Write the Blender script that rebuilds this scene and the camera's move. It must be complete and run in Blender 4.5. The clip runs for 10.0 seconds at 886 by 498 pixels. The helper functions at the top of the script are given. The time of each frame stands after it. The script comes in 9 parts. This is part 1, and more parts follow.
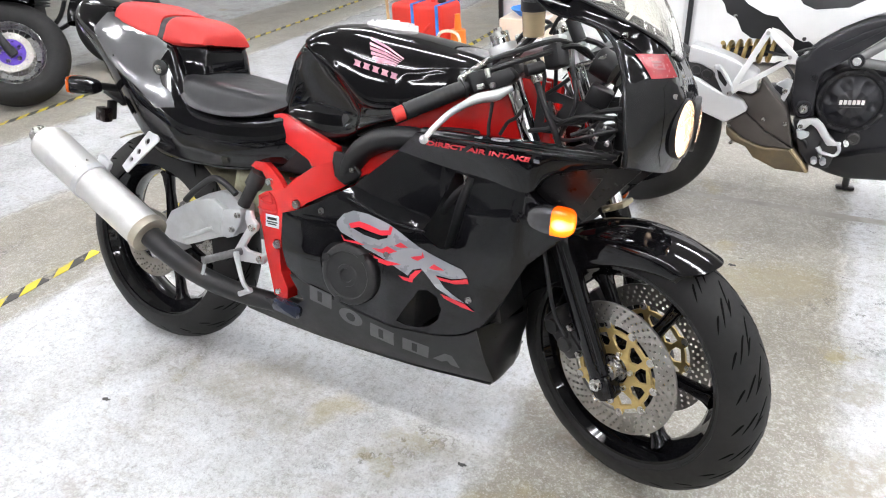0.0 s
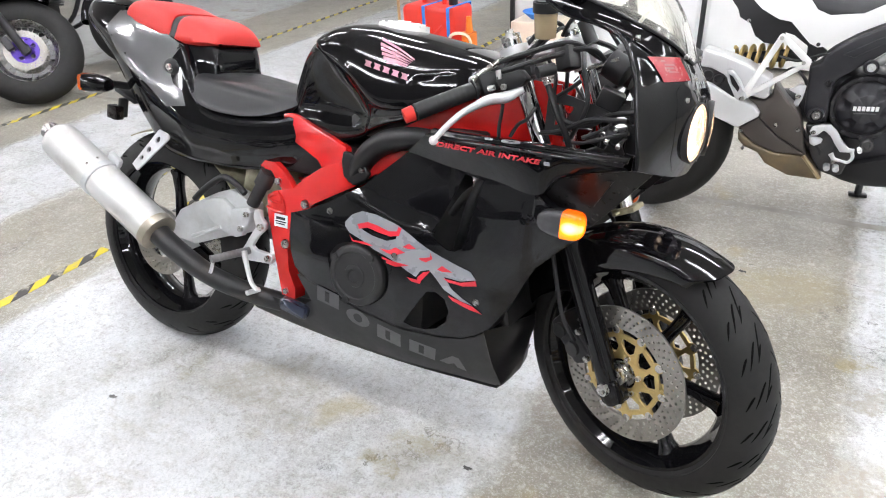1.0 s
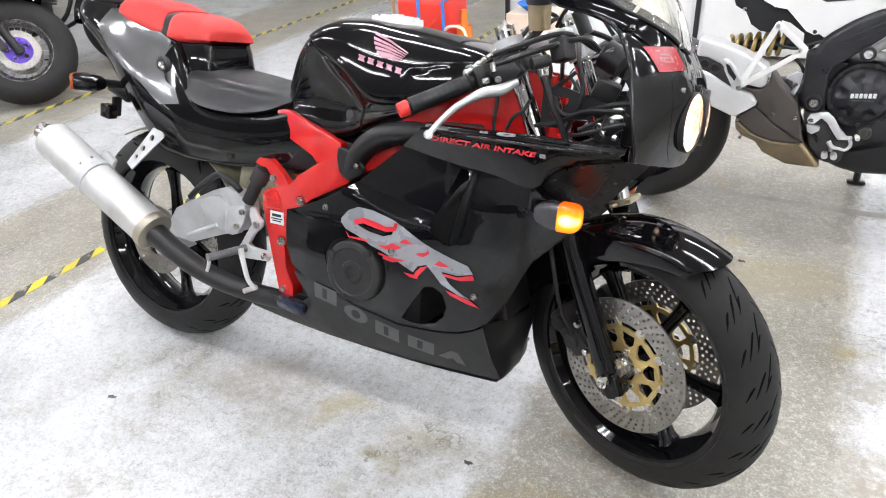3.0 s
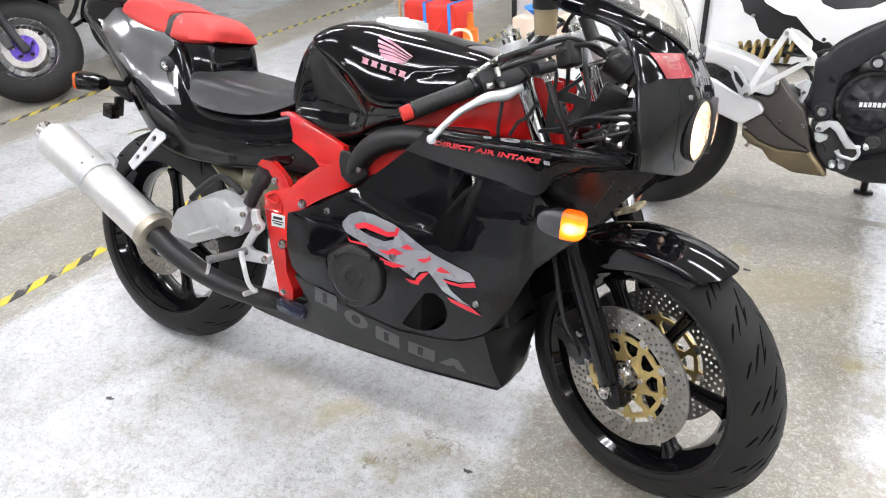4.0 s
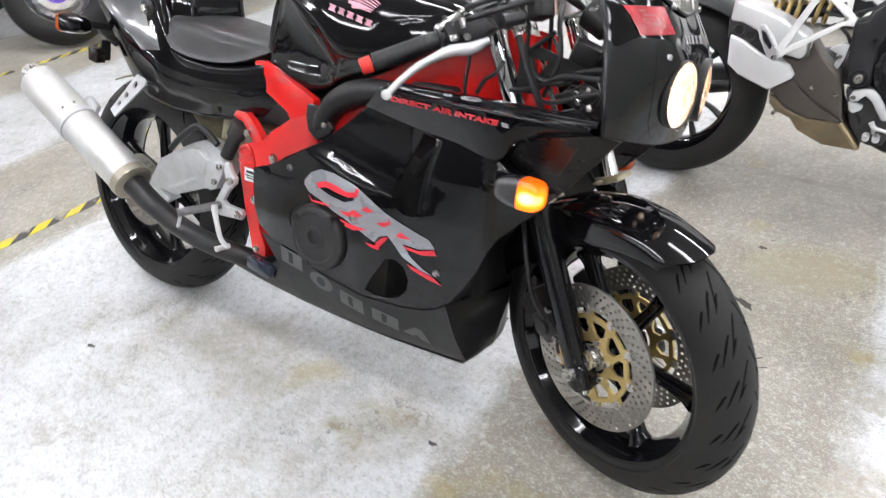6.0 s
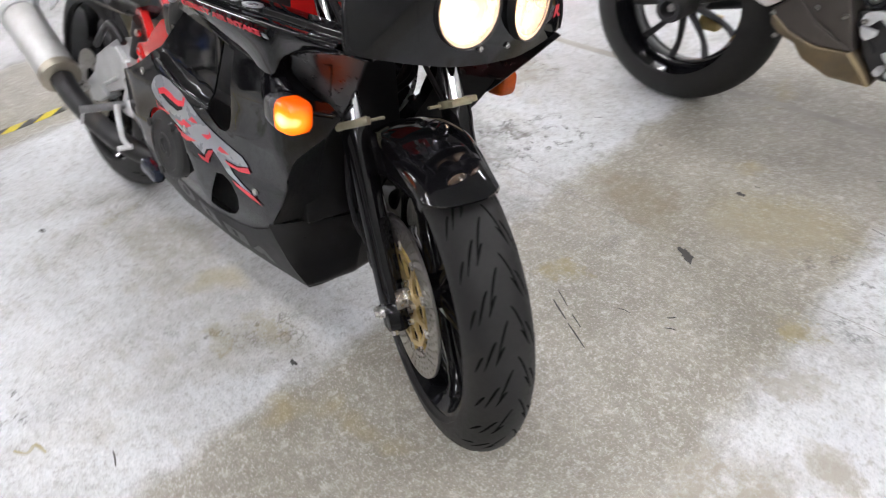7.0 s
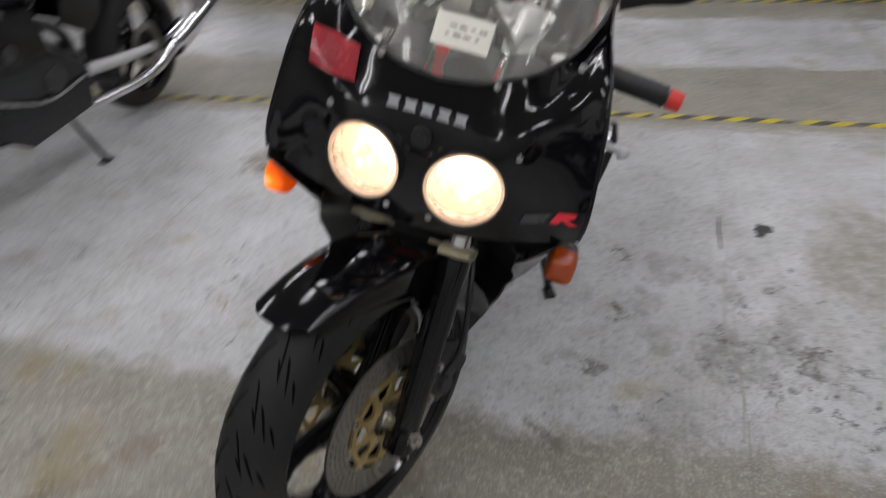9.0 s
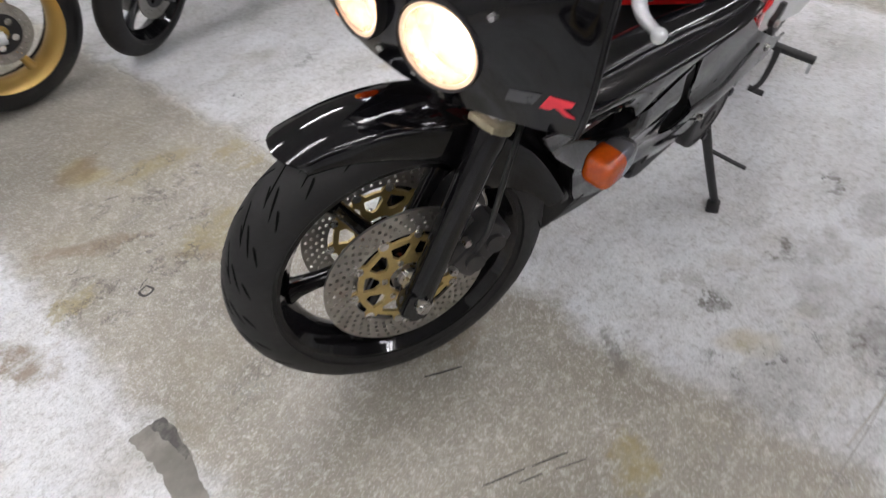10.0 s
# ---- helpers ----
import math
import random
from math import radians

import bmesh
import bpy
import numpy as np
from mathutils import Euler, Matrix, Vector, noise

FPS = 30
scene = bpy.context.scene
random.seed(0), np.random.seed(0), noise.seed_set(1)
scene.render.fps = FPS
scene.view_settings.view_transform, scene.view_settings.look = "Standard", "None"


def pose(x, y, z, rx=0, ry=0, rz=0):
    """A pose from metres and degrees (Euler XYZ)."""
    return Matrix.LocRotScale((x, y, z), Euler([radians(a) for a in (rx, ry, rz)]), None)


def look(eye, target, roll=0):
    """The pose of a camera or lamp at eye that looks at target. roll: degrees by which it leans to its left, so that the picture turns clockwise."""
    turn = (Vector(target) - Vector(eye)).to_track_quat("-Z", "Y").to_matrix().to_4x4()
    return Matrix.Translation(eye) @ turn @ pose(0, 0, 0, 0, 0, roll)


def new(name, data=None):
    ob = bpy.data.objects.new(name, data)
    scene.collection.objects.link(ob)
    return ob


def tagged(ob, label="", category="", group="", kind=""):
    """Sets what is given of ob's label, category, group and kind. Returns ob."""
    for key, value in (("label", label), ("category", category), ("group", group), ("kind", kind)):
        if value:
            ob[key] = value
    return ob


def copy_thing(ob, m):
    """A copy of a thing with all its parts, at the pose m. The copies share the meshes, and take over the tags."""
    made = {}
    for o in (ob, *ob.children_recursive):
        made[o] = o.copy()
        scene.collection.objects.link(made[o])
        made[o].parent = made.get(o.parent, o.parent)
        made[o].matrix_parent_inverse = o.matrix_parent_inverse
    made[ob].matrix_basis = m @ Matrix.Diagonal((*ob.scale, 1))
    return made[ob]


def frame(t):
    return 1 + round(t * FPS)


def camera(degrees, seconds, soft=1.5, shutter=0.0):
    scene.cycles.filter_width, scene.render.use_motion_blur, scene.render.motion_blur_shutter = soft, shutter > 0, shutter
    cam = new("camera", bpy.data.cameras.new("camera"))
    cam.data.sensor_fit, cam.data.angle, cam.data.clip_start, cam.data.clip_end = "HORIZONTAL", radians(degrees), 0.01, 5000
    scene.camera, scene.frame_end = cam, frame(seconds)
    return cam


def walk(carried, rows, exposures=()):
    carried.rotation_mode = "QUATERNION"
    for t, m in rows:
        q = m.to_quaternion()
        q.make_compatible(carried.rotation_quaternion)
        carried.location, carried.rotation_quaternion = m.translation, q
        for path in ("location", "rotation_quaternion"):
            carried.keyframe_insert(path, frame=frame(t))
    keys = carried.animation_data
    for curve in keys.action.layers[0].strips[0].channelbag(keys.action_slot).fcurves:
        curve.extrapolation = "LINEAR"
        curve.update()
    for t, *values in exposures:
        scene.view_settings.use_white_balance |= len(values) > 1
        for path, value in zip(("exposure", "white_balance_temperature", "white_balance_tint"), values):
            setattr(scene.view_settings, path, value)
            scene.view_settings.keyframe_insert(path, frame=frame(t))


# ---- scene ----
cam = camera(65.3, 10.0, soft=1.1, shutter=0.5)
PATH = [
    (0, look((1.564, -1.215, 1.331), (0.711, 0.291, 0.329), -3.3)),
    (0.5, look((1.564, -1.214, 1.330), (0.702, 0.291, 0.335), -2.8)),
    (1, look((1.561, -1.211, 1.326), (0.686, 0.287, 0.332), -2.9)),
    (1.5, look((1.567, -1.211, 1.322), (0.684, 0.281, 0.327), -3.4)),
    (2, look((1.572, -1.208, 1.321), (0.717, 0.297, 0.319), -3.6)),
    (2.5, look((1.567, -1.204, 1.323), (0.714, 0.297, 0.314), -3.8)),
    (3, look((1.562, -1.202, 1.323), (0.692, 0.289, 0.314), -3.8)),
    (4.5, look((1.555, -1.168, 1.316), (0.675, 0.324, 0.316), -2.9)),
    (5, look((1.559, -1.152, 1.313), (0.697, 0.346, 0.306), -2.0)),
    (5.2, look((1.560, -1.145, 1.312), (0.699, 0.349, 0.299), -1.9)),
    (6.3, look((1.817, -0.907, 1.274), (0.749, 0.323, 0.114), -5.3)),
    (6.5, look((1.942, -0.815, 1.264), (0.820, 0.325, 0.062), -6.8)),
    (6.8, look((1.995, -0.680, 1.205), (0.905, 0.455, -0.065), -4.8)),
    (7, look((2.069, -0.558, 1.213), (0.894, 0.431, -0.069), -6.5)),
    (7.5, look((2.192, -0.282, 1.211), (0.850, 0.365, -0.124), -9.0)),
    (7.8, look((2.273, -0.092, 1.272), (0.711, 0.260, 0.073), -5.4)),
    (7.9, look((2.317, -0.021, 1.289), (0.685, 0.270, 0.172), -2.3)),
    (8, look((2.303, 0.029, 1.314), (0.628, 0.281, 0.250), -3.1)),
    (8.5, look((2.254, 0.284, 1.293), (0.503, 0.175, 0.333), -3.2)),
    (9, look((2.156, 0.510, 1.241), (0.563, -0.004, 0.146), -4.6)),
    (9.2, look((2.135, 0.611, 1.197), (0.703, -0.115, 0.004), -3.2)),
    (9.5, look((2.069, 0.740, 1.180), (0.895, -0.161, -0.165), -4.1)),
    (10, look((1.868, 0.849, 1.153), (0.911, -0.296, -0.178), -9.6)),
]
EXPOSURES = [
    (0.0, 1.52, 6500, 15), (5.2, 1.52, 6500, 15), (6.3, 1.46, 6500, 15), (7.0, 1.12, 6580, 17), (7.5, 0.93, 6600, 17), (8.0, 0.64, 6600, 17),
    (8.5, 0.28, 6600, 17), (9.0, 0.15, 6600, 17), (9.5, 0.54, 6620, 18), (10.0, 0.86, 6650, 18),
]
walk(cam, PATH, EXPOSURES)

# ---------------------------------------------------------------- light
CEILING = 3.1
world = bpy.data.worlds.new("garage_air")
scene.world = world
world.use_nodes = True
world.node_tree.nodes["Background"].inputs[0].default_value = (0.62, 0.68, 0.75, 1)
world.node_tree.nodes["Background"].inputs[1].default_value = 0.05
TUBE_POWER = 26.0


# ---------------------------------------------------------------- mesh helpers
def shade(bm, angle=38):
    lim = radians(angle)
    bm.normal_update()
    for f in bm.faces:
        f.smooth = True
    for e in bm.edges:
        if len(e.link_faces) == 2:
            e.smooth = e.calc_face_angle(0) < lim


def part(name, bm, material, parent=None, label="", m=None, angle=38, sub=0):
    shade(bm, angle)
    me = bpy.data.meshes.new(name)
    bm.to_mesh(me)
    bm.free()
    if material:
        me.materials.append(material)
    ob = new(name, me)
    if parent is not None:
        ob.parent = parent
    if m is not None:
        ob.matrix_basis = m
    if label:
        ob["label"] = label
    if sub:
        md = ob.modifiers.new("smooth", "SUBSURF")
        md.levels = md.render_levels = sub
    return ob


def empty(name, label, category, m=None, group="", kind=""):
    ob = new(name)
    ob.empty_display_size = 0.1
    if m is not None:
        ob.matrix_basis = m
    return tagged(ob, label, category, group, kind)


def B():
    return bmesh.new()


def box(bm, c, s, r=(0, 0, 0), bevel=0.0, seg=2):
    m = pose(*c, *r) @ Matrix.Diagonal((*s, 1))
    vs = bmesh.ops.create_cube(bm, size=1, matrix=m)["verts"]
    if bevel:
        es = list({e for v in vs for e in v.link_edges})
        bmesh.ops.bevel(bm, geom=es, offset=bevel, segments=seg, affect="EDGES", profile=0.5)
    return bm


def cyl(bm, a, b, r0, r1=None, seg=20, cap=True):
    a, b = Vector(a), Vector(b)
    d = b - a
    m = Matrix.Translation((a + b) / 2) @ d.to_track_quat("Z", "Y").to_matrix().to_4x4()
    bmesh.ops.create_cone(bm, cap_ends=cap, segments=seg, radius1=r0, radius2=r0 if r1 is None else r1, depth=d.length, matrix=m)
    return bm


def ball(bm, c, r, s=(1, 1, 1), seg=16, rot=(0, 0, 0)):
    bmesh.ops.create_uvsphere(bm, u_segments=seg, v_segments=seg // 2, radius=r, matrix=pose(*c, *rot) @ Matrix.Diagonal((*s, 1)))
    return bm


def smooth_line(pts, n=6):
    P = [Vector(p) for p in pts]
    if len(P) < 3:
        return P
    P = [2 * P[0] - P[1]] + P + [2 * P[-1] - P[-2]]
    out = []
    for i in range(1, len(P) - 2):
        p0, p1, p2, p3 = P[i - 1:i + 3]
        for k in range(n):
            t = k / n
            out.append(0.5 * ((2 * p1) + (p2 - p0) * t + (2 * p0 - 5 * p1 + 4 * p2 - p3) * t * t + (3 * p1 - p0 - 3 * p2 + p3) * t ** 3))
    out.append(P[-2])
    return out


def tube(bm, pts, r, seg=12, n=6, flat=1.0):
    """A round bar along a smooth line; r may be one radius or one for each given point."""
    L = smooth_line(pts, n)
    rr = [r] * len(L) if not hasattr(r, "__len__") else [float(q) for q in np.interp(np.linspace(0, 1, len(L)), np.linspace(0, 1, len(r)), r)]
    up = Vector((0, 0, 1))
    rings = []
    for i, p in enumerate(L):
        d = (L[min(i + 1, len(L) - 1)] - L[max(i - 1, 0)]).normalized()
        if abs(d.dot(up)) > 0.97:
            up = Vector((0, 1, 0)) if abs(d.y) < 0.9 else Vector((1, 0, 0))
        s = d.cross(up).normalized()
        u = s.cross(d).normalized()
        up = u
        rings.append([bm.verts.new(p + rr[i] * (math.cos(2 * math.pi * k / seg) * s + flat * math.sin(2 * math.pi * k / seg) * u)) for k in range(seg)])
    skin(bm, rings, True, True)
    return bm


def skin(bm, rings, closed=True, caps=False):
    for a, b in zip(rings, rings[1:]):
        n = len(a)
        for k in range(n if closed else n - 1):
            bm.faces.new((a[k], a[(k + 1) % n], b[(k + 1) % n], b[k]))
    if caps and closed:
        bm.faces.new(rings[0][::-1])
        bm.faces.new(rings[-1])
    return bm


def lathe(bm, profile, c=(0, 0, 0), seg=64, closed=False):
    """Turns a profile of (radius, side) round the y axis through c."""
    prof = list(profile) + ([profile[0]] if closed else [])
    rings = []
    for r, y in (profile if closed else prof):
        rings.append([bm.verts.new((c[0] + r * math.cos(2 * math.pi * k / seg), c[1] + y, c[2] + r * math.sin(2 * math.pi * k / seg))) for k in range(seg)])
    if closed:
        rings.append(rings[0])
    skin(bm, rings, True)
    bmesh.ops.recalc_face_normals(bm, faces=bm.faces)
    return bm


def round_edges(bm, r, ang=60, seg=3):
    bm.normal_update()
    es = [e for e in bm.edges if len(e.link_faces) == 2 and e.calc_face_angle(0) > radians(ang)]
    bmesh.ops.bevel(bm, geom=es, offset=r, segments=seg, affect="EDGES", profile=0.5, clamp_overlap=True)
    return bm


def plate(bm, outer, holes=(), thick=0.005, grid=0.0, fun=None, m=None):
    """A plate cut from a flat outline in x and z, with holes, bent by fun(x, z) to its side place and given thickness."""
    for loop in (outer, *holes):
        vs = [bm.verts.new((x, 0, z)) for x, z in loop]
        for a, b in zip(vs, vs[1:] + vs[:1]):
            bm.edges.new((a, b))
    bmesh.ops.triangle_fill(bm, edges=bm.edges[:], use_beauty=True, normal=(0, -1, 0))
    if grid:
        for ax in (0, 2):
            lo = min(v.co[ax] for v in bm.verts)
            hi = max(v.co[ax] for v in bm.verts)
            k = math.ceil(lo / grid)
            while k * grid < hi:
                co, no = [0, 0, 0], [0, 0, 0]
                co[ax], no[ax] = k * grid, 1
                bmesh.ops.bisect_plane(bm, geom=bm.verts[:] + bm.edges[:] + bm.faces[:], dist=1e-5, plane_co=co, plane_no=no)
                k += 1
    bm.normal_update()
    for f in bm.faces:
        if f.normal.y > 0:
            f.normal_flip()
    if fun:
        for v in bm.verts:
            v.co.y = fun(v.co.x, v.co.z)
    front = bm.faces[:]
    ext = bmesh.ops.extrude_face_region(bm, geom=front, use_keep_orig=True)
    for v in [g for g in ext["geom"] if isinstance(g, bmesh.types.BMVert)]:
        v.co.y += thick
    bmesh.ops.recalc_face_normals(bm, faces=bm.faces)
    if m is not None:
        bmesh.ops.transform(bm, matrix=m, verts=bm.verts)
    return bm


def loft(bm, sections, caps=True):
    rings = [[bm.verts.new(p) for p in s] for s in sections]
    skin(bm, rings, True, caps)
    bmesh.ops.recalc_face_normals(bm, faces=bm.faces)
    return bm


def mirror_y(bm):
    bmesh.ops.scale(bm, vec=(1, -1, 1), verts=bm.verts)
    bmesh.ops.reverse_faces(bm, faces=bm.faces)
    return bm


def circle(c, r, n, a0=0.0):
    return [(c[0] + r * math.cos(a0 + 2 * math.pi * k / n), c[1] + r * math.sin(a0 + 2 * math.pi * k / n)) for k in range(n)]


def lettering(name, text, size, material, parent, m, depth=0.0006, shear=0.0, length=0.0, height=0.0):
    cu = bpy.data.curves.new(name, "FONT")
    cu.body, cu.size, cu.extrude, cu.shear = text, size, depth, shear
    cu.align_x = "LEFT"
    cu.offset = 0.0006
    tmp = bpy.data.objects.new(name, cu)
    me = bpy.data.meshes.new_from_object(tmp)
    bpy.data.objects.remove(tmp)
    if length:
        w, h = max(v.co.x for v in me.vertices), max(v.co.y for v in me.vertices)
        for v in me.vertices:
            v.co.x *= length / w
            v.co.y *= height / h
    me.materials.append(material)
    ob = new(name, me)
    ob.parent = parent
    ob.matrix_basis = m
    return ob


# ---------------------------------------------------------------- materials
def mat(name, col, rough=0.5, metal=0.0, var=0.15, scale=18.0, bump=0.0, bscale=200.0, coat=0.0, rvar=0.1, dirt=None, dscale=4.0, damount=0.0, spec=0.5):
    m = bpy.data.materials.new(name)
    m.use_nodes = True
    nt = m.node_tree
    nd, ln = nt.nodes, nt.links
    p = nd["Principled BSDF"]
    tc = nd.new("ShaderNodeTexCoord")
    n1 = nd.new("ShaderNodeTexNoise")
    n1.inputs["Scale"].default_value, n1.inputs["Detail"].default_value = scale, 6
    ln.new(tc.outputs["Object"], n1.inputs["Vector"])
    mix = nd.new("ShaderNodeMix")
    mix.data_type = "RGBA"
    mix.inputs["A"].default_value = (*[c * (1 - var) for c in col], 1)
    mix.inputs["B"].default_value = (*[min(1, c * (1 + var)) for c in col], 1)
    ln.new(n1.outputs["Fac"], mix.inputs["Factor"])
    out = mix.outputs["Result"]
    if dirt:
        n2 = nd.new("ShaderNodeTexNoise")
        n2.inputs["Scale"].default_value, n2.inputs["Detail"].default_value, n2.inputs["Roughness"].default_value = dscale, 8, 0.65
        ln.new(tc.outputs["Object"], n2.inputs["Vector"])
        cr = nd.new("ShaderNodeMapRange")
        cr.inputs["From Min"].default_value, cr.inputs["From Max"].default_value = 0.48, 0.7
        cr.inputs["To Max"].default_value = damount
        ln.new(n2.outputs["Fac"], cr.inputs["Value"])
        mx = nd.new("ShaderNodeMix")
        mx.data_type = "RGBA"
        mx.inputs["B"].default_value = (*dirt, 1)
        ln.new(cr.outputs["Result"], mx.inputs["Factor"])
        ln.new(out, mx.inputs["A"])
        out = mx.outputs["Result"]
    ln.new(out, p.inputs["Base Color"])
    rr = nd.new("ShaderNodeMapRange")
    rr.inputs["To Min"].default_value, rr.inputs["To Max"].default_value = max(0.02, rough - rvar), min(1, rough + rvar)
    n3 = nd.new("ShaderNodeTexNoise")
    n3.inputs["Scale"].default_value, n3.inputs["Detail"].default_value = scale * 2.3, 5
    ln.new(tc.outputs["Object"], n3.inputs["Vector"])
    ln.new(n3.outputs["Fac"], rr.inputs["Value"])
    ln.new(rr.outputs["Result"], p.inputs["Roughness"])
    p.inputs["Metallic"].default_value = metal
    p.inputs["Specular IOR Level"].default_value = spec
    p.inputs["Coat Weight"].default_value = coat
    p.inputs["Coat Roughness"].default_value = 0.03
    if bump:
        nb = nd.new("ShaderNodeTexNoise")
        nb.inputs["Scale"].default_value, nb.inputs["Detail"].default_value = bscale, 4
        ln.new(tc.outputs["Object"], nb.inputs["Vector"])
        bp = nd.new("ShaderNodeBump")
        bp.inputs["Strength"].default_value, bp.inputs["Distance"].default_value = bump, 0.002
        ln.new(nb.outputs["Fac"], bp.inputs["Height"])
        ln.new(bp.outputs["Normal"], p.inputs["Normal"])
    return m


def glow(name, col, strength, edge=None):
    m = bpy.data.materials.new(name)
    m.use_nodes = True
    p = m.node_tree.nodes["Principled BSDF"]
    p.inputs["Base Color"].default_value = (*col, 1)
    p.inputs["Emission Color"].default_value = (*(edge or col), 1)
    p.inputs["Emission Strength"].default_value = strength
    p.inputs["Roughness"].default_value = 0.2
    return m


def clear(name, col, rough=0.03, ior=1.45, alpha_tint=1.0):
    m = bpy.data.materials.new(name)
    m.use_nodes = True
    p = m.node_tree.nodes["Principled BSDF"]
    p.inputs["Base Color"].default_value = (*col, 1)
    p.inputs["Roughness"].default_value = rough
    p.inputs["IOR"].default_value = ior
    p.inputs["Transmission Weight"].default_value = alpha_tint
    return m


GLOSS = mat("black_gloss_paint", (0.005, 0.005, 0.006), 0.05, 0, 0.2, 30, bump=0.018, bscale=30, rvar=0.03, spec=0.42)
SATIN = mat("black_satin_plastic", (0.010, 0.010, 0.011), 0.42, 0, 0.2, 40, bump=0.05, bscale=700, rvar=0.12)
MATTE = mat("black_scuffed_plastic", (0.016, 0.016, 0.017), 0.55, 0, 0.25, 14, bump=0.08, bscale=500, dirt=(0.05, 0.048, 0.046), dscale=9, damount=0.35)
RUBBER = mat("tyre_rubber", (0.016, 0.0155, 0.0155), 0.55, 0, 0.25, 40, bump=0.12, bscale=420, dirt=(0.030, 0.028, 0.026), dscale=6, damount=0.5, spec=0.32)
# near-black: the shade inside the tread cuts is put into this colour
GROOVE_SHADE = mat("groove_shade", (0.004, 0.004, 0.004), 0.9, spec=0.1)
VINYL = mat("seat_vinyl", (0.016, 0.016, 0.018), 0.36, 0, 0.25, 14, bump=0.14, bscale=380, dirt=(0.034, 0.034, 0.035), dscale=7, damount=0.5)
REDVINYL = mat("red_vinyl", (0.62, 0.028, 0.022), 0.48, 0, 0.12, 14, bump=0.2, bscale=380)
REDPAINT = mat("red_frame_paint", (0.70, 0.018, 0.016), 0.12, 0, 0.1, 16, coat=0.8, rvar=0.05)
ALLOY = mat("cast_alloy", (0.66, 0.67, 0.68), 0.34, 0.4, 0.12, 24, bump=0.06, bscale=600, dirt=(0.42, 0.41, 0.39), dscale=16, damount=0.4)
BRUSHED = mat("muffler_alloy", (0.70, 0.70, 0.685), 0.40, 0.45, 0.08, 10, bump=0.05, bscale=900, dirt=(0.48, 0.46, 0.43), dscale=14, damount=0.5)
STEEL = mat("steel", (0.55, 0.54, 0.52), 0.28, 1.0, 0.1, 40)
CHROME = mat("chrome", (0.78, 0.78, 0.80), 0.05, 1.0, 0.03, 20, rvar=0.02)
DISC = mat("brake_disc_steel", (0.34, 0.325, 0.30), 0.34, 0.9, 0.14, 60, dirt=(0.26, 0.23, 0.19), dscale=14, damount=0.5)
GOLD = mat("gold_anodised", (0.56, 0.42, 0.17), 0.36, 0.7, 0.18, 30, dirt=(0.26, 0.18, 0.08), dscale=16, damount=0.55)
IRON = mat("dark_engine_metal", (0.045, 0.045, 0.047), 0.48, 0.4, 0.25, 30, bump=0.1, bscale=300, dirt=(0.10, 0.09, 0.075), dscale=12, damount=0.5)
PIPE = mat("black_exhaust_pipe", (0.030, 0.030, 0.031), 0.42, 0.3, 0.3, 26, dirt=(0.08, 0.06, 0.045), dscale=12, damount=0.5)
CABLE = mat("cable_rubber", (0.014, 0.014, 0.015), 0.45, 0, 0.2, 60)
DULL = mat("dull_beige_plastic", (0.40, 0.375, 0.26), 0.5, 0, 0.2, 24, dirt=(0.19, 0.16, 0.10), dscale=22, damount=0.7)
GREYPRINT = mat("grey_print", (0.10, 0.10, 0.103), 0.4, 0, 0.2, 60)
SILVERPRINT = mat("silver_print", (0.36, 0.365, 0.375), 0.3, 0.2, 0.2, 30)
PINKPRINT = mat("faded_pink_print", (0.62, 0.30, 0.37), 0.35, 0, 0.15, 30)
REDPRINT = mat("red_print", (0.75, 0.03, 0.05), 0.35, 0, 0.1, 40)
WHITE = mat("white_plastic", (0.80, 0.80, 0.79), 0.35, 0, 0.05, 12)
PAPER = mat("paper_tag", (0.82, 0.81, 0.78), 0.7, 0, 0.05, 30)
STICKER = mat("red_sticker", (0.36, 0.022, 0.032), 0.25, 0, 0.1, 40)
REDGRIP = mat("red_bar_end", (0.72, 0.035, 0.025), 0.4, 0, 0.08, 40)
AMBER = mat("amber_lens", (0.42, 0.060, 0.003), 0.14, 0, 0.35, 160, bump=0.25, bscale=300, coat=0.2)
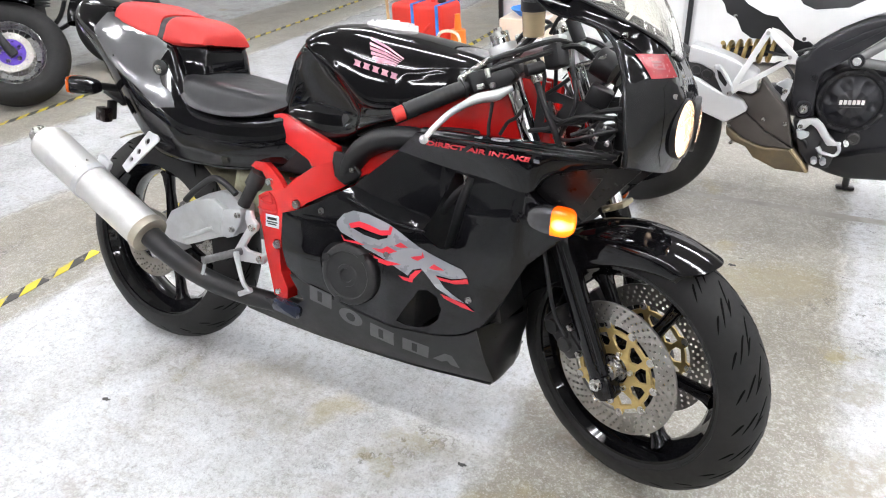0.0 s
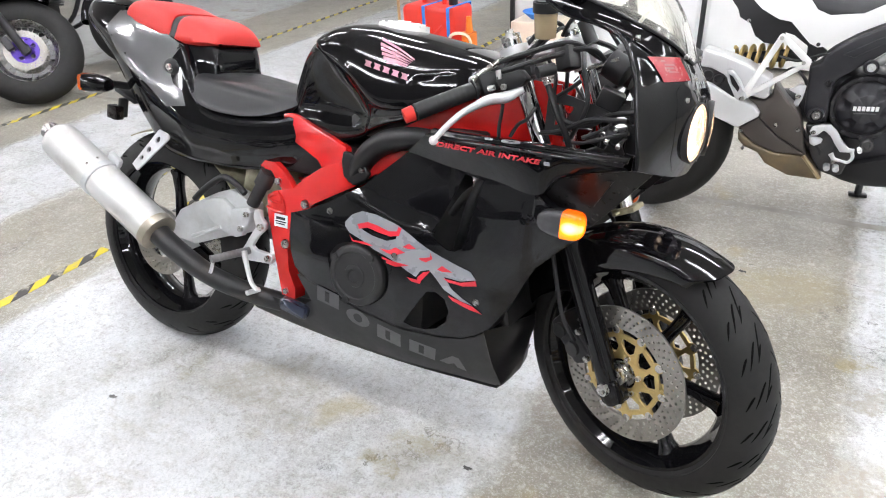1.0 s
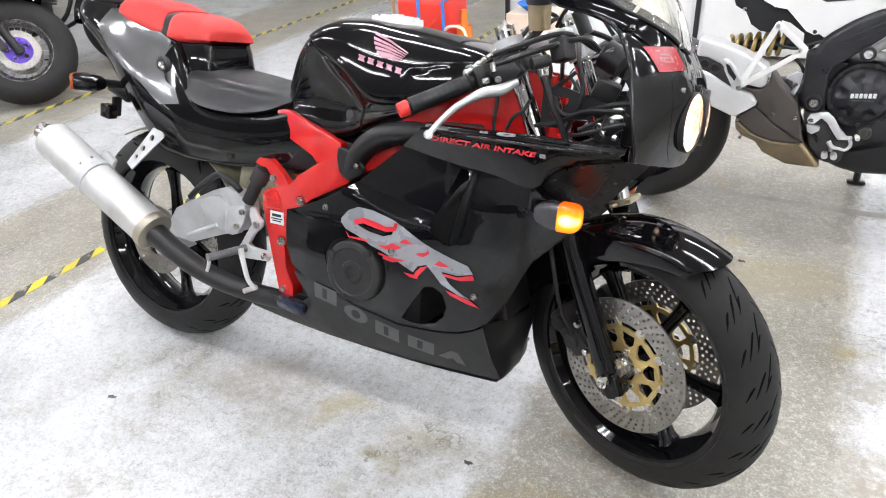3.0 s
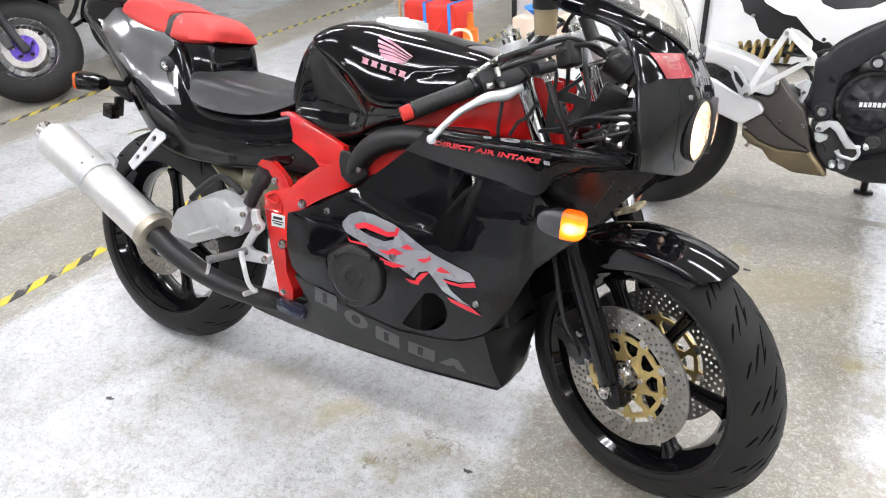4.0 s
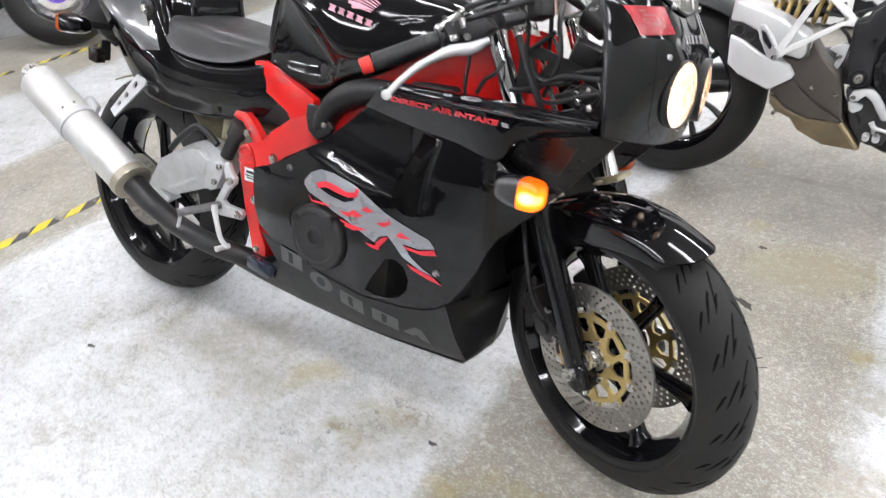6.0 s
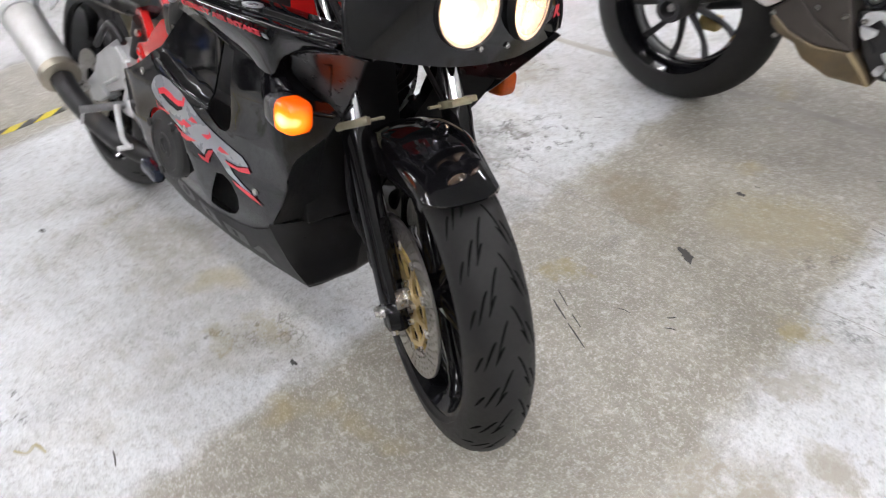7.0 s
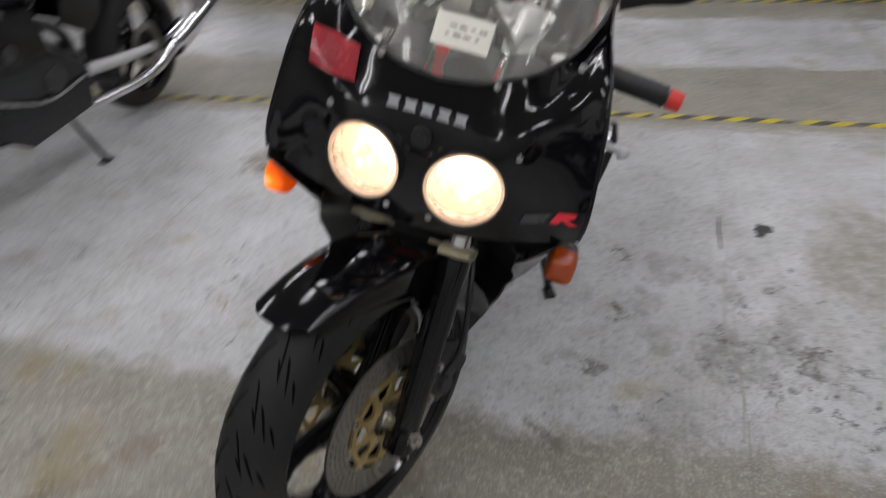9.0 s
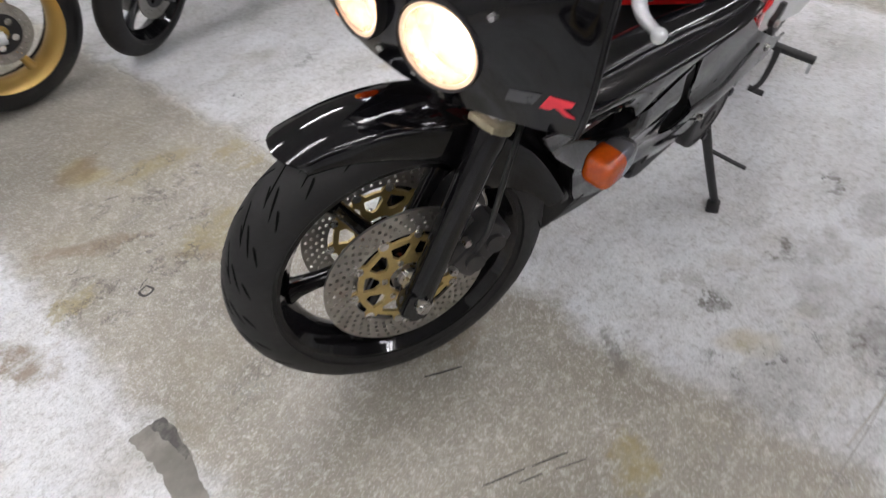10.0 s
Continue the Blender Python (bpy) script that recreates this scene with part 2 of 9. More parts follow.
def amber_lit():
    """Lit orange lens: a hot spot round the bulb that fades to deep orange, with fine upright flutes."""
    m = glow("amber_lens_lit", (0.36, 0.05, 0.004), 1.0)
    nd, ln = m.node_tree.nodes, m.node_tree.links
    p = nd["Principled BSDF"]
    tc = nd.new("ShaderNodeTexCoord")
    mp = nd.new("ShaderNodeMapping")
    mp.name, mp.vector_type = "bulb_place", "TEXTURE"
    mp.inputs["Scale"].default_value = (0.056, 0.046, 0.042)
    ln.new(tc.outputs["Object"], mp.inputs["Vector"])
    g = nd.new("ShaderNodeTexGradient")
    g.gradient_type = "SPHERICAL"
    ln.new(mp.outputs[0], g.inputs[0])
    r = nd.new("ShaderNodeValToRGB")
    for pos, c in ((0.0, (0.10, 0.008, 0.0, 1)), (0.30, (0.34, 0.035, 0.0, 1)), (0.55, (0.80, 0.16, 0.004, 1)), (1.0, (1.0, 0.80, 0.36, 1))):
        e = r.color_ramp.elements.new(pos) if pos not in (0.0, 1.0) else r.color_ramp.elements[-int(pos)]
        e.color = c
    r.color_ramp.elements[-1].position = 0.70
    ln.new(g.outputs["Fac"], r.inputs["Fac"])
    ln.new(r.outputs["Color"], p.inputs["Emission Color"])
    p.inputs["Emission Strength"].default_value = 1.5
    w = nd.new("ShaderNodeTexWave")
    w.bands_direction = "Y"
    w.inputs["Scale"].default_value = 90
    ln.new(tc.outputs["Object"], w.inputs["Vector"])
    b = nd.new("ShaderNodeBump")
    b.inputs["Strength"].default_value, b.inputs["Distance"].default_value = 0.4, 0.001
    ln.new(w.outputs["Fac"], b.inputs["Height"])
    ln.new(b.outputs["Normal"], p.inputs["Normal"])
    return m


AMBERLIT = amber_lit()
SMOKE = mat("smoked_plastic", (0.060, 0.060, 0.064), 0.16, 0, 0.5, 45, coat=0.5)

# ---------------------------------------------------------------- floor, walls, ceiling
def floor_material():
    m = bpy.data.materials.new("worn_painted_concrete")
    m.use_nodes = True
    nt = m.node_tree
    nd, ln = nt.nodes, nt.links
    p = nd["Principled BSDF"]
    tc = nd.new("ShaderNodeTexCoord")
    P = tc.outputs["Object"]

    def noise_(scale, detail=6, rough=0.6, vec=None):
        n = nd.new("ShaderNodeTexNoise")
        n.inputs["Scale"].default_value, n.inputs["Detail"].default_value, n.inputs["Roughness"].default_value = scale, detail, rough
        ln.new(vec or P, n.inputs["Vector"])
        return n.outputs["Fac"]

    def rng(v, a, b, c=0.0, d=1.0):
        r = nd.new("ShaderNodeMapRange")
        for k, x in zip(("From Min", "From Max", "To Min", "To Max"), (a, b, c, d)):
            r.inputs[k].default_value = x
        ln.new(v, r.inputs["Value"])
        return r.outputs["Result"]

    def mth(op, a, b=0.0):
        n = nd.new("ShaderNodeMath")
        n.operation = op
        for i, x in enumerate((a, b)):
            if isinstance(x, (int, float)):
                n.inputs[i].default_value = x
            else:
                ln.new(x, n.inputs[i])
        return n.outputs[0]

    def mixc(f, a, b):
        n = nd.new("ShaderNodeMix")
        n.data_type = "RGBA"
        ln.new(f, n.inputs["Factor"])
        for k, x in (("A", a), ("B", b)):
            if isinstance(x, tuple):
                n.inputs[k].default_value = (*x, 1)
            else:
                ln.new(x, n.inputs[k])
        return n.outputs["Result"]

    sep = nd.new("ShaderNodeSeparateXYZ")
    ln.new(P, sep.inputs[0])
    X = sep.outputs[0]
    # lanes of bluish paint with straight edges, worn down to yellowish concrete between them
    xw = mth("ADD", X, rng(noise_(9, 5), 0.3, 0.7, -0.035, 0.035))

    def lane(a, b, s=0.03):
        up = rng(xw, a - s, a + s)
        dn = rng(xw, b - s, b + s, 1.0, 0.0)
        return mth("MULTIPLY", up, dn)

    lanes = mth("MAXIMUM", mth("MAXIMUM", lane(-0.745, 1.022), lane(1.79, 3.7)), mth("MAXIMUM", lane(-2.45, -1.55), lane(-5.6, -3.6)))
    wear = rng(noise_(2.3, 7, 0.62), 0.42, 0.64)
    lanes = mth("MULTIPLY", lanes, mth("SUBTRACT", 1.0, mth("MULTIPLY", wear, 0.35)))
    grain = noise_(150, 4, 0.8)
    fleck = noise_(52, 6, 0.75)
    brown = mixc(rng(noise_(5, 6), 0.35, 0.65), (0.345, 0.320, 0.262), (0.255, 0.232, 0.186))
    blue = mixc(rng(noise_(6, 6), 0.35, 0.65), (0.70, 0.72, 0.74), (0.58, 0.595, 0.61))
    col = mixc(lanes, brown, blue)
    # paint rubbed through in streaks across the lanes
    rub = nd.new("ShaderNodeMapping")
    rub.inputs["Rotation"].default_value = (0, 0, radians(24))
    rub.inputs["Scale"].default_value = (5, 17, 1)
    ln.new(P, rub.inputs["Vector"])
    streak = mth("MULTIPLY", rng(noise_(1.0, 8, 0.72, rub.outputs[0]), 0.53, 0.66), rng(noise_(1.1, 4), 0.42, 0.60, 0.0, 0.55))
    col = mixc(streak, col, (0.36, 0.33, 0.27))
    col = mixc(rng(fleck, 0.52, 0.64, 0.0, 0.34), col, (0.78, 0.78, 0.77))
    col = mixc(rng(fleck, 0.49, 0.37, 0.0, 0.42), col, (0.24, 0.225, 0.195))
    col = mixc(rng(grain, 0.52, 0.64, 0.0, 0.38), col, (0.19, 0.18, 0.165))
    # worm-like pale mottling in the colour, strongest on the lanes
    worm = mth("SUBTRACT", 1.0, rng(mth("ABSOLUTE", mth("SUBTRACT", noise_(66, 4, 0.6), 0.5)), 0.0, 0.085))
    col = mixc(mth("MULTIPLY", worm, mth("MULTIPLY", rng(lanes, 0.0, 1.0, 0.30, 1.0), rng(noise_(7, 5), 0.38, 0.66, 0.05, 0.42))), col, (0.86, 0.86, 0.86))
    col = mixc(rng(grain, 0.46, 0.36, 0.0, 0.42), col, (0.84, 0.84, 0.82))
    # fine cracked edges of flaked paint, in patches
    fl = noise_(6.5, 9, 0.70)
    edge = mth("SUBTRACT", 1.0, rng(mth("ABSOLUTE", mth("SUBTRACT", fl, 0.57)), 0.004, 0.022))
    edge = mth("MULTIPLY", edge, rng(noise_(1.9, 5, 0.6), 0.56, 0.68, 0.0, 0.75))
    col = mixc(edge, col, (0.11, 0.105, 0.095))
    # oil and rust stains
    st = rng(noise_(1.7, 8, 0.66), 0.56, 0.72, 0, 0.55)
    col = mixc(st, col, (0.235, 0.20, 0.13))
    specks = rng(noise_(11, 6, 0.7), 0.69, 0.80, 0, 0.40)
    col = mixc(specks, col, (0.10, 0.095, 0.085))
    yel = rng(noise_(2.6, 4, 0.5), 0.645, 0.72, 0, 0.45)
    col = mixc(yel, col, (0.40, 0.31, 0.10))
    # single stains: place, half lengths and turn; grey oil, brown rust, yellow drips
    wob = nd.new("ShaderNodeTexNoise")
    wob.inputs["Scale"].default_value, wob.inputs["Detail"].default_value, wob.inputs["Roughness"].default_value = 13, 6, 0.72
    ln.new(P, wob.inputs["Vector"])
    shift = nd.new("ShaderNodeVectorMath")
    shift.operation = "MULTIPLY_ADD"
    shift.inputs[1].default_value = (0.25, 0.25, 0)
    ln.new(wob.outputs["Color"], shift.inputs[0])
    ln.new(P, shift.inputs[2])
    back = nd.new("ShaderNodeVectorMath")
    back.operation = "SUBTRACT"
    back.inputs[1].default_value = (0.125, 0.125, 0)
    ln.new(shift.outputs[0], back.inputs[0])

    ragged = rng(noise_(21, 8, 0.78), 0.38, 0.55, 0.30, 1.1)

    def spots(rows):
        tot = None
        for x, y, rx, ry, rot, amount in rows:
            mp = nd.new("ShaderNodeMapping")
            mp.vector_type = "TEXTURE"
            mp.inputs["Location"].default_value = (x, y, 0)
            mp.inputs["Rotation"].default_value = (0, 0, radians(rot))
            mp.inputs["Scale"].default_value = (rx * 1.5, ry * 1.5, 10)
            ln.new(back.outputs[0], mp.inputs["Vector"])
            g = nd.new("ShaderNodeTexGradient")
            g.gradient_type = "SPHERICAL"
            ln.new(mp.outputs[0], g.inputs[0])
            one = rng(g.outputs["Fac"], 0.0, 0.45, 0.0, min(0.8, amount * 1.15))
            tot = one if tot is None else mth("MAXIMUM", tot, one)
        return mth("MULTIPLY", tot, ragged)

    col = mixc(spots(((-0.60, -0.97, 0.35, 0.06, 4, 0.3), (-0.20, -1.03, 0.10, 0.06, 10, 0.6), (-0.30, -0.97, 0.06, 0.04, 0, 0.5), (-1.1, -0.92, 0.20, 0.06, 0, 0.3), (1.21, 0.08, 0.06, 0.05, 0, 0.5), (1.92, -0.70, 0.05, 0.08, 10, 0.6),
                      (1.47, -1.40, 0.08, 0.04, 20, 0.55), (1.22, 0.92, 0.10, 0.08, 0, 0.35), (0.12, -0.62, 0.05, 0.03, 0, 0.3), (1.62, -0.98, 0.16, 0.03, -35, 0.5), (1.35, -0.62, 0.14, 0.03, -40, 0.4))), col, (0.20, 0.145, 0.08))
    col = mixc(spots(((1.24, 0.52, 0.06, 0.04, 20, 0.5), (0.75, -0.21, 0.05, 0.03, 0, 0.35), (0.82, -0.12, 0.07, 0.025, 12, 0.3), (1.79, 0.71, 0.05, 0.04, 0, 0.5), (1.76, -0.79, 0.05, 0.03, 0, 0.5), (1.35, -0.74, 0.10, 0.05, 15, 0.45),
                      (1.11, -1.05, 0.06, 0.04, 0, 0.45), (1.30, -1.20, 0.12, 0.05, -10, 0.45), (1.59, 1.06, 0.15, 0.10, 20, 0.35), (1.08, -0.94, 0.05, 0.03, 0, 0.4))), col, (0.30, 0.245, 0.095))
    col = mixc(spots(((0.26, 0.85, 0.05, 0.035, 20, 0.22), (0.37, 0.92, 0.05, 0.03, -20, 0.22), (0.64, 0.82, 0.09, 0.05, 10, 0.25), (0.70, 0.99, 0.07, 0.025, 25, 0.3), (0.46, 0.97, 0.06, 0.03, 0, 0.2), (0.20, 1.15, 0.15, 0.08, 10, 0.18),
                      (0.35, 1.35, 0.14, 0.07, 0, 0.18), (0.75, 0.74, 0.05, 0.03, 0, 0.2), (0.77, 0.37, 0.035, 0.02, 0, 0.3), (0.57, 0.50, 0.04, 0.03, 0, 0.25))), col, (0.24, 0.225, 0.195))
    col = mixc(spots(((0.32, 0.62, 0.07, 0.05, 0, 0.30), (0.50, 0.57, 0.06, 0.04, 20, 0.30), (0.32, 0.74, 0.05, 0.04, 0, 0.30), (0.66, 0.62, 0.06, 0.04, 0, 0.32), (0.69, 0.81, 0.09, 0.08, 20, 0.45), (0.59, 0.92, 0.06, 0.05, 0, 0.40), (0.94, 0.65, 0.09, 0.06, 0, 0.25),
                      (0.70, 0.975, 0.06, 0.015, 28, 0.7), (0.72, 0.73, 0.035, 0.008, 70, 0.8), (0.575, 0.48, 0.035, 0.015, 30, 0.8), (0.805, 0.459, 0.04, 0.012, 40, 0.7), (0.257, 0.485, 0.03, 0.012, 10, 0.7), (1.04, 0.36, 0.05, 0.02, 30, 0.6))), col, (0.17, 0.16, 0.14))
    col = mixc(spots(((0.05, 1.25, 0.20, 0.11, 10, 0.55), (0.34, 1.31, 0.17, 0.11, 20, 0.55), (0.26, 1.14, 0.14, 0.09, 0, 0.5), (0.01, 1.46, 0.16, 0.10, 0, 0.5), (1.58, 1.00, 0.15, 0.08, 30, 0.4), (1.88, 0.22, 0.10, 0.09, 0, 0.7), (1.99, 0.42, 0.05, 0.035, 0, 0.6), (1.84, 0.55, 0.07, 0.03, 30, 0.5),
                      (0.31, -0.10, 0.16, 0.09, 20, 0.45), (0.44, -0.20, 0.09, 0.06, 0, 0.35))), col, (0.34, 0.305, 0.235))
    # ragged black rims where the paint has lifted beside the bike
    lift = noise_(15, 9, 0.74)
    rim = mth("SUBTRACT", 1.0, rng(mth("ABSOLUTE", mth("SUBTRACT", lift, 0.59)), 0.008, 0.035))
    where = spots(((0.62, 0.86, 0.20, 0.12, 15, 0.9), (0.36, 0.94, 0.14, 0.10, 0, 0.8), (0.74, 1.02, 0.20, 0.10, 20, 0.9), (0.86, 0.60, 0.10, 0.08, 0, 0.6), (1.55, -0.78, 0.22, 0.16, 0, 0.7), (1.35, -1.10, 0.18, 0.12, 0, 0.7), (0.25, 1.40, 0.25, 0.12, 0, 0.6),
                   (-0.45, -1.00, 0.35, 0.08, 4, 0.6), (0.60, -0.68, 0.12, 0.08, 0, 0.6), (1.90, 0.95, 0.20, 0.15, 0, 0.6)))
    col = mixc(mth("MULTIPLY", rim, where), col, (0.085, 0.08, 0.072))
    ln.new(col, p.inputs["Base Color"])
    ln.new(mth("ADD", mth("SUBTRACT", 0.32, mth("MULTIPLY", lanes, 0.18)), rng(noise_(2.5, 4), 0.2, 0.8, -0.03, 0.05)), p.inputs["Roughness"])
    bp = nd.new("ShaderNodeBump")
    bp.inputs["Strength"].default_value, bp.inputs["Distance"].default_value = 0.22, 0.003
    ln.new(mth("ADD", grain, fleck), bp.inputs["Height"])
    ln.new(bp.outputs["Normal"], p.inputs["Normal"])
    return m


FLOOR = floor_material()
PLASTER = mat("grey_painted_wall", (0.50, 0.50, 0.48), 0.8, 0, 0.1, 3, bump=0.1, bscale=60, dirt=(0.33, 0.32, 0.30), dscale=1.5, damount=0.5)
SOFFIT = mat("concrete_soffit", (0.36, 0.35, 0.33), 0.85, 0, 0.15, 4, bump=0.1, bscale=40)
JOINT = mat("joint_dirt", (0.27, 0.26, 0.235), 0.9, 0, 0.3, 30)
STAIN = mat("dark_tape_residue", (0.20, 0.19, 0.165), 0.8, 0, 0.3, 30, dirt=(0.30, 0.285, 0.25), dscale=11, damount=0.95)
RUST = mat("rusty_oil_stain", (0.36, 0.31, 0.17), 0.5, 0, 0.25, 20, dirt=(0.43, 0.42, 0.38), dscale=10, damount=0.9)
GRIME = mat("sticky_grime", (0.10, 0.095, 0.088), 0.8, 0, 0.4, 45, dirt=(0.24, 0.225, 0.20), dscale=30, damount=0.8)
SCRATCH = mat("black_scuff", (0.06, 0.058, 0.055), 0.8, 0, 0.3, 50)

X0, X1, Y0, Y1 = -12.6, 6.5, -9.0, 7.5
FZ = -0.014
bm = B()
box(bm, ((X0 + X1) / 2, (Y0 + Y1) / 2, FZ - 0.1), (X1 - X0 + 1, Y1 - Y0 + 1, 0.2))
tagged(part("floor", bm, FLOOR), "worn grey painted concrete floor with oil stains", "floor", kind="structure")
bm = B()
box(bm, ((X0 + X1) / 2, (Y0 + Y1) / 2, CEILING + 0.1), (X1 - X0 + 1, Y1 - Y0 + 1, 0.2))
tagged(part("ceiling", bm, SOFFIT), "bare concrete garage ceiling", "ceiling", kind="structure")
for nm, c, s in (("wall_west", (X0 - 0.1, (Y0 + Y1) / 2), (0.2, Y1 - Y0 + 0.4)), ("wall_east", (X1 + 0.1, (Y0 + Y1) / 2), (0.2, Y1 - Y0 + 0.4)),
                 ("wall_south", ((X0 + X1) / 2, Y0 - 0.1), (X1 - X0, 0.2)), ("wall_north", ((X0 + X1) / 2, Y1 + 0.1), (X1 - X0, 0.2))):
    bm = B()
    box(bm, (*c, CEILING / 2), (*s, CEILING))
    tagged(part(nm, bm, PLASTER), "plain grey painted garage wall", "wall", kind="structure")

# sawn joints of the slab
BANDDIRT = mat("joint_filler", (0.33, 0.31, 0.275), 0.6, 0, 0.35, 14, dirt=(0.46, 0.44, 0.40), dscale=6, damount=0.8)
bm = B()
n = 70
L = [(-4.8 + 8.2 * k / n, 1.655 + 0.004 * math.sin(k * 1.1), 0.019 + 0.004 * math.sin(k * 0.7)) for k in range(n + 1)]
ring = [(bm.verts.new((x, y - h, FZ + 0.001)), bm.verts.new((x, y + h, FZ + 0.001))) for x, y, h in L]
for q, r in zip(ring, ring[1:]):
    bm.faces.new((q[0], r[0], r[1], q[1]))
tagged(part("floor_joint", bm, BANDDIRT), "dirty filled joint in the concrete", "floor joint", kind="structure")
for nm, a, b in (("floor_joint", (-4.8, 0.81), (3.4, 0.81)), ("floor_joint", (-4.8, -1.14), (3.4, -1.14)), ("floor_joint", (-4.8, 2.74), (3.4, 2.74))):
    bm = B()
    n = 60
    L = [Vector((a[0] + (b[0] - a[0]) * k / n, a[1] + 0.006 * math.sin(k * 1.7) * random.random(), 0)) for k in range(n + 1)]
    ring = [(bm.verts.new((p.x, p.y - 0.0005 - 0.0008 * random.random(), FZ + 0.0012)), bm.verts.new((p.x, p.y + 0.0005 + 0.0008 * random.random(), FZ + 0.0012))) for p in L]
    for q, r in zip(ring, ring[1:]):
        bm.faces.new((q[0], r[0], r[1], q[1]))
    tagged(part(nm, bm, JOINT), "thin dirty sawn joint in the concrete", "floor joint", kind="structure")


def blot(name, c, rx, ry, rot, material, label, seed, ragged=0.35, z=0.0015, n=40):
    rnd = random.Random(seed)
    ph = [rnd.uniform(0, 6.28) for _ in range(6)]
    bm = B()
    ctr = bm.verts.new((0, 0, z))
    ring = []
    for k in range(n):
        a = 2 * math.pi * k / n
        r = 1 + ragged * (0.5 * math.sin(2 * a + ph[0]) + 0.4 * math.sin(3 * a + ph[1]) + 0.35 * math.sin(5 * a + ph[2]) + 0.25 * math.sin(9 * a + ph[3])) + ragged * 0.25 * rnd.uniform(-1, 1)
        ring.append(bm.verts.new((rx * r * math.cos(a), ry * r * math.sin(a), z)))
    for k in range(n):
        bm.faces.new((ctr, ring[k], ring[(k + 1) % n]))
    ob = part(name, bm, material, m=pose(c[0], c[1], FZ, 0, 0, rot))
    return tagged(ob, label, "stain", kind="structure")


blot("stain", (1.456, 0.781), 0.028, 0.014, -35, SCRATCH, "small dark oil mark on concrete", 3)
blot("stain", (0.047, 0.93), 0.035, 0.028, 30, SCRATCH, "small round dark oil mark", 5)
blot("stain", (0.09, 0.915), 0.012, 0.010, 0, SCRATCH, "tiny dark oil drop", 6)
blot("stain", (1.433, 1.11), 0.012, 0.009, 0, SCRATCH, "tiny dark oil drop", 7)
blot("stain", (0.97, -0.134), 0.010, 0.007, 0, SCRATCH, "tiny dark oil drop", 8)
blot("stain", (-0.083, -0.356), 0.013, 0.007, 20, SCRATCH, "tiny dark oil drop", 9)


def scuff(pts, w, material=SCRATCH, label="thin black scuff line on concrete"):
    bm = B()
    L = smooth_line([(*p, FZ + 0.0018) for p in pts], 5)
    prev = None
    for i, p in enumerate(L):
        d = (L[min(i + 1, len(L) - 1)] - L[max(i - 1, 0)]).normalized()
        s = Vector((-d.y, d.x, 0)) * w * (0.4 + 0.6 * math.sin(math.pi * (0.1 + 0.8 * i / (len(L) - 1))))
        cur = (bm.verts.new(p - s), bm.verts.new(p + s))
        if prev:
            bm.faces.new((prev[0], cur[0], cur[1], prev[1]))
        prev = cur
    return tagged(part("scuff_mark", bm, material), label, "scuff mark", kind="structure")


scuff([(1.453, 0.351), (1.412, 0.371), (1.376, 0.388)], 0.002)
scuff([(1.365, 0.395), (1.329, 0.413), (1.299, 0.429)], 0.0022)
scuff([(1.407, 0.397), (1.382, 0.410), (1.364, 0.419)], 0.0016)
scuff([(1.341, 0.432), (1.313, 0.449), (1.287, 0.463)], 0.0014)
scuff([(1.09, 0.62), (1.11, 0.65), (1.12, 0.63), (1.15, 0.66)], 0.0032, BANDDIRT, "faint grey scribble of dirt on concrete")
scuff([(0.71, -0.70), (0.74, -0.68), (0.73, -0.66), (0.77, -0.65)], 0.005, RUST, "small dirty scrap mark on concrete")
scuff([(1.59, -0.69), (1.615, -0.68), (1.61, -0.655), (1.585, -0.66), (1.59, -0.69)], 0.004)
scuff([(-0.02, 0.797), (0.08, 0.792), (0.19, 0.794)], 0.004)
scuff([(0.25, 0.80), (0.42, 0.79), (0.60, 0.785), (0.80, 0.81), (0.98, 0.80)], 0.0024, BANDDIRT, "dirty hairline crack in the concrete")
scuff([(1.345, 0.092), (1.31, 0.115), (1.275, 0.136)], 0.003)
rs = random.Random(41)
for k in range(26):
    x, y = rs.uniform(0.2, 1.9), rs.choice((rs.uniform(0.45, 1.7), rs.uniform(-1.5, -0.5)))
    a = rs.uniform(-0.5, 0.9)
    l = rs.uniform(0.012, 0.05)
    scuff([(x, y), (x + 0.5 * l * math.cos(a), y + 0.5 * l * math.sin(a) + rs.uniform(-0.006, 0.006)), (x + l * math.cos(a), y + l * math.sin(a))], rs.uniform(0.001, 0.0024), SCRATCH, "short dark scratch on concrete")

# grey residue of an old strip of tape
def residue(P, z, material, label, seed):
    rnd = random.Random(seed)
    L = []
    for k, (x, y) in enumerate(P):
        u = P[(k + 1) % len(P)]
        for j in range(5):
            L.append((x + (u[0] - x) * j / 5 + rnd.uniform(-0.0035, 0.0035), y + (u[1] - y) * j / 5 + rnd.uniform(-0.0035, 0.0035)))
    bm = B()
    bm.faces.new([bm.verts.new((x, y, FZ + z)) for x, y in L])
    bmesh.ops.triangulate(bm, faces=bm.faces[:])
    for f in bm.faces:
        if f.normal.z < 0:
            f.normal_flip()
    tagged(part("tape_residue", bm, material), label, "tape residue", kind="structure")


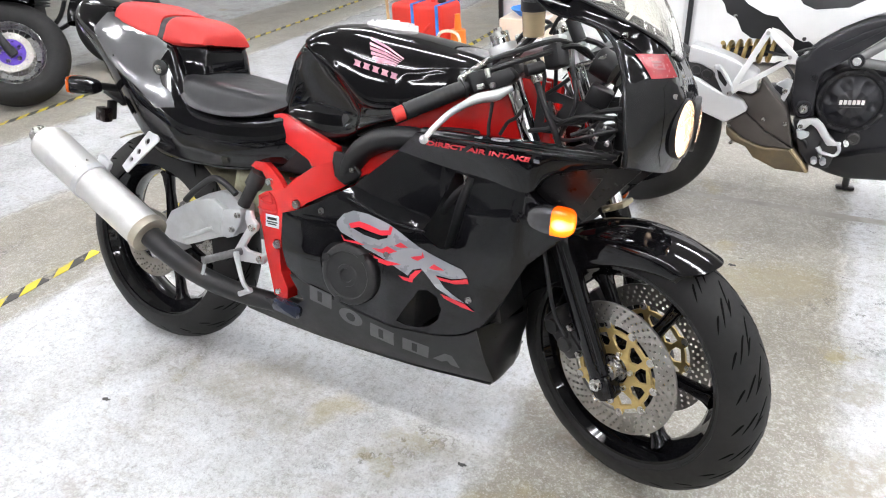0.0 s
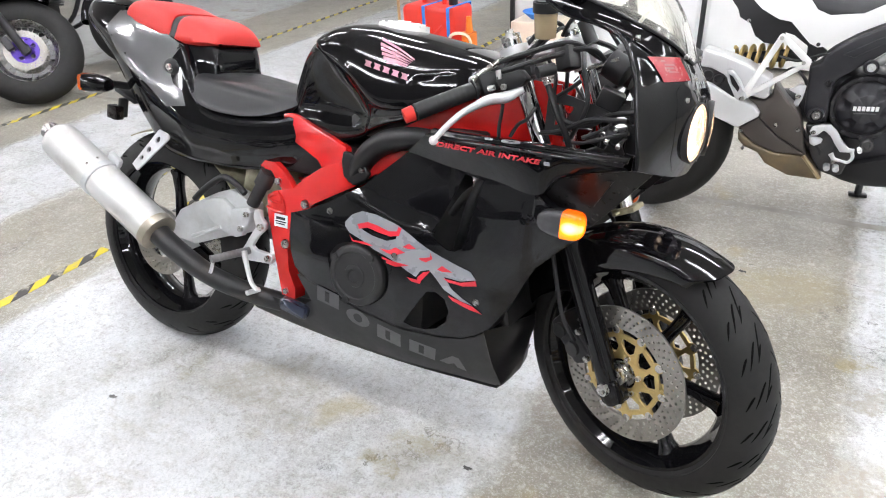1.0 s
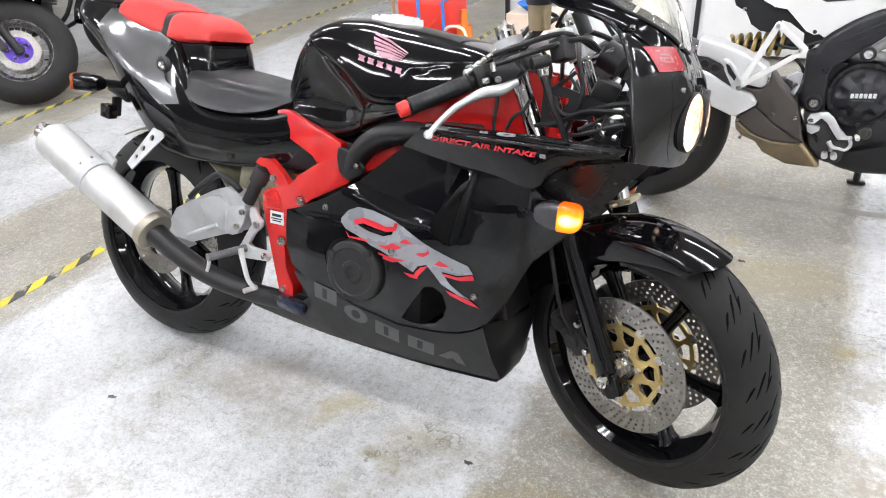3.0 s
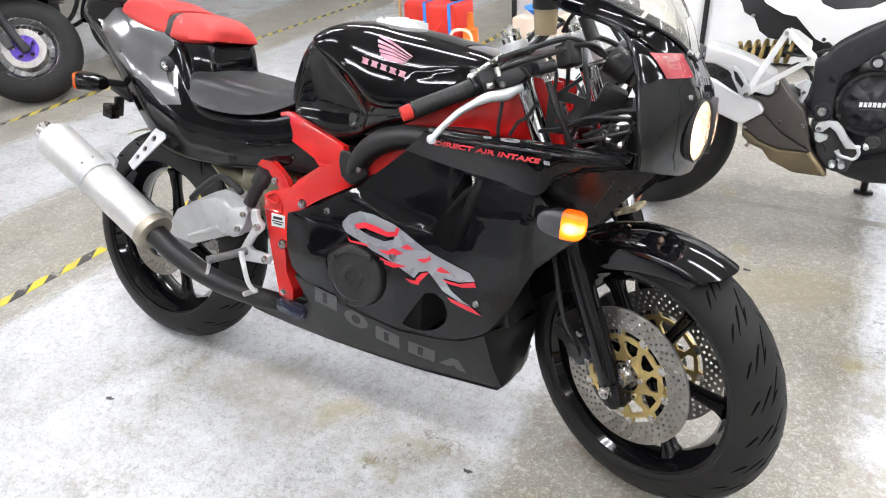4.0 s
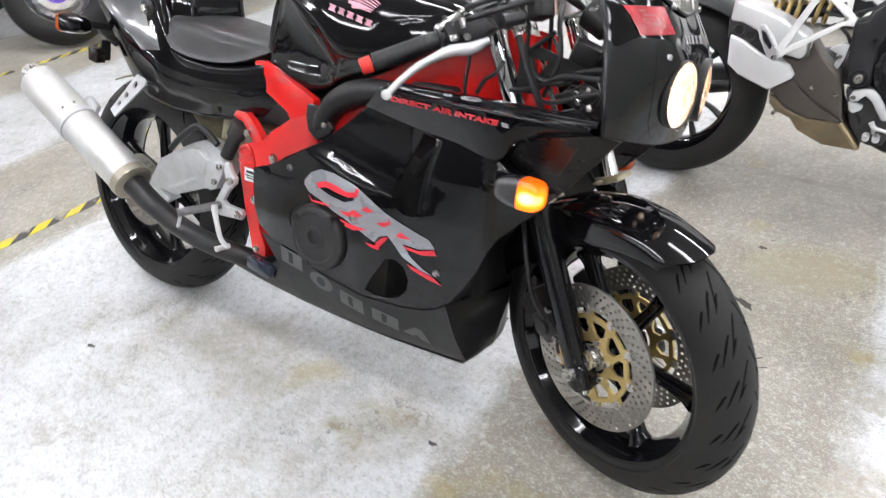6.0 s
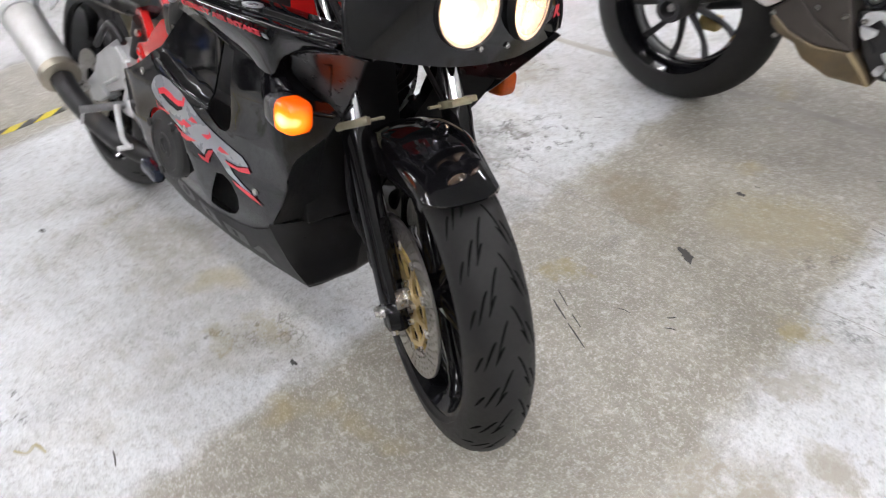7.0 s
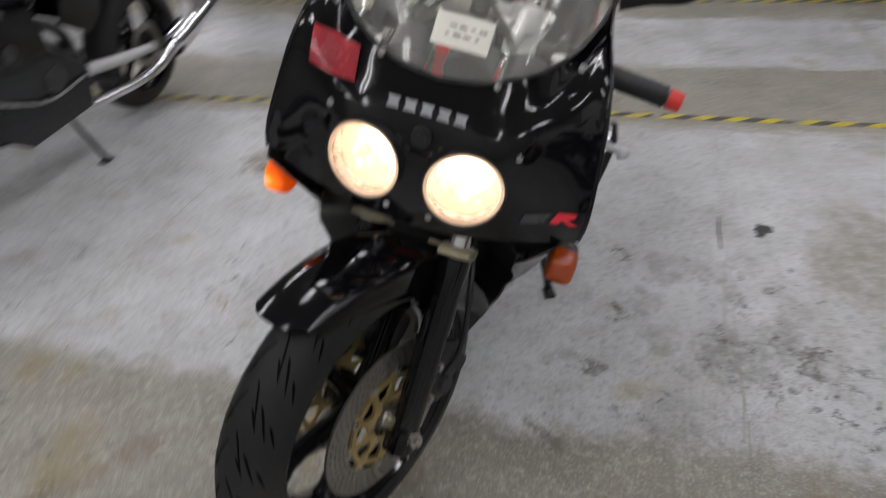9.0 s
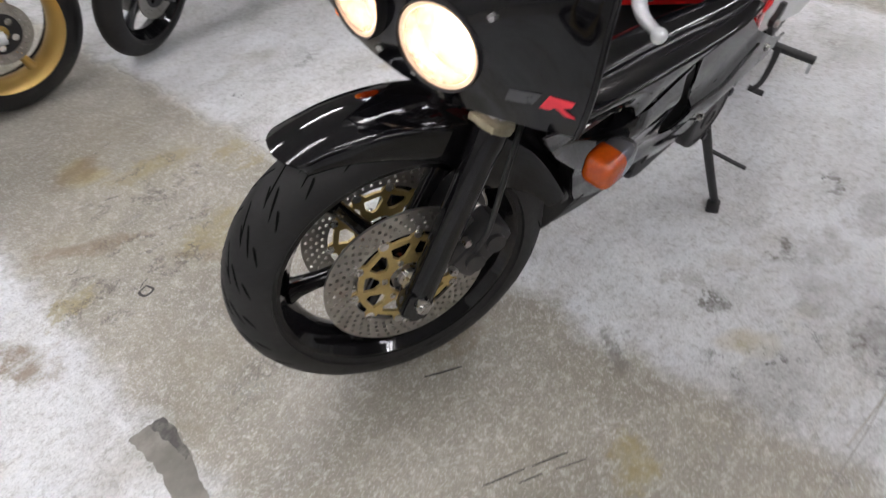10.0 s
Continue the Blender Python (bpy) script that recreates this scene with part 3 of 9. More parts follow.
residue([(1.848, -0.283), (1.810, -0.285), (1.768, -0.272), (1.767, -0.211), (1.777, -0.143), (1.796, -0.072), (1.806, -0.013), (1.839, -0.022), (1.861, -0.064), (1.842, -0.149), (1.841, -0.224)], 0.0015, STAIN, "grey residue of an old tape strip", 12)
residue([(1.800, -0.282), (1.768, -0.272), (1.767, -0.212), (1.778, -0.144), (1.790, -0.144), (1.792, -0.168), (1.795, -0.222)], 0.0040, GRIME, "dark sticky edge of an old tape strip", 13)

# hazard tape
def tape_material():
    m = bpy.data.materials.new("hazard_tape")
    m.use_nodes = True
    nt = m.node_tree
    nd, ln = nt.nodes, nt.links
    p = nd["Principled BSDF"]
    tc = nd.new("ShaderNodeTexCoord")
    sep = nd.new("ShaderNodeSeparateXYZ")
    ln.new(tc.outputs["Object"], sep.inputs[0])
    a = nd.new("ShaderNodeMath")
    a.operation = "MULTIPLY_ADD"
    a.inputs[1].default_value = 1.3
    ln.new(sep.outputs[0], a.inputs[0])
    ln.new(sep.outputs[1], a.inputs[2])
    f = nd.new("ShaderNodeMath")
    f.operation = "PINGPONG"
    f.inputs[1].default_value = 0.07
    ln.new(a.outputs[0], f.inputs[0])
    s = nd.new("ShaderNodeMapRange")
    s.inputs["From Min"].default_value, s.inputs["From Max"].default_value = 0.033, 0.037
    ln.new(f.outputs[0], s.inputs["Value"])
    mx = nd.new("ShaderNodeMix")
    mx.data_type = "RGBA"
    mx.inputs["A"].default_value, mx.inputs["B"].default_value = (0.05, 0.05, 0.05, 1), (0.72, 0.58, 0.03, 1)
    ln.new(s.outputs["Result"], mx.inputs["Factor"])
    n = nd.new("ShaderNodeTexNoise")
    n.inputs["Scale"].default_value, n.inputs["Detail"].default_value, n.inputs["Roughness"].default_value = 9, 8, 0.7
    ln.new(tc.outputs["Object"], n.inputs["Vector"])
    w = nd.new("ShaderNodeMapRange")
    w.inputs["From Min"].default_value, w.inputs["From Max"].default_value = 0.52, 0.60
    ln.new(n.outputs["Fac"], w.inputs["Value"])
    m2 = nd.new("ShaderNodeMix")
    m2.data_type = "RGBA"
    m2.inputs["B"].default_value = (0.36, 0.34, 0.29, 1)
    ln.new(w.outputs["Result"], m2.inputs["Factor"])
    ln.new(mx.outputs["Result"], m2.inputs["A"])
    ln.new(m2.outputs["Result"], p.inputs["Base Color"])
    p.inputs["Roughness"].default_value = 0.5
    return m


TAPE = tape_material()


def tape(x, y0, y1, w, label):
    bm = B()
    n = int((y1 - y0) / 0.04)
    prev = None
    for k in range(n + 1):
        y = y0 + (y1 - y0) * k / n
        dx = 0.012 * math.sin(y * 1.3 + x) + random.uniform(-0.0015, 0.0015)
        cur = (bm.verts.new((x + dx - w / 2, y, FZ + 0.0022)), bm.verts.new((x + dx + w / 2, y, FZ + 0.0022)))
        if prev and not 0.03 > random.random():
            bm.faces.new((prev[0], prev[1], cur[1], cur[0]))
        prev = cur
    ext = bmesh.ops.extrude_face_region(bm, geom=bm.faces[:])
    for v in [g for g in ext["geom"] if isinstance(g, bmesh.types.BMVert)]:
        v.co.z -= 0.0015
    bmesh.ops.recalc_face_normals(bm, faces=bm.faces)
    tagged(part("floor_tape", bm, TAPE), label, "floor tape", kind="structure")


tape(-0.868, -3.2, 4.4, 0.048, "worn yellow and black striped floor tape")
tape(-2.83, -4.5, 5.2, 0.048, "worn yellow and black striped floor tape")

# ---------------------------------------------------------------- ceiling lights
TUBE = glow("fluorescent_tube", (0.95, 0.97, 1.0), TUBE_POWER, (0.93, 0.97, 1.0))
HOUSING = mat("white_enamel", (0.75, 0.75, 0.73), 0.4, 0, 0.05, 10)


def ceiling_light(m):
    e = empty("ceiling_light", "lit twin-tube fluorescent batten on the ceiling", "ceiling light", m, "fluorescent ceiling lights")
    bm = B()
    box(bm, (0, 0, -0.03), (1.26, 0.10, 0.055), bevel=0.008)
    part("housing", bm, HOUSING, e)
    for y in (-0.075, 0.075):
        bm = B()
        cyl(bm, (-0.60, y, -0.075), (0.60, y, -0.075), 0.016, seg=8)
        part("tube", bm, TUBE, e)
        for x in (-0.61, 0.61):
            bm = B()
            box(bm, (x, y, -0.06), (0.025, 0.04, 0.06))
            part("lamp_holder", bm, HOUSING, e)
    return e


ROWS = {-11.3: range(6), -9.4: range(6), -7.5: (), -5.6: (), -3.7: (2, 3, 4)}
first = None
for ix in range(10):
    x = -11.3 + 1.9 * ix
    for iy in ROWS.get(round(x, 1), range(2, 6)):
        m = pose(x, -7.7 + 2.3 * iy, CEILING)
        if first is None:
            first = ceiling_light(m)
        else:
            copy_thing(first, m)

# ---------------------------------------------------------------- the sport motorcycle
LEAN = -15.0
BIKE = empty("motorcycle", "black and red sport motorcycle leaning on its side stand", "motorcycle", pose(0, 0, 0, LEAN, 0, 0))
RAKE = 24.5
sn, cs = math.sin(radians(RAKE)), math.cos(radians(RAKE))
# steering frame: x ahead, y left, z up along the fork; the front axle lies at (0.041, 0, 0)
HEAD = Matrix(((cs, 0, -sn, 1.2877), (0, 1, 0, 0), (sn, 0, cs, 0.281), (0, 0, 0, 1)))
STEER = HEAD @ pose(0, 0, 0, 0, 0, -26)
AX = 0.041


# ---- wheels
def tyre_mesh(R, w, rim, seg=96):
    bm = B()
    k = R - 0.55 * w
    prof = []
    for i in range(-10, 11):
        a = radians(92) * i / 10
        prof.append((k + 0.55 * w * math.cos(a), 0.5 * w * math.sin(a) * (1.0 if abs(i) < 9 else 1.01)))
    prof = [(rim - 0.004, -0.40 * w), (rim + 0.010, -0.455 * w)] + prof + [(rim + 0.010, 0.455 * w), (rim - 0.004, 0.40 * w)]
    return lathe(bm, prof, seg=seg)


def grooves(R, w, n, parent, m):
    """Sweeping tread cuts as flat strips on the crown, shade put in their colour; each one a part, alike cuts share a
    mesh.
    """
    k = R - 0.55 * w

    def on(b, t):
        a = radians(b)
        r = k + (0.55 * w + 0.0006) * math.cos(a)
        return Vector((r * math.cos(t), (0.5 * w + 0.0006) * math.sin(a), r * math.sin(t)))
    for sgn in (-1, 1):
        for b0, b1, dt, ph, wd in ((4, 27, 0.20, 0.0, 0.034), (25, 47, 0.17, 0.62, 0.036), (14, 30, 0.10, 0.50, 0.030), (47, 63, 0.11, 0.28, 0.034)):
            bm = B()
            prev = None
            for s in range(9):
                u = s / 8
                b = sgn * (b0 + (b1 - b0) * u)
                t = -dt * (u ** 1.3)
                half = wd * (0.15 + 0.85 * math.sin(math.pi * (0.06 + 0.88 * u)))
                cur = (bm.verts.new(on(b, t - half / 2)), bm.verts.new(on(b, t + half / 2)))
                if prev:
                    bm.faces.new((prev[0], cur[0], cur[1], prev[1]))
                prev = cur
            for i in range(n):
                turn = -360.0 * (i + ph + (0.25 if sgn > 0 else 0)) / n
                if i == 0:
                    me = part("tread_groove", bm, GROOVE_SHADE, parent, m=pose(0, 0, 0, 0, turn, 0)).data
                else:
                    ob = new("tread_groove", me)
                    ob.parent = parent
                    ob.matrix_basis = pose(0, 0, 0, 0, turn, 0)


def rim_mesh(R, w):
    h = 0.42 * w
    bm = B()
    prof = [(R + 0.012, -h), (R + 0.014, -h + 0.006), (R, -h + 0.014), (R - 0.012, -h + 0.03), (R - 0.018, 0), (R - 0.012, h - 0.03), (R, h - 0.014), (R + 0.014, h - 0.006), (R + 0.012, h),
            (R - 0.004, h), (R - 0.014, h - 0.014), (R - 0.030, h - 0.035), (R - 0.034, 0), (R - 0.030, -h + 0.035), (R - 0.014, -h + 0.014), (R - 0.004, -h)]
    return lathe(bm, prof, seg=72, closed=True)


def spoke_mesh(R, a, w, hub=0.035):
    bm = B()
    secs = []
    for r, hw, hy in ((hub, 0.020, 0.026), (0.09, 0.016, 0.020), (0.14, 0.014, 0.017), (R - 0.045, 0.017, 0.022), (R - 0.025, 0.027, 0.030)):
        t = Vector((math.cos(a), 0, math.sin(a)))
        s = Vector((-math.sin(a), 0, math.cos(a)))
        ring = []
        for k in range(10):
            q = 2 * math.pi * k / 10
            ring.append(t * r + s * hw * math.cos(q) + Vector((0, hy * math.sin(q), 0)))
        secs.append(ring)
    return loft(bm, secs)


def disc_mesh(r0, r1, rows, n, thick=0.005):
    bm = B()
    holes = [circle((0, 0), r0, 48)]
    for j, rr in enumerate(rows):
        for i in range(n):
            a = 2 * math.pi * (i + 0.5 * (j % 2) + 0.12 * j) / n
            holes.append(circle((rr * math.cos(a), rr * math.sin(a)), 0.0037, 6, a))
    plate(bm, circle((0, 0), r1, 80), holes, thick)
    return bm


def carrier_mesh(r_in, r_out, n, thick=0.006):
    """Gold disc carrier: hub ring, outer ring with ears, and slanted arms with openings."""
    bm = B()
    outer = []
    for k in range(n):
        for da, rr in ((-0.5, r_out - 0.010), (-0.22, r_out - 0.010), (-0.14, r_out + 0.004), (0.14, r_out + 0.004), (0.22, r_out - 0.010)):
            a = 2 * math.pi * (k + da) / n
            outer.append((rr * math.cos(a), rr * math.sin(a)))
    holes = [circle((0, 0), r_in, 32)]
    for k in range(n):
        a0 = 2 * math.pi * k / n
        tri = []
        for da, rr in ((0.06, r_out - 0.019), (0.39, r_out - 0.019), (0.44, r_out - 0.030), (0.29, r_in + 0.019), (0.12, r_in + 0.016), (0.0, r_in + 0.030)):
            a = a0 + da * 2 * math.pi / n * 1.9
            tri.append((rr * math.cos(a), rr * math.sin(a)))
        holes.append(tri)
    plate(bm, outer, holes, thick)
    return bm


def front_wheel():
    M = BIKE.matrix_basis.inverted() @ pose(1.322, 0.054, 0.3095, -6.4, 0, -21.8)
    w = empty("front_wheel", "", "", M)
    w.parent = BIKE
    t = part("tyre", tyre_mesh(0.3105, 0.119, 0.231), RUBBER, w, "worn black sport tyre")
    grooves(0.3105, 0.119, 24, t, None)
    part("rim", rim_mesh(0.230, 0.120), GLOSS, w, "glossy black six-spoke cast rim")
    for k in range(6):
        part("spoke", spoke_mesh(0.230, 2 * math.pi * k / 6 + 0.05, 0.1), GLOSS, w)
    bm = B()
    cyl(bm, (0, -0.055, 0), (0, 0.055, 0), 0.038, seg=28)
    part("hub", bm, GLOSS, w)
    for s in (-1, 1):
        y = s * 0.066
        d = part("brake_disc", disc_mesh(0.106, 0.156, (0.116, 0.1265, 0.137, 0.1475), 44), DISC, w, "drilled steel floating brake disc", pose(0, y - 0.0025, 0))
        c = part("disc_carrier", carrier_mesh(0.036, 0.105, 10), GOLD, d, "gold anodised disc carrier", pose(0, -0.0005, 0))
        for k in range(10):
            a = 2 * math.pi * k / 10
            bm = B()
            p = Vector((0.104 * math.cos(a), 0, 0.104 * math.sin(a)))
            cyl(bm, p + Vector((0, -0.003, 0)), p + Vector((0, 0.008, 0)), 0.0088, seg=14)
            cyl(bm, p + Vector((0, -0.004, 0)), p + Vector((0, 0.009, 0)), 0.0045, seg=10)
            part("rivet", bm, STEEL, d)
        for k in range(6):
            a = 2 * math.pi * (k + 0.3) / 6
            bm = B()
            p = Vector((0.046 * math.cos(a), 0, 0.046 * math.sin(a)))
            cyl(bm, p + Vector((0, -0.009 * (1 if s < 0 else -1), 0)), p + Vector((0, 0.004, 0)), 0.006, seg=6)
            part("bolt", bm, STEEL, d)
    for s in (-1, 1):
        bm = B()
        cyl(bm, (0, s * 0.05, 0), (0, s * 0.094, 0), 0.020, seg=20)
        cyl(bm, (0, s * 0.06, 0), (0, s * 0.075, 0), 0.030, seg=24)
        part("spacer", bm, STEEL, w)
    return w


REAR = (-0.135, -0.0165, 0.3125)


def rear_wheel():
    w = empty("rear_wheel", "", "", pose(*REAR))
    w.parent = BIKE
    t = part("tyre", tyre_mesh(0.331, 0.157, 0.238), RUBBER, w, "worn black sport tyre")
    grooves(0.331, 0.157, 20, t, None)
    part("rim", rim_mesh(0.237, 0.157), GLOSS, w, "glossy black six-spoke cast rim")
    for k in range(6):
        part("spoke", spoke_mesh(0.237, 2 * math.pi * k / 6 + 0.62, 0.12), GLOSS, w)
    bm = B()
    cyl(bm, (0, -0.07, 0), (0, 0.09, 0), 0.045, seg=28)
    part("hub", bm, IRON, w)
    part("brake_disc", disc_mesh(0.052, 0.108, (0.075, 0.085, 0.096), 26), DISC, w, "drilled steel rear brake disc", pose(0, -0.092, 0))
    bm = B()
    cyl(bm, (0, 0.088, 0), (0, 0.095, 0), 0.098, seg=42)
    part("sprocket", bm, STEEL, w)
    bm = B()
    cyl(bm, (0, -0.12, 0), (0, 0.12, 0), 0.012, seg=16)
    cyl(bm, (0, -0.135, 0), (0, -0.118, 0), 0.019, seg=6)
    part("axle", bm, STEEL, w)
    return w


front_wheel()
rear_wheel()

# ---- fork, mudguard and bars, built in the steering frame
for s in (-1, 1):
    y = s * 0.098
    bm = B()
    cyl(bm, (AX - 0.004, y, 0.30), (AX - 0.004, y, 0.775), 0.0205, seg=28)
    part("fork_tube", bm, CHROME, BIKE, "chromed fork tube", STEER)
    bm = B()
    lathe_pts = [(0.0, -0.045), (0.020, -0.043), (0.026, -0.03), (0.0255, 0.05), (0.0265, 0.30), (0.0285, 0.318), (0.0285, 0.345), (0.022, 0.352), (0.0, 0.352)]
    rings = [[bm.verts.new((AX - 0.004 + r * math.cos(2 * math.pi * k / 28), y + r * math.sin(2 * math.pi * k / 28), z)) for k in range(28)] for r, z in lathe_pts[1:-1]]
    skin(bm, rings, True, True)
    box(bm, (AX, y, -0.012), (0.052, 0.046, 0.056), bevel=0.010)
    leg = part("fork_leg", bm, GLOSS, BIKE, "glossy black fork leg", STEER)
    bm = B()
    cyl(bm, (AX, y + s * 0.020, 0), (AX, y + s * 0.034, 0), 0.0135, seg=20)
    cyl(bm, (AX, y + s * 0.034, 0), (AX, y + s * 0.040, 0), 0.009, seg=6)
    part("axle_nut", bm, STEEL, leg)
    for dx in (-0.014, 0.014):
        bm = B()
        cyl(bm, (AX + dx, y + s * 0.012, -0.047), (AX + dx, y + s * 0.012, -0.036), 0.0065, seg=8)
        part("pinch_bolt", bm, STEEL, leg)
    bm = B()
    cyl(bm, (AX - 0.004, y, 0.343), (AX - 0.004, y, 0.357), 0.0315, seg=24)
    box(bm, (AX + 0.004, y + s * 0.004, 0.351), (0.048, 0.058, 0.012), (4, 3, s * 14), bevel=0.003)
    box(bm, (AX + 0.004, y - s * 0.042, 0.350), (0.010, 0.030, 0.006), (0, 0, s * 20), bevel=0.002)
    part("tape_wrap", bm, DULL, leg, "dirty masking tape wrapped round the fork")
    bm = B()
    cyl(bm, (AX - 0.004, y, 0.772), (AX - 0.004, y, 0.785), 0.021, seg=24)
    cyl(bm, (AX - 0.004, y, 0.785), (AX - 0.004, y, 0.797), 0.010, seg=6)
    part("fork_cap", bm, STEEL, BIKE, "", STEER)
    # caliper behind the leg
    bm = B()
    box(bm, (AX - 0.092, s * 0.070, 0.105), (0.060, 0.066, 0.120), (0, -24, 0), bevel=0.014)
    box(bm, (AX - 0.060, s * 0.085, 0.085), (0.06, 0.018, 0.06), (0, -14, 0), bevel=0.006)
    cyl(bm, (AX - 0.105, s * 0.100, 0.13), (AX - 0.105, s * 0.112, 0.13), 0.018, seg=18)
    cyl(bm, (AX - 0.082, s * 0.100, 0.085), (AX - 0.082, s * 0.112, 0.085), 0.018, seg=18)
    cal = part("brake_caliper", bm, IRON, BIKE, "black brake caliper", STEER)
    for dz in (0.06, 0.125):
        bm = B()
        cyl(bm, (AX - 0.05, s * 0.094, dz), (AX - 0.05, s * 0.108, dz), 0.008, seg=6)
        part("bolt", bm, STEEL, cal)
    bm = B()
    tube(bm, [(AX - 0.075, s * 0.10, 0.10), (AX - 0.062, s * 0.125, 0.17), (AX - 0.05, s * 0.12, 0.27), (AX - 0.06, s * 0.075, 0.42), (AX - 0.055, s * 0.04, 0.56)], 0.0052, seg=8)
    part("brake_hose", bm, CABLE, BIKE, "", STEER)

# triple clamps
for z, h, mt, lb in ((0.745, 0.028, ALLOY, "bare alloy top clamp"), (0.490, 0.040, IRON, "dark cast lower clamp")):
    bm = B()
    box(bm, (AX - 0.03, 0, z), (0.075, 0.17, h), bevel=0.010)
    for s in (-1, 1):
        cyl(bm, (AX - 0.004, s * 0.098, z - h / 2), (AX - 0.004, s * 0.098, z + h / 2), 0.031, seg=24)
    part("triple_clamp", bm, mt, BIKE, lb, STEER)
bm = B()
cyl(bm, (0, 0, 0.755), (0, 0, 0.785), 0.016, seg=6)
cyl(bm, (0, 0, 0.48), (0, 0, 0.75), 0.026, seg=20)
part("steering_stem", bm, STEEL, BIKE, "", STEER)

# front mudguard
bm = B()
secs = []
R0 = 0.334
for k in range(41):
    u = k / 40
    a = radians(35.5 + (140 - 35.5) * u)
    R0 = 0.334 + 0.013 * max(0, 1 - u / 0.30) ** 1.5
    w = max(0, (u - 0.075) / 0.925)
    hw = 0.065 + 0.005 * min(1, u / 0.3) + 0.008 * math.sin(math.pi * min(1, w * 1.3))
    skirt = 0.030 + 0.032 * min(1, u / 0.36) + 0.048 * math.exp(-((w - 0.62) / 0.18) ** 2) - 0.02 * max(0, (u - 0.85) / 0.15)
    # a round saddle over the tyre with straight skirts
    arc = [(hw * math.sin(q), R0 + 0.007 - 0.026 * (1 - math.cos(q))) for q in [radians(-90 + 7.5 * n) for n in range(25)]]
    ends = [(hw + 0.001, R0 - skirt * f - 0.019 * (1 - f)) for f in (0.4, 0.75, 1.0)]
    prof = [(-y, r) for y, r in ends[::-1]] + arc + ends
    inn = [(y * 0.95, r - 0.005) for y, r in prof[::-1]]
    back = 0.085 * max(0, 1 - u / 0.28) ** 1.4
    secs.append([(AX + r * math.cos(a + back * min(1, abs(y) / hw) ** 3), y, r * math.sin(a + back * min(1, abs(y) / hw) ** 3)) for y, r in prof + inn])
rings = [[bm.verts.new(p) for p in s] for s in secs]
skin(bm, rings, True)
NP = len(prof)
for rg in (rings[0], rings[-1]):
    for k in range(NP - 1):
        bm.faces.new((rg[k], rg[k + 1], rg[2 * NP - 2 - k], rg[2 * NP - 1 - k]))
bmesh.ops.recalc_face_normals(bm, faces=bm.faces)
part("front_mudguard", bm, GLOSS, BIKE, "glossy black front mudguard", STEER @ pose(0, -0.006, 0), angle=50)
for s in (-1, 1):
    for dz in (0.235, 0.275):
        bm = B()
        cyl(bm, (AX - 0.012, s * 0.078, dz), (AX - 0.012, s * 0.086, dz), 0.007, seg=12)
        part("mudguard_screw", bm, STEEL, BIKE, "", STEER)

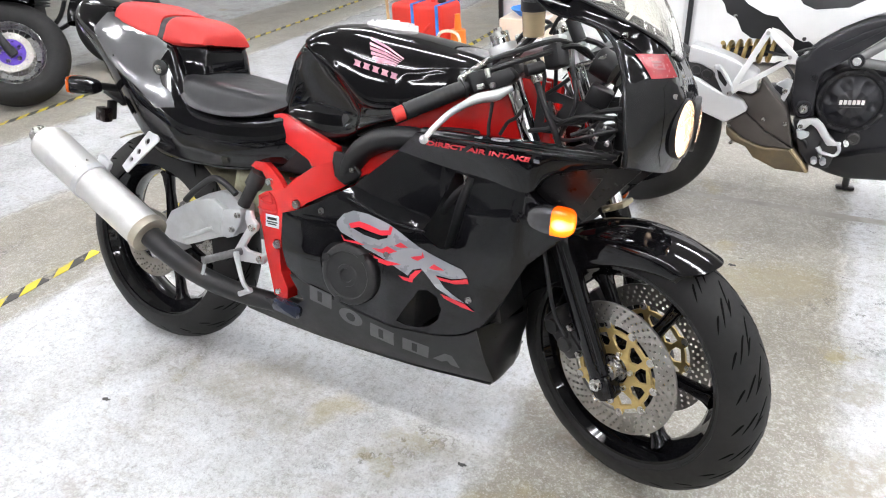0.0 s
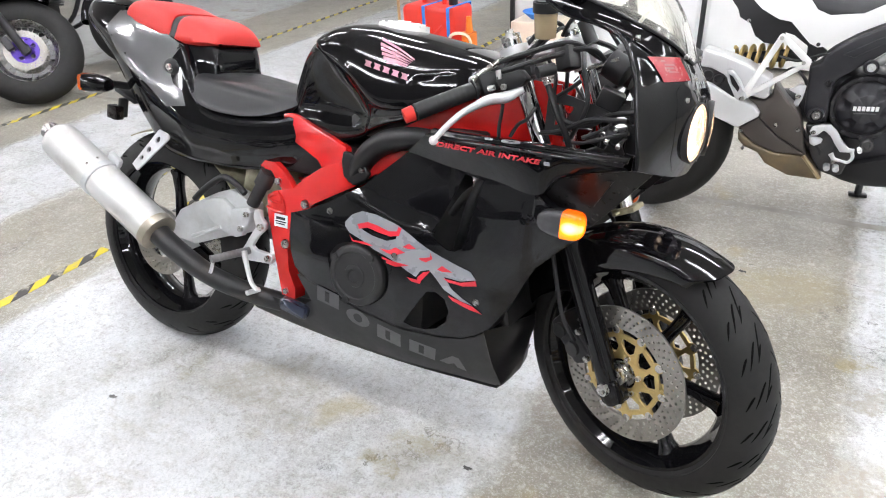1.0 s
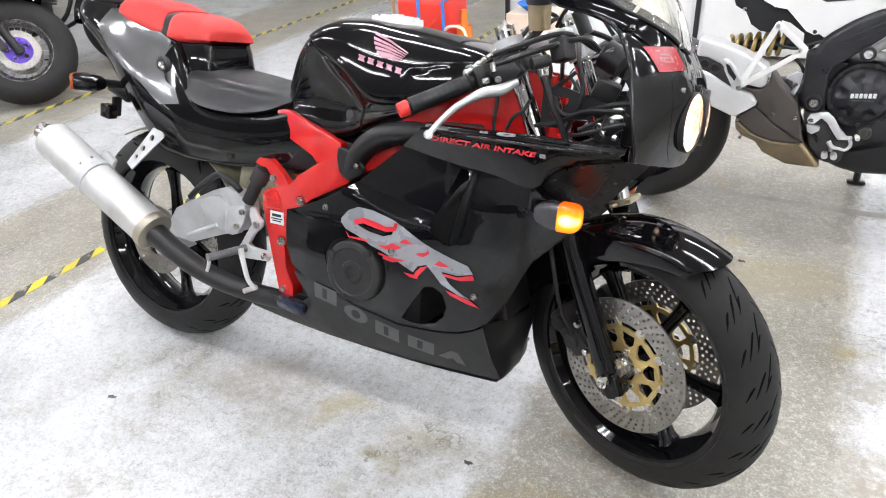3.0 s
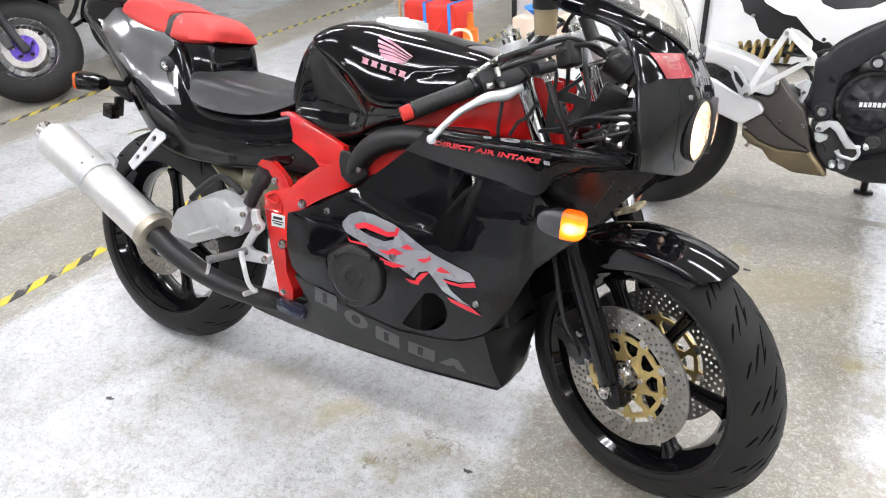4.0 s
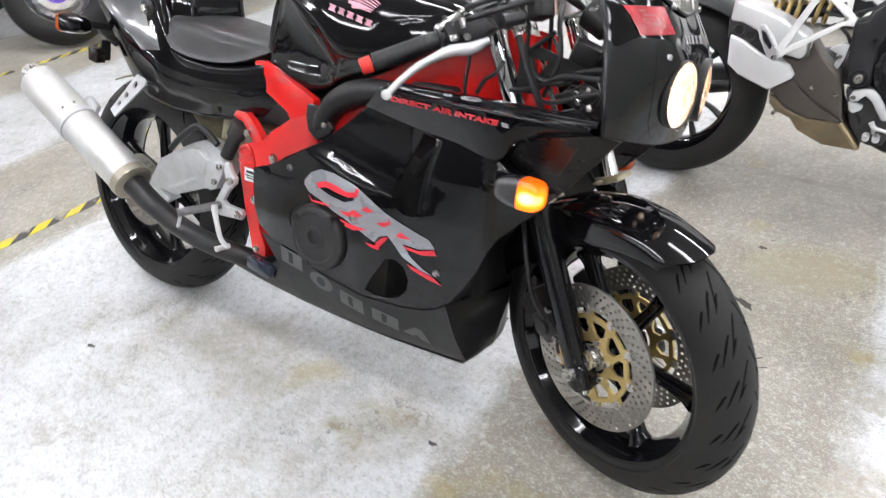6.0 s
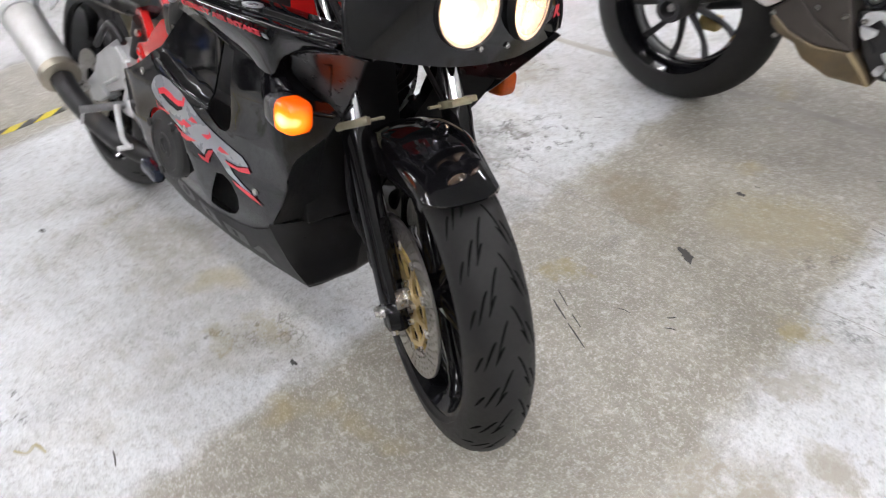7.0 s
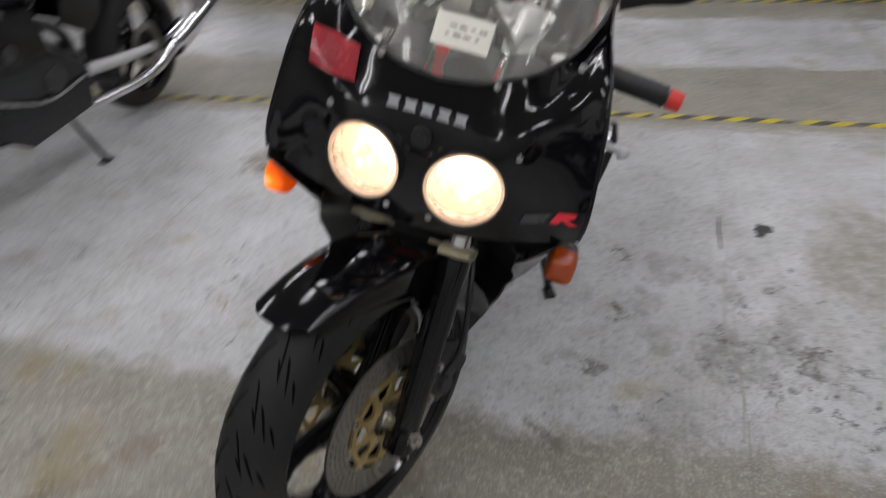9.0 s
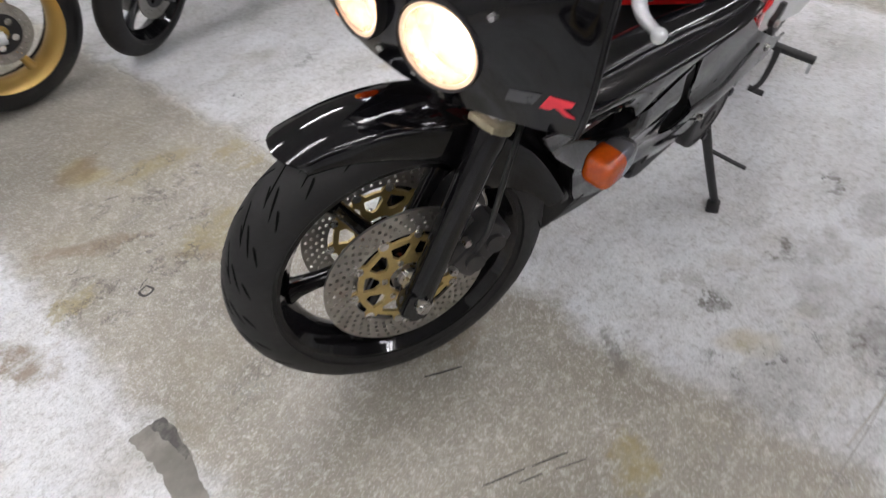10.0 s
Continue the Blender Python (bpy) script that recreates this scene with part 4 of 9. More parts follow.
# handlebars
for s in (-1, 1):
    inner, outer = Vector((AX - 0.012, s * 0.112, 0.705)), Vector((-0.066, s * 0.320, 0.685))
    d = (outer - inner).normalized()
    bm = B()
    cyl(bm, inner - d * 0.02, outer, 0.011, seg=16)
    bar = part("handlebar", bm, IRON, BIKE, "black clip-on handlebar", STEER)
    bm = B()
    cyl(bm, (AX - 0.004, s * 0.098, 0.685), (AX - 0.004, s * 0.098, 0.725), 0.028, seg=24)
    box(bm, (AX + 0.026, s * 0.098, 0.705), (0.022, 0.018, 0.034), bevel=0.004)
    part("bar_clamp", bm, ALLOY if s > 0 else IRON, bar, "bare alloy bar clamp" if s > 0 else "")
    bm = B()
    g0 = outer - d * 0.135
    gp, gr = [g0 - d * 0.006, g0 - d * 0.001, g0], [0.021, 0.021, 0.017]
    for k in range(20):
        gp += [g0 + d * (0.004 + 0.0065 * k), g0 + d * (0.0075 + 0.0065 * k)]
        gr += [0.0180 if k % 2 else 0.0176] * 2
    tube(bm, gp, gr, seg=24, n=1)
    part("grip", bm, CABLE, bar, "ribbed black rubber grip")
    bm = B()
    cyl(bm, outer, outer + d * 0.022, 0.0165, 0.015, seg=20)
    part("bar_end", bm, REDGRIP, bar, "red bar end cap")
    bm = B()
    sw = g0 - d * 0.035
    box(bm, sw, (0.042, 0.044, 0.048), (0, 0, math.degrees(math.atan2(d.y, d.x))), bevel=0.010)
    part("switch_box", bm, SATIN, bar)
    bm = B()
    piv = sw + Vector((0.046, s * 0.002, -0.006))
    if s > 0:
        tip = Vector((0.046, 0.322, 0.585))
        tube(bm, [piv, piv + Vector((0.014, s * 0.03, -0.008)), piv + Vector((0.008, s * 0.075, -0.028)), tip + Vector((0.004, -s * 0.045, 0.016)), tip], [0.012, 0.0135, 0.0125, 0.010, 0.007], seg=12, flat=0.78)
    else:
        back_ = STEER.inverted()
        tip = Vector((0.010, -0.345, 0.613))
        tube(bm, [back_ @ Vector(q) for q in ((1.030, -0.187, 0.890), (1.020, -0.193, 0.884), (1.002, -0.205, 0.8715), (0.975, -0.225, 0.864), (0.953, -0.245, 0.8495), (0.933, -0.270, 0.830), (0.914, -0.294, 0.802))] + [tip], [0.008, 0.011, 0.0150, 0.0135, 0.0098, 0.0088, 0.0080, 0.007], seg=14, flat=0.78)
    ball(bm, tip, 0.0095)
    part("lever", bm, ALLOY, bar, "bare alloy lever with a ball end")
    bm = B()
    if s > 0:
        box(bm, piv, (0.040, 0.034, 0.024), (0, 0, 20 * s), bevel=0.007)
        part("lever_bracket", bm, SATIN, bar)
    else:
        plate(bm, [(0.972, 0.904), (0.985, 0.914), (1.025, 0.928), (1.043, 0.911), (1.030, 0.896), (0.992, 0.879)], (), 0.030, 0.0, lambda x, z: -0.206)
        round_edges(bm, 0.004, 50, 2)
        bm.transform(back_)
        lb = part("lever_bracket", bm, SATIN, bar, "black lever bracket")
        bm = B()
        cyl(bm, back_ @ Vector((0.996, -0.212, 0.891)), back_ @ Vector((0.996, -0.200, 0.891)), 0.0062, seg=14)
        part("pivot_screw", bm, STEEL, lb, "bright pivot screw")
        for q0, q1 in (((0.978, -0.212, 0.888), (0.965, -0.214, 0.884)), ((0.984, -0.205, 0.905), (0.978, -0.206, 0.922))):
            bm = B()
            cyl(bm, back_ @ Vector(q0), back_ @ Vector(q1), 0.0058, seg=12)
            part("adjuster", bm, STEEL, lb)
# throttle cables with bright elbows, right bar
for dz in (0.012, -0.012):
    bm = B()
    tube(bm, [(-0.010, -0.192, 0.705 + dz), (0.018, -0.150, 0.722 + dz), (0.05, -0.09, 0.735 + dz)], 0.0064, seg=10)
    ball(bm, (-0.010, -0.192, 0.705 + dz), 0.009)
    part("cable_elbow", bm, STEEL, BIKE, "bright throttle cable elbow", STEER)
    bm = B()
    tube(bm, [(0.05, -0.09, 0.735 + dz), (0.075, -0.02, 0.775 + dz), (0.07, 0.03, 0.77), (0.03, 0.05, 0.70), (-0.02, 0.04, 0.58)], 0.0048, seg=8)
    part("cable", bm, CABLE, BIKE, "", STEER)
# brake fluid reservoir on its stalk
UPRIGHT = (BIKE.matrix_basis @ STEER).to_3x3().inverted() @ Vector((0, 0, 1))
RES = Vector((0.092, -0.056, 0.757))
bm = B()
cyl(bm, RES, RES + UPRIGHT * 0.051, 0.0225, 0.0245, seg=28)
res = part("reservoir", bm, mat("aged_clear_plastic", (0.36, 0.28, 0.17), 0.22, 0, 0.15, 20, coat=0.4), BIKE, "yellowed brake fluid reservoir", STEER)
bm = B()
cyl(bm, RES + UPRIGHT * 0.051, RES + UPRIGHT * 0.071, 0.0275, 0.027, seg=28)
cyl(bm, RES + UPRIGHT * 0.071, RES + UPRIGHT * 0.074, 0.023, 0.022, seg=28)
part("lid", bm, SATIN, res, "black screw lid")
bm = B()
tube(bm, [RES, (0.07, -0.09, 0.738), (0.030, -0.140, 0.715)], 0.006, seg=8)
part("hose", bm, CABLE, res)

# ---- bodywork
from mathutils.bvhtree import BVHTree


def resample(P, n, closed=False):
    P = [Vector(p) for p in P]
    m = len(P)
    out = []
    cnt = m if closed else m - 1
    for i in range(cnt):
        p1, p2 = P[i], P[(i + 1) % m]
        p0 = P[i - 1] if (closed or i) else 2 * p1 - p2
        p3 = P[(i + 2) % m] if (closed or i + 2 < m) else 2 * p2 - p1
        for k in range(n):
            t = k / n
            out.append(0.5 * (2 * p1 + (p2 - p0) * t + (2 * p0 - 5 * p1 + 4 * p2 - p3) * t * t + (3 * p1 - p0 - 3 * p2 + p3) * t ** 3))
    if not closed:
        out.append(P[-1])
    return out


def dense_loft(bm, sections, nx=5, nk=3, closed=True, caps=True):
    rows = [resample(s, nk, closed) for s in sections]
    cols = [resample([r[k] for r in rows], nx) for k in range(len(rows[0]))]
    rings = [[bm.verts.new(cols[k][i]) for k in range(len(cols))] for i in range(len(cols[0]))]
    skin(bm, rings, closed, caps and closed)
    bmesh.ops.recalc_face_normals(bm, faces=bm.faces)
    return bm


def sym(half):
    """Ring from half outline points with y >= 0 (top middle first, bottom middle last)."""
    return [Vector((x, -y, z)) for x, y, z in half] + [Vector((x, y, z)) for x, y, z in half[::-1] if y > 1e-6]


def decal(name, outline, material, parent, bvh, off=0.0009, side=-1, axis="y", grid=0.012, holes=(), label="", cat=""):
    """A thin print laid onto the bodywork: an outline in x and z (side view) or y and z (front view)."""
    bm = B()
    for loop in (outline, *holes):
        vs = [bm.verts.new((x, 0, z)) for x, z in loop]
        for a, b in zip(vs, vs[1:] + vs[:1]):
            bm.edges.new((a, b))
    bmesh.ops.triangle_fill(bm, edges=bm.edges[:], use_beauty=True)
    for ax in (0, 2):
        lo, hi = min(v.co[ax] for v in bm.verts), max(v.co[ax] for v in bm.verts)
        k = math.ceil(lo / grid)
        while k * grid < hi:
            co, no = [0, 0, 0], [0, 0, 0]
            co[ax], no[ax] = k * grid, 1
            bmesh.ops.bisect_plane(bm, geom=bm.verts[:] + bm.edges[:] + bm.faces[:], dist=1e-6, plane_co=co, plane_no=no)
            k += 1
    for v in bm.verts:
        if axis == "y":
            o, d = Vector((v.co.x, side * 2, v.co.z)), Vector((0, -side, 0))
        else:
            o, d = Vector((3, v.co.x, v.co.z)), Vector((-1, 0, 0))
        hit = bvh.ray_cast(o, d)
        if hit[0] is not None:
            v.co = hit[0] - d * off
        else:
            v.co = o + d * (1.75 if axis == "y" else 1.65)
    bm.normal_update()
    return part(name, bm, material, parent, label)


# tank: (x, top, half width at the shoulder, height of the crease, half width below, bottom)
TANK = [(0.350, 0.788, 0.070, 0.772, 0.086, 0.745), (0.364, 0.832, 0.092, 0.808, 0.104, 0.738), (0.394, 0.884, 0.114, 0.852, 0.116, 0.728), (0.430, 0.932, 0.138, 0.892, 0.122, 0.720), (0.474, 0.971, 0.160, 0.916, 0.128, 0.714), (0.53, 0.992, 0.175, 0.917, 0.132, 0.712),
        (0.60, 0.995, 0.186, 0.882, 0.140, 0.730), (0.68, 0.986, 0.192, 0.828, 0.168, 0.768), (0.78, 0.972, 0.186, 0.832, 0.176, 0.802), (0.88, 0.953, 0.166, 0.868, 0.150, 0.848), (0.935, 0.930, 0.130, 0.885, 0.12, 0.868), (0.955, 0.905, 0.09, 0.885, 0.09, 0.872)]
# the knee hollow ends at a crisp crease, and a flat panel is sunk into the shoulder ahead of it
KNEE = [(0.43, 0.975), (0.465, 0.952), (0.502, 0.931), (0.55, 0.902), (0.600, 0.878), (0.630, 0.842), (0.645, 0.802), (0.640, 0.76), (0.62, 0.70)]
SHOULDER = [(0.768, 0.826), (0.760, 0.868), (0.768, 0.889), (0.833, 0.906), (0.90, 0.918), (0.94, 0.915), (0.93, 0.868), (0.86, 0.845)]


def inside_depth(x, z, loop):
    """Distance inside a closed outline, 0 outside."""
    inside, best = False, 1e9
    for (x0, z0), (x1, z1) in zip(loop, loop[1:] + loop[:1]):
        if (z0 > z) != (z1 > z) and x < x0 + (x1 - x0) * (z - z0) / (z1 - z0):
            inside = not inside
        t = max(0, min(1, ((x - x0) * (x1 - x0) + (z - z0) * (z1 - z0)) / ((x1 - x0) ** 2 + (z1 - z0) ** 2)))
        best = min(best, math.hypot(x - x0 - t * (x1 - x0), z - z0 - t * (z1 - z0)))
    return best if inside else 0.0


secs = []
for x, zt, w, zc, wl, zb in TANK:
    h = zt - zc
    secs.append(sym([(x, 0, zt), (x, w * 0.42, zt - 0.05 * h), (x, w * 0.74, zt - 0.20 * h), (x, w * 0.93, zt - 0.50 * h), (x, w, zc + 0.12 * h), (x, w * 0.99, zc - 0.006), (x, (w * 0.4 + wl * 0.6), zc - 0.3 * (zc - zb)), (x, wl, zc - 0.6 * (zc - zb)), (x, wl * 0.95, zb), (x, 0, zb)]))
bm = B()
dense_loft(bm, secs, 11, 7)
for v in bm.verts:
    if abs(v.co.y) > 0.05:
        a = min(1, inside_depth(v.co.x, v.co.z, KNEE + [(0.30, 0.70), (0.30, 0.975)]) / 0.010)
        b = min(1, inside_depth(v.co.x, v.co.z, SHOULDER) / 0.006)
        v.co.y -= math.copysign(0.010 * a * a * (3 - 2 * a) + 0.004 * b * b * (3 - 2 * b), v.co.y)
tank_bvh = BVHTree.FromBMesh(bm)
tank = part("fuel_tank", bm, GLOSS, BIKE, "glossy black fuel tank", angle=60)
bm = B()
cyl(bm, (0.60, 0, 0.985), (0.60, 0, 1.001), 0.064, 0.062, seg=48)
cyl(bm, (0.60, 0, 1.001), (0.60, 0, 1.006), 0.042, 0.040, seg=40)
box(bm, (0.60, 0, 1.007), (0.030, 0.012, 0.004), bevel=0.001)
for k in range(7):
    a = 2 * math.pi * k / 7
    cyl(bm, (0.60 + 0.052 * math.cos(a), 0.052 * math.sin(a), 0.999), (0.60 + 0.052 * math.cos(a), 0.052 * math.sin(a), 1.005), 0.004, seg=8)
part("filler_cap", bm, mat("polished_cap_alloy", (0.80, 0.80, 0.79), 0.30, 0.15, 0.06, 30), tank, "round alloy filler cap", pose(0, 0, 0.0155, 0, 1.5, 0))

# wing emblem and maker's mark on the tank as plain shapes
for P in ([(0.651, 0.966), (0.705, 0.948), (0.758, 0.926), (0.758, 0.923), (0.708, 0.943), (0.657, 0.959)],
          [(0.658, 0.955), (0.706, 0.941), (0.756, 0.922), (0.756, 0.92), (0.709, 0.936), (0.662, 0.948)],
          [(0.665, 0.945), (0.708, 0.935), (0.753, 0.919), (0.753, 0.917), (0.71, 0.929), (0.669, 0.938)],
          [(0.673, 0.935), (0.71, 0.928), (0.75, 0.916), (0.751, 0.914), (0.712, 0.923), (0.676, 0.928)],
          [(0.681, 0.926), (0.713, 0.922), (0.748, 0.913), (0.748, 0.91), (0.715, 0.916), (0.683, 0.919)],
          [(0.693, 0.918), (0.718, 0.916), (0.745, 0.909), (0.745, 0.907), (0.719, 0.911), (0.695, 0.911)]):
    decal("wing_feather", P, PINKPRINT, tank, tank_bvh, 0.0012, grid=0.02)
for k in range(5):
    x0, z0 = 0.640 + 0.0243 * k, 0.915 - 0.0048 * k
    decal("maker_mark", [(x0, z0), (x0 + 0.019, z0 - 0.004), (x0 + 0.016, z0 - 0.010), (x0 + 0.020, z0 - 0.0165), (x0 + 0.001, z0 - 0.0125), (x0 + 0.004, z0 - 0.006)], PINKPRINT, tank, tank_bvh, 0.0012, grid=0.02)

# tail: (x, top, half width on top, middle height, half width, bottom, half width at the bottom)
TAIL = [(-0.475, 1.0, 0.035, 0.975, 0.053, 0.945, 0.03), (-0.462, 1.015, 0.052, 0.965, 0.074, 0.912, 0.045), (-0.4, 1.02, 0.066, 0.955, 0.106, 0.89, 0.065), (-0.32, 1.008, 0.08, 0.93, 0.128, 0.828, 0.08), (-0.23, 0.985, 0.092, 0.88, 0.146, 0.738, 0.098),
        (-0.15, 0.962, 0.1, 0.82, 0.158, 0.662, 0.11), (-0.08, 0.94, 0.108, 0.77, 0.158, 0.603, 0.116), (-0.01, 0.905, 0.118, 0.735, 0.161, 0.588, 0.118), (0.035, 0.83, 0.134, 0.712, 0.162, 0.585, 0.118), (0.09, 0.762, 0.142, 0.688, 0.154, 0.585, 0.116),
        (0.2, 0.742, 0.14, 0.68, 0.15, 0.588, 0.112), (0.32, 0.748, 0.13, 0.69, 0.14, 0.604, 0.104), (0.4, 0.768, 0.118, 0.705, 0.126, 0.628, 0.095), (0.46, 0.755, 0.1, 0.715, 0.106, 0.66, 0.085)]
secs = []
for x, zt, wt, zm, wm, zb, wb in TAIL:
    secs.append(sym([(x, 0, zt), (x, wt * 0.6, zt), (x, wt, zt - 0.012), (x, (wt + wm) / 2, (zt + zm) / 2), (x, wm, zm), (x, wm * 0.97, zm - 0.35 * (zm - zb)), (x, (wm + wb) / 2, zb + 0.25 * (zm - zb)), (x, wb, zb), (x, 0, zb + 0.004)]))
bm = B()
dense_loft(bm, secs, 4, 3)
tail_bvh = BVHTree.FromBMesh(bm)
tail = part("tail_cowl", bm, GLOSS, BIKE, "glossy black tail cowl", angle=60)
GRAPHITE = mat("graphite_fade_paint", (0.15, 0.15, 0.155), 0.16, 0.3, 0.6, 5, coat=0.8, rvar=0.05)
decal("grey_flash", [(-0.307, 0.930), (-0.275, 0.999), (-0.213, 0.978), (-0.010, 0.899), (-0.046, 0.847), (-0.016, 0.797), (0.021, 0.778), (0.039, 0.742), (-0.032, 0.734), (-0.107, 0.786), (-0.226, 0.849)], GRAPHITE, tail, tail_bvh, 0.0012, grid=0.015, label="graphite grey fade on the tail")
# latch in a dished recess
for s in (-1, 1):
    bm = B()
    ball(bm, (-0.035, s * 0.136, 0.838), 0.030, (1, 0.25, 0.85))
    rec = part("latch_recess", bm, SATIN, tail)
    bm = B()
    cyl(bm, (-0.033, s * 0.140, 0.840), (-0.033, s * 0.150, 0.840), 0.008, seg=14)
    ball(bm, (-0.028, s * 0.146, 0.832), 0.007)
    part("seat_latch", bm, STEEL, rec, "bright seat latch")
# hump between the seats
bm = B()
dense_loft(bm, [sym([(x, 0, zt), (x, w * 0.7, zt), (x, w, zt - 0.01), (x, w + 0.006, zb), (x, 0, zb)]) for x, zt, w, zb in ((-0.10, 0.915, 0.092, 0.80), (-0.02, 0.910, 0.100, 0.76), (0.04, 0.907, 0.098, 0.76), (0.072, 0.904, 0.088, 0.76), (0.090, 0.84, 0.084, 0.76))], 3, 2)
part("seat_hump", bm, GLOSS, BIKE, "glossy black box under the pillion pad")
# rider seat
bm = B()
dense_loft(bm, [sym([(x, 0, zt), (x, w * 0.5, zt - 0.003), (x, w * 0.85, zt - 0.016), (x, w, ze + 0.006), (x, w * 0.98, ze - 0.008), (x, 0, ze - 0.012)]) for x, zt, w, ze in
    ((0.022, 0.838, 0.10, 0.815), (0.04, 0.842, 0.132, 0.790), (0.10, 0.834, 0.148, 0.756), (0.20, 0.822, 0.146, 0.744), (0.30, 0.812, 0.132, 0.752), (0.37, 0.812, 0.108, 0.776), (0.398, 0.815, 0.090, 0.795))], 4, 3)
part("rider_seat", bm, VINYL, BIKE, "worn black vinyl rider seat", angle=60)
# pillion pads
for nm, mt, st, lb in (("pillion_pad", REDVINYL, ((-0.262, 0.990, 0.080, 0.966), (-0.25, 1.012, 0.094, 0.956), (-0.16, 1.010, 0.102, 0.930), (-0.09, 0.992, 0.104, 0.912), (-0.068, 0.985, 0.103, 0.908)), "red vinyl pillion pad"),
                       ("pad_strap", VINYL, ((-0.070, 0.979, 0.104, 0.906), (-0.058, 0.980, 0.104, 0.905), (-0.045, 0.976, 0.104, 0.905)), "black strap across the pillion seat"),
                       ("pillion_pad", REDVINYL, ((-0.048, 0.975, 0.104, 0.905), (-0.03, 0.981, 0.106, 0.904), (0.02, 0.973, 0.105, 0.903), (0.048, 0.964, 0.100, 0.904), (0.068, 0.952, 0.093, 0.906), (0.078, 0.935, 0.087, 0.907), (0.081, 0.914, 0.081, 0.908)), "red vinyl pillion pad")):
    bm = B()
    dense_loft(bm, [sym([(x, 0, zt), (x, w * 0.55, zt - 0.002), (x, w * 0.86, zt - 0.012), (x, w, (zt * 0.45 + ze * 0.55)), (x, w * 1.0, ze), (x, 0, ze - 0.004)]) for x, zt, w, ze in st], 4, 3)
    part(nm, bm, mt, BIKE, lb, angle=60)
# rear indicators, plate light and bracket
for s in (-1, 1):
    bm = B()
    cyl(bm, (-0.245, s * 0.11, 0.765), (-0.255, s * 0.165, 0.772), 0.011, seg=14)
    ri = part("rear_indicator", bm, SATIN, BIKE, "")
    bm = B()
    dense_loft(bm, [[(x, s * 0.20 + dy * w, 0.772 + dz * w) for dy, dz in ((-1, -.8), (0, -1), (1, -.8), (1.1, 0), (1, .8), (0, 1), (-1, .8), (-1.1, 0))] for x, w in ((-0.215, 0.014), (-0.24, 0.023), (-0.28, 0.026), (-0.300, 0.026))], 3, 2)
    part("body", bm, GLOSS, ri, "glossy black indicator body")
    bm = B()
    dense_loft(bm, [[(x, s * 0.20 + dy * w, 0.772 + dz * w) for dy, dz in ((-1, -.8), (0, -1), (1, -.8), (1.1, 0), (1, .8), (0, 1), (-1, .8), (-1.1, 0))] for x, w in ((-0.298, 0.0265), (-0.312, 0.026), (-0.320, 0.018))], 3, 2)
    part("lens", bm, AMBER, ri, "orange rear indicator lens")
bm = B()
box(bm, (-0.27, -0.085, 0.735), (0.09, 0.05, 0.012), (0, 20, 0), bevel=0.004)
box(bm, (-0.27, -0.115, 0.70), (0.012, 0.03, 0.06), (0, 10, 0), bevel=0.004)
br = part("plate_bracket", bm, SATIN, BIKE)
bm = B()
box(bm, (-0.272, -0.14, 0.688), (0.040, 0.030, 0.040), (0, 8, 0), bevel=0.004)
part("reflector", bm, mat("dark_reflector", (0.018, 0.012, 0.012), 0.15, 0, 0.1, 60), br)

LAMPPLATE = mat("semi_gloss_black", (0.008, 0.008, 0.009), 0.30, 0, 0.2, 40, rvar=0.06)
INSETBLACK = mat("semi_gloss_inset", (0.007, 0.007, 0.008), 0.30, 0, 0.2, 40, spec=0.35)
# ---- side surface of the fairing, right side
ZB = [0.16, 0.20, 0.24, 0.30, 0.37, 0.45, 0.55, 0.62, 0.70, 0.76, 0.80]
ZR = [0.125, 0.170, 0.215, 0.29, 0.37, 0.45, 0.55, 0.62, 0.70, 0.76, 0.80]
WB = [0.060, 0.115, 0.165, 0.208, 0.238, 0.258, 0.266, 0.259, 0.256, 0.256, 0.256]


def yside(x, z):
    b = float(np.interp(z, ZR, WB))
    low = float(np.interp(x, [0.26, 0.40, 0.55, 0.80, 1.0, 1.12, 1.3], [0.72, 0.88, 0.99, 1.0, 0.87, 0.76, 0.72]))
    top = float(np.interp(x, [0.26, 0.50, 0.70, 1.30], [0.85, 0.94, 1.0, 1.0]))
    k = float(np.interp(z, [0.46, 0.64], [0, 1]))
    return -b * (low * (1 - k) + top * k)


# the left side tucks in more towards the bottom
WL = [0.050, 0.095, 0.130, 0.160, 0.190, 0.225, 0.255, 0.252, 0.248, 0.246, 0.246]


def yleft(x, z):
    b = float(np.interp(z, ZB, WL))
    low = float(np.interp(x, [0.26, 0.40, 0.55, 0.80, 0.92, 1.0, 1.12, 1.3], [0.76, 0.90, 0.99, 1.0, 0.90, 0.79, 0.66, 0.62]))
    top = float(np.interp(x, [0.26, 0.50, 0.70, 1.30], [0.85, 0.94, 1.0, 1.0]))
    k = float(np.interp(z, [0.50, 0.66], [0, 1]))
    return -b * (low * (1 - k) + top * k)


LIP = [(0.871, -0.292, 0.784), (0.936, -0.296, 0.782), (1.019, -0.289, 0.78), (1.108, -0.277, 0.778), (1.161, -0.269, 0.777), (1.213, -0.26, 0.777), (1.266, -0.251, 0.778)]
CREASE = [(0.816, -0.262, 0.741), (0.921, -0.257, 0.722), (1.024, -0.255, 0.709), (1.111, -0.258, 0.697), (1.146, -0.256, 0.736), (1.213, -0.252, 0.76), (1.274, -0.249, 0.77)]


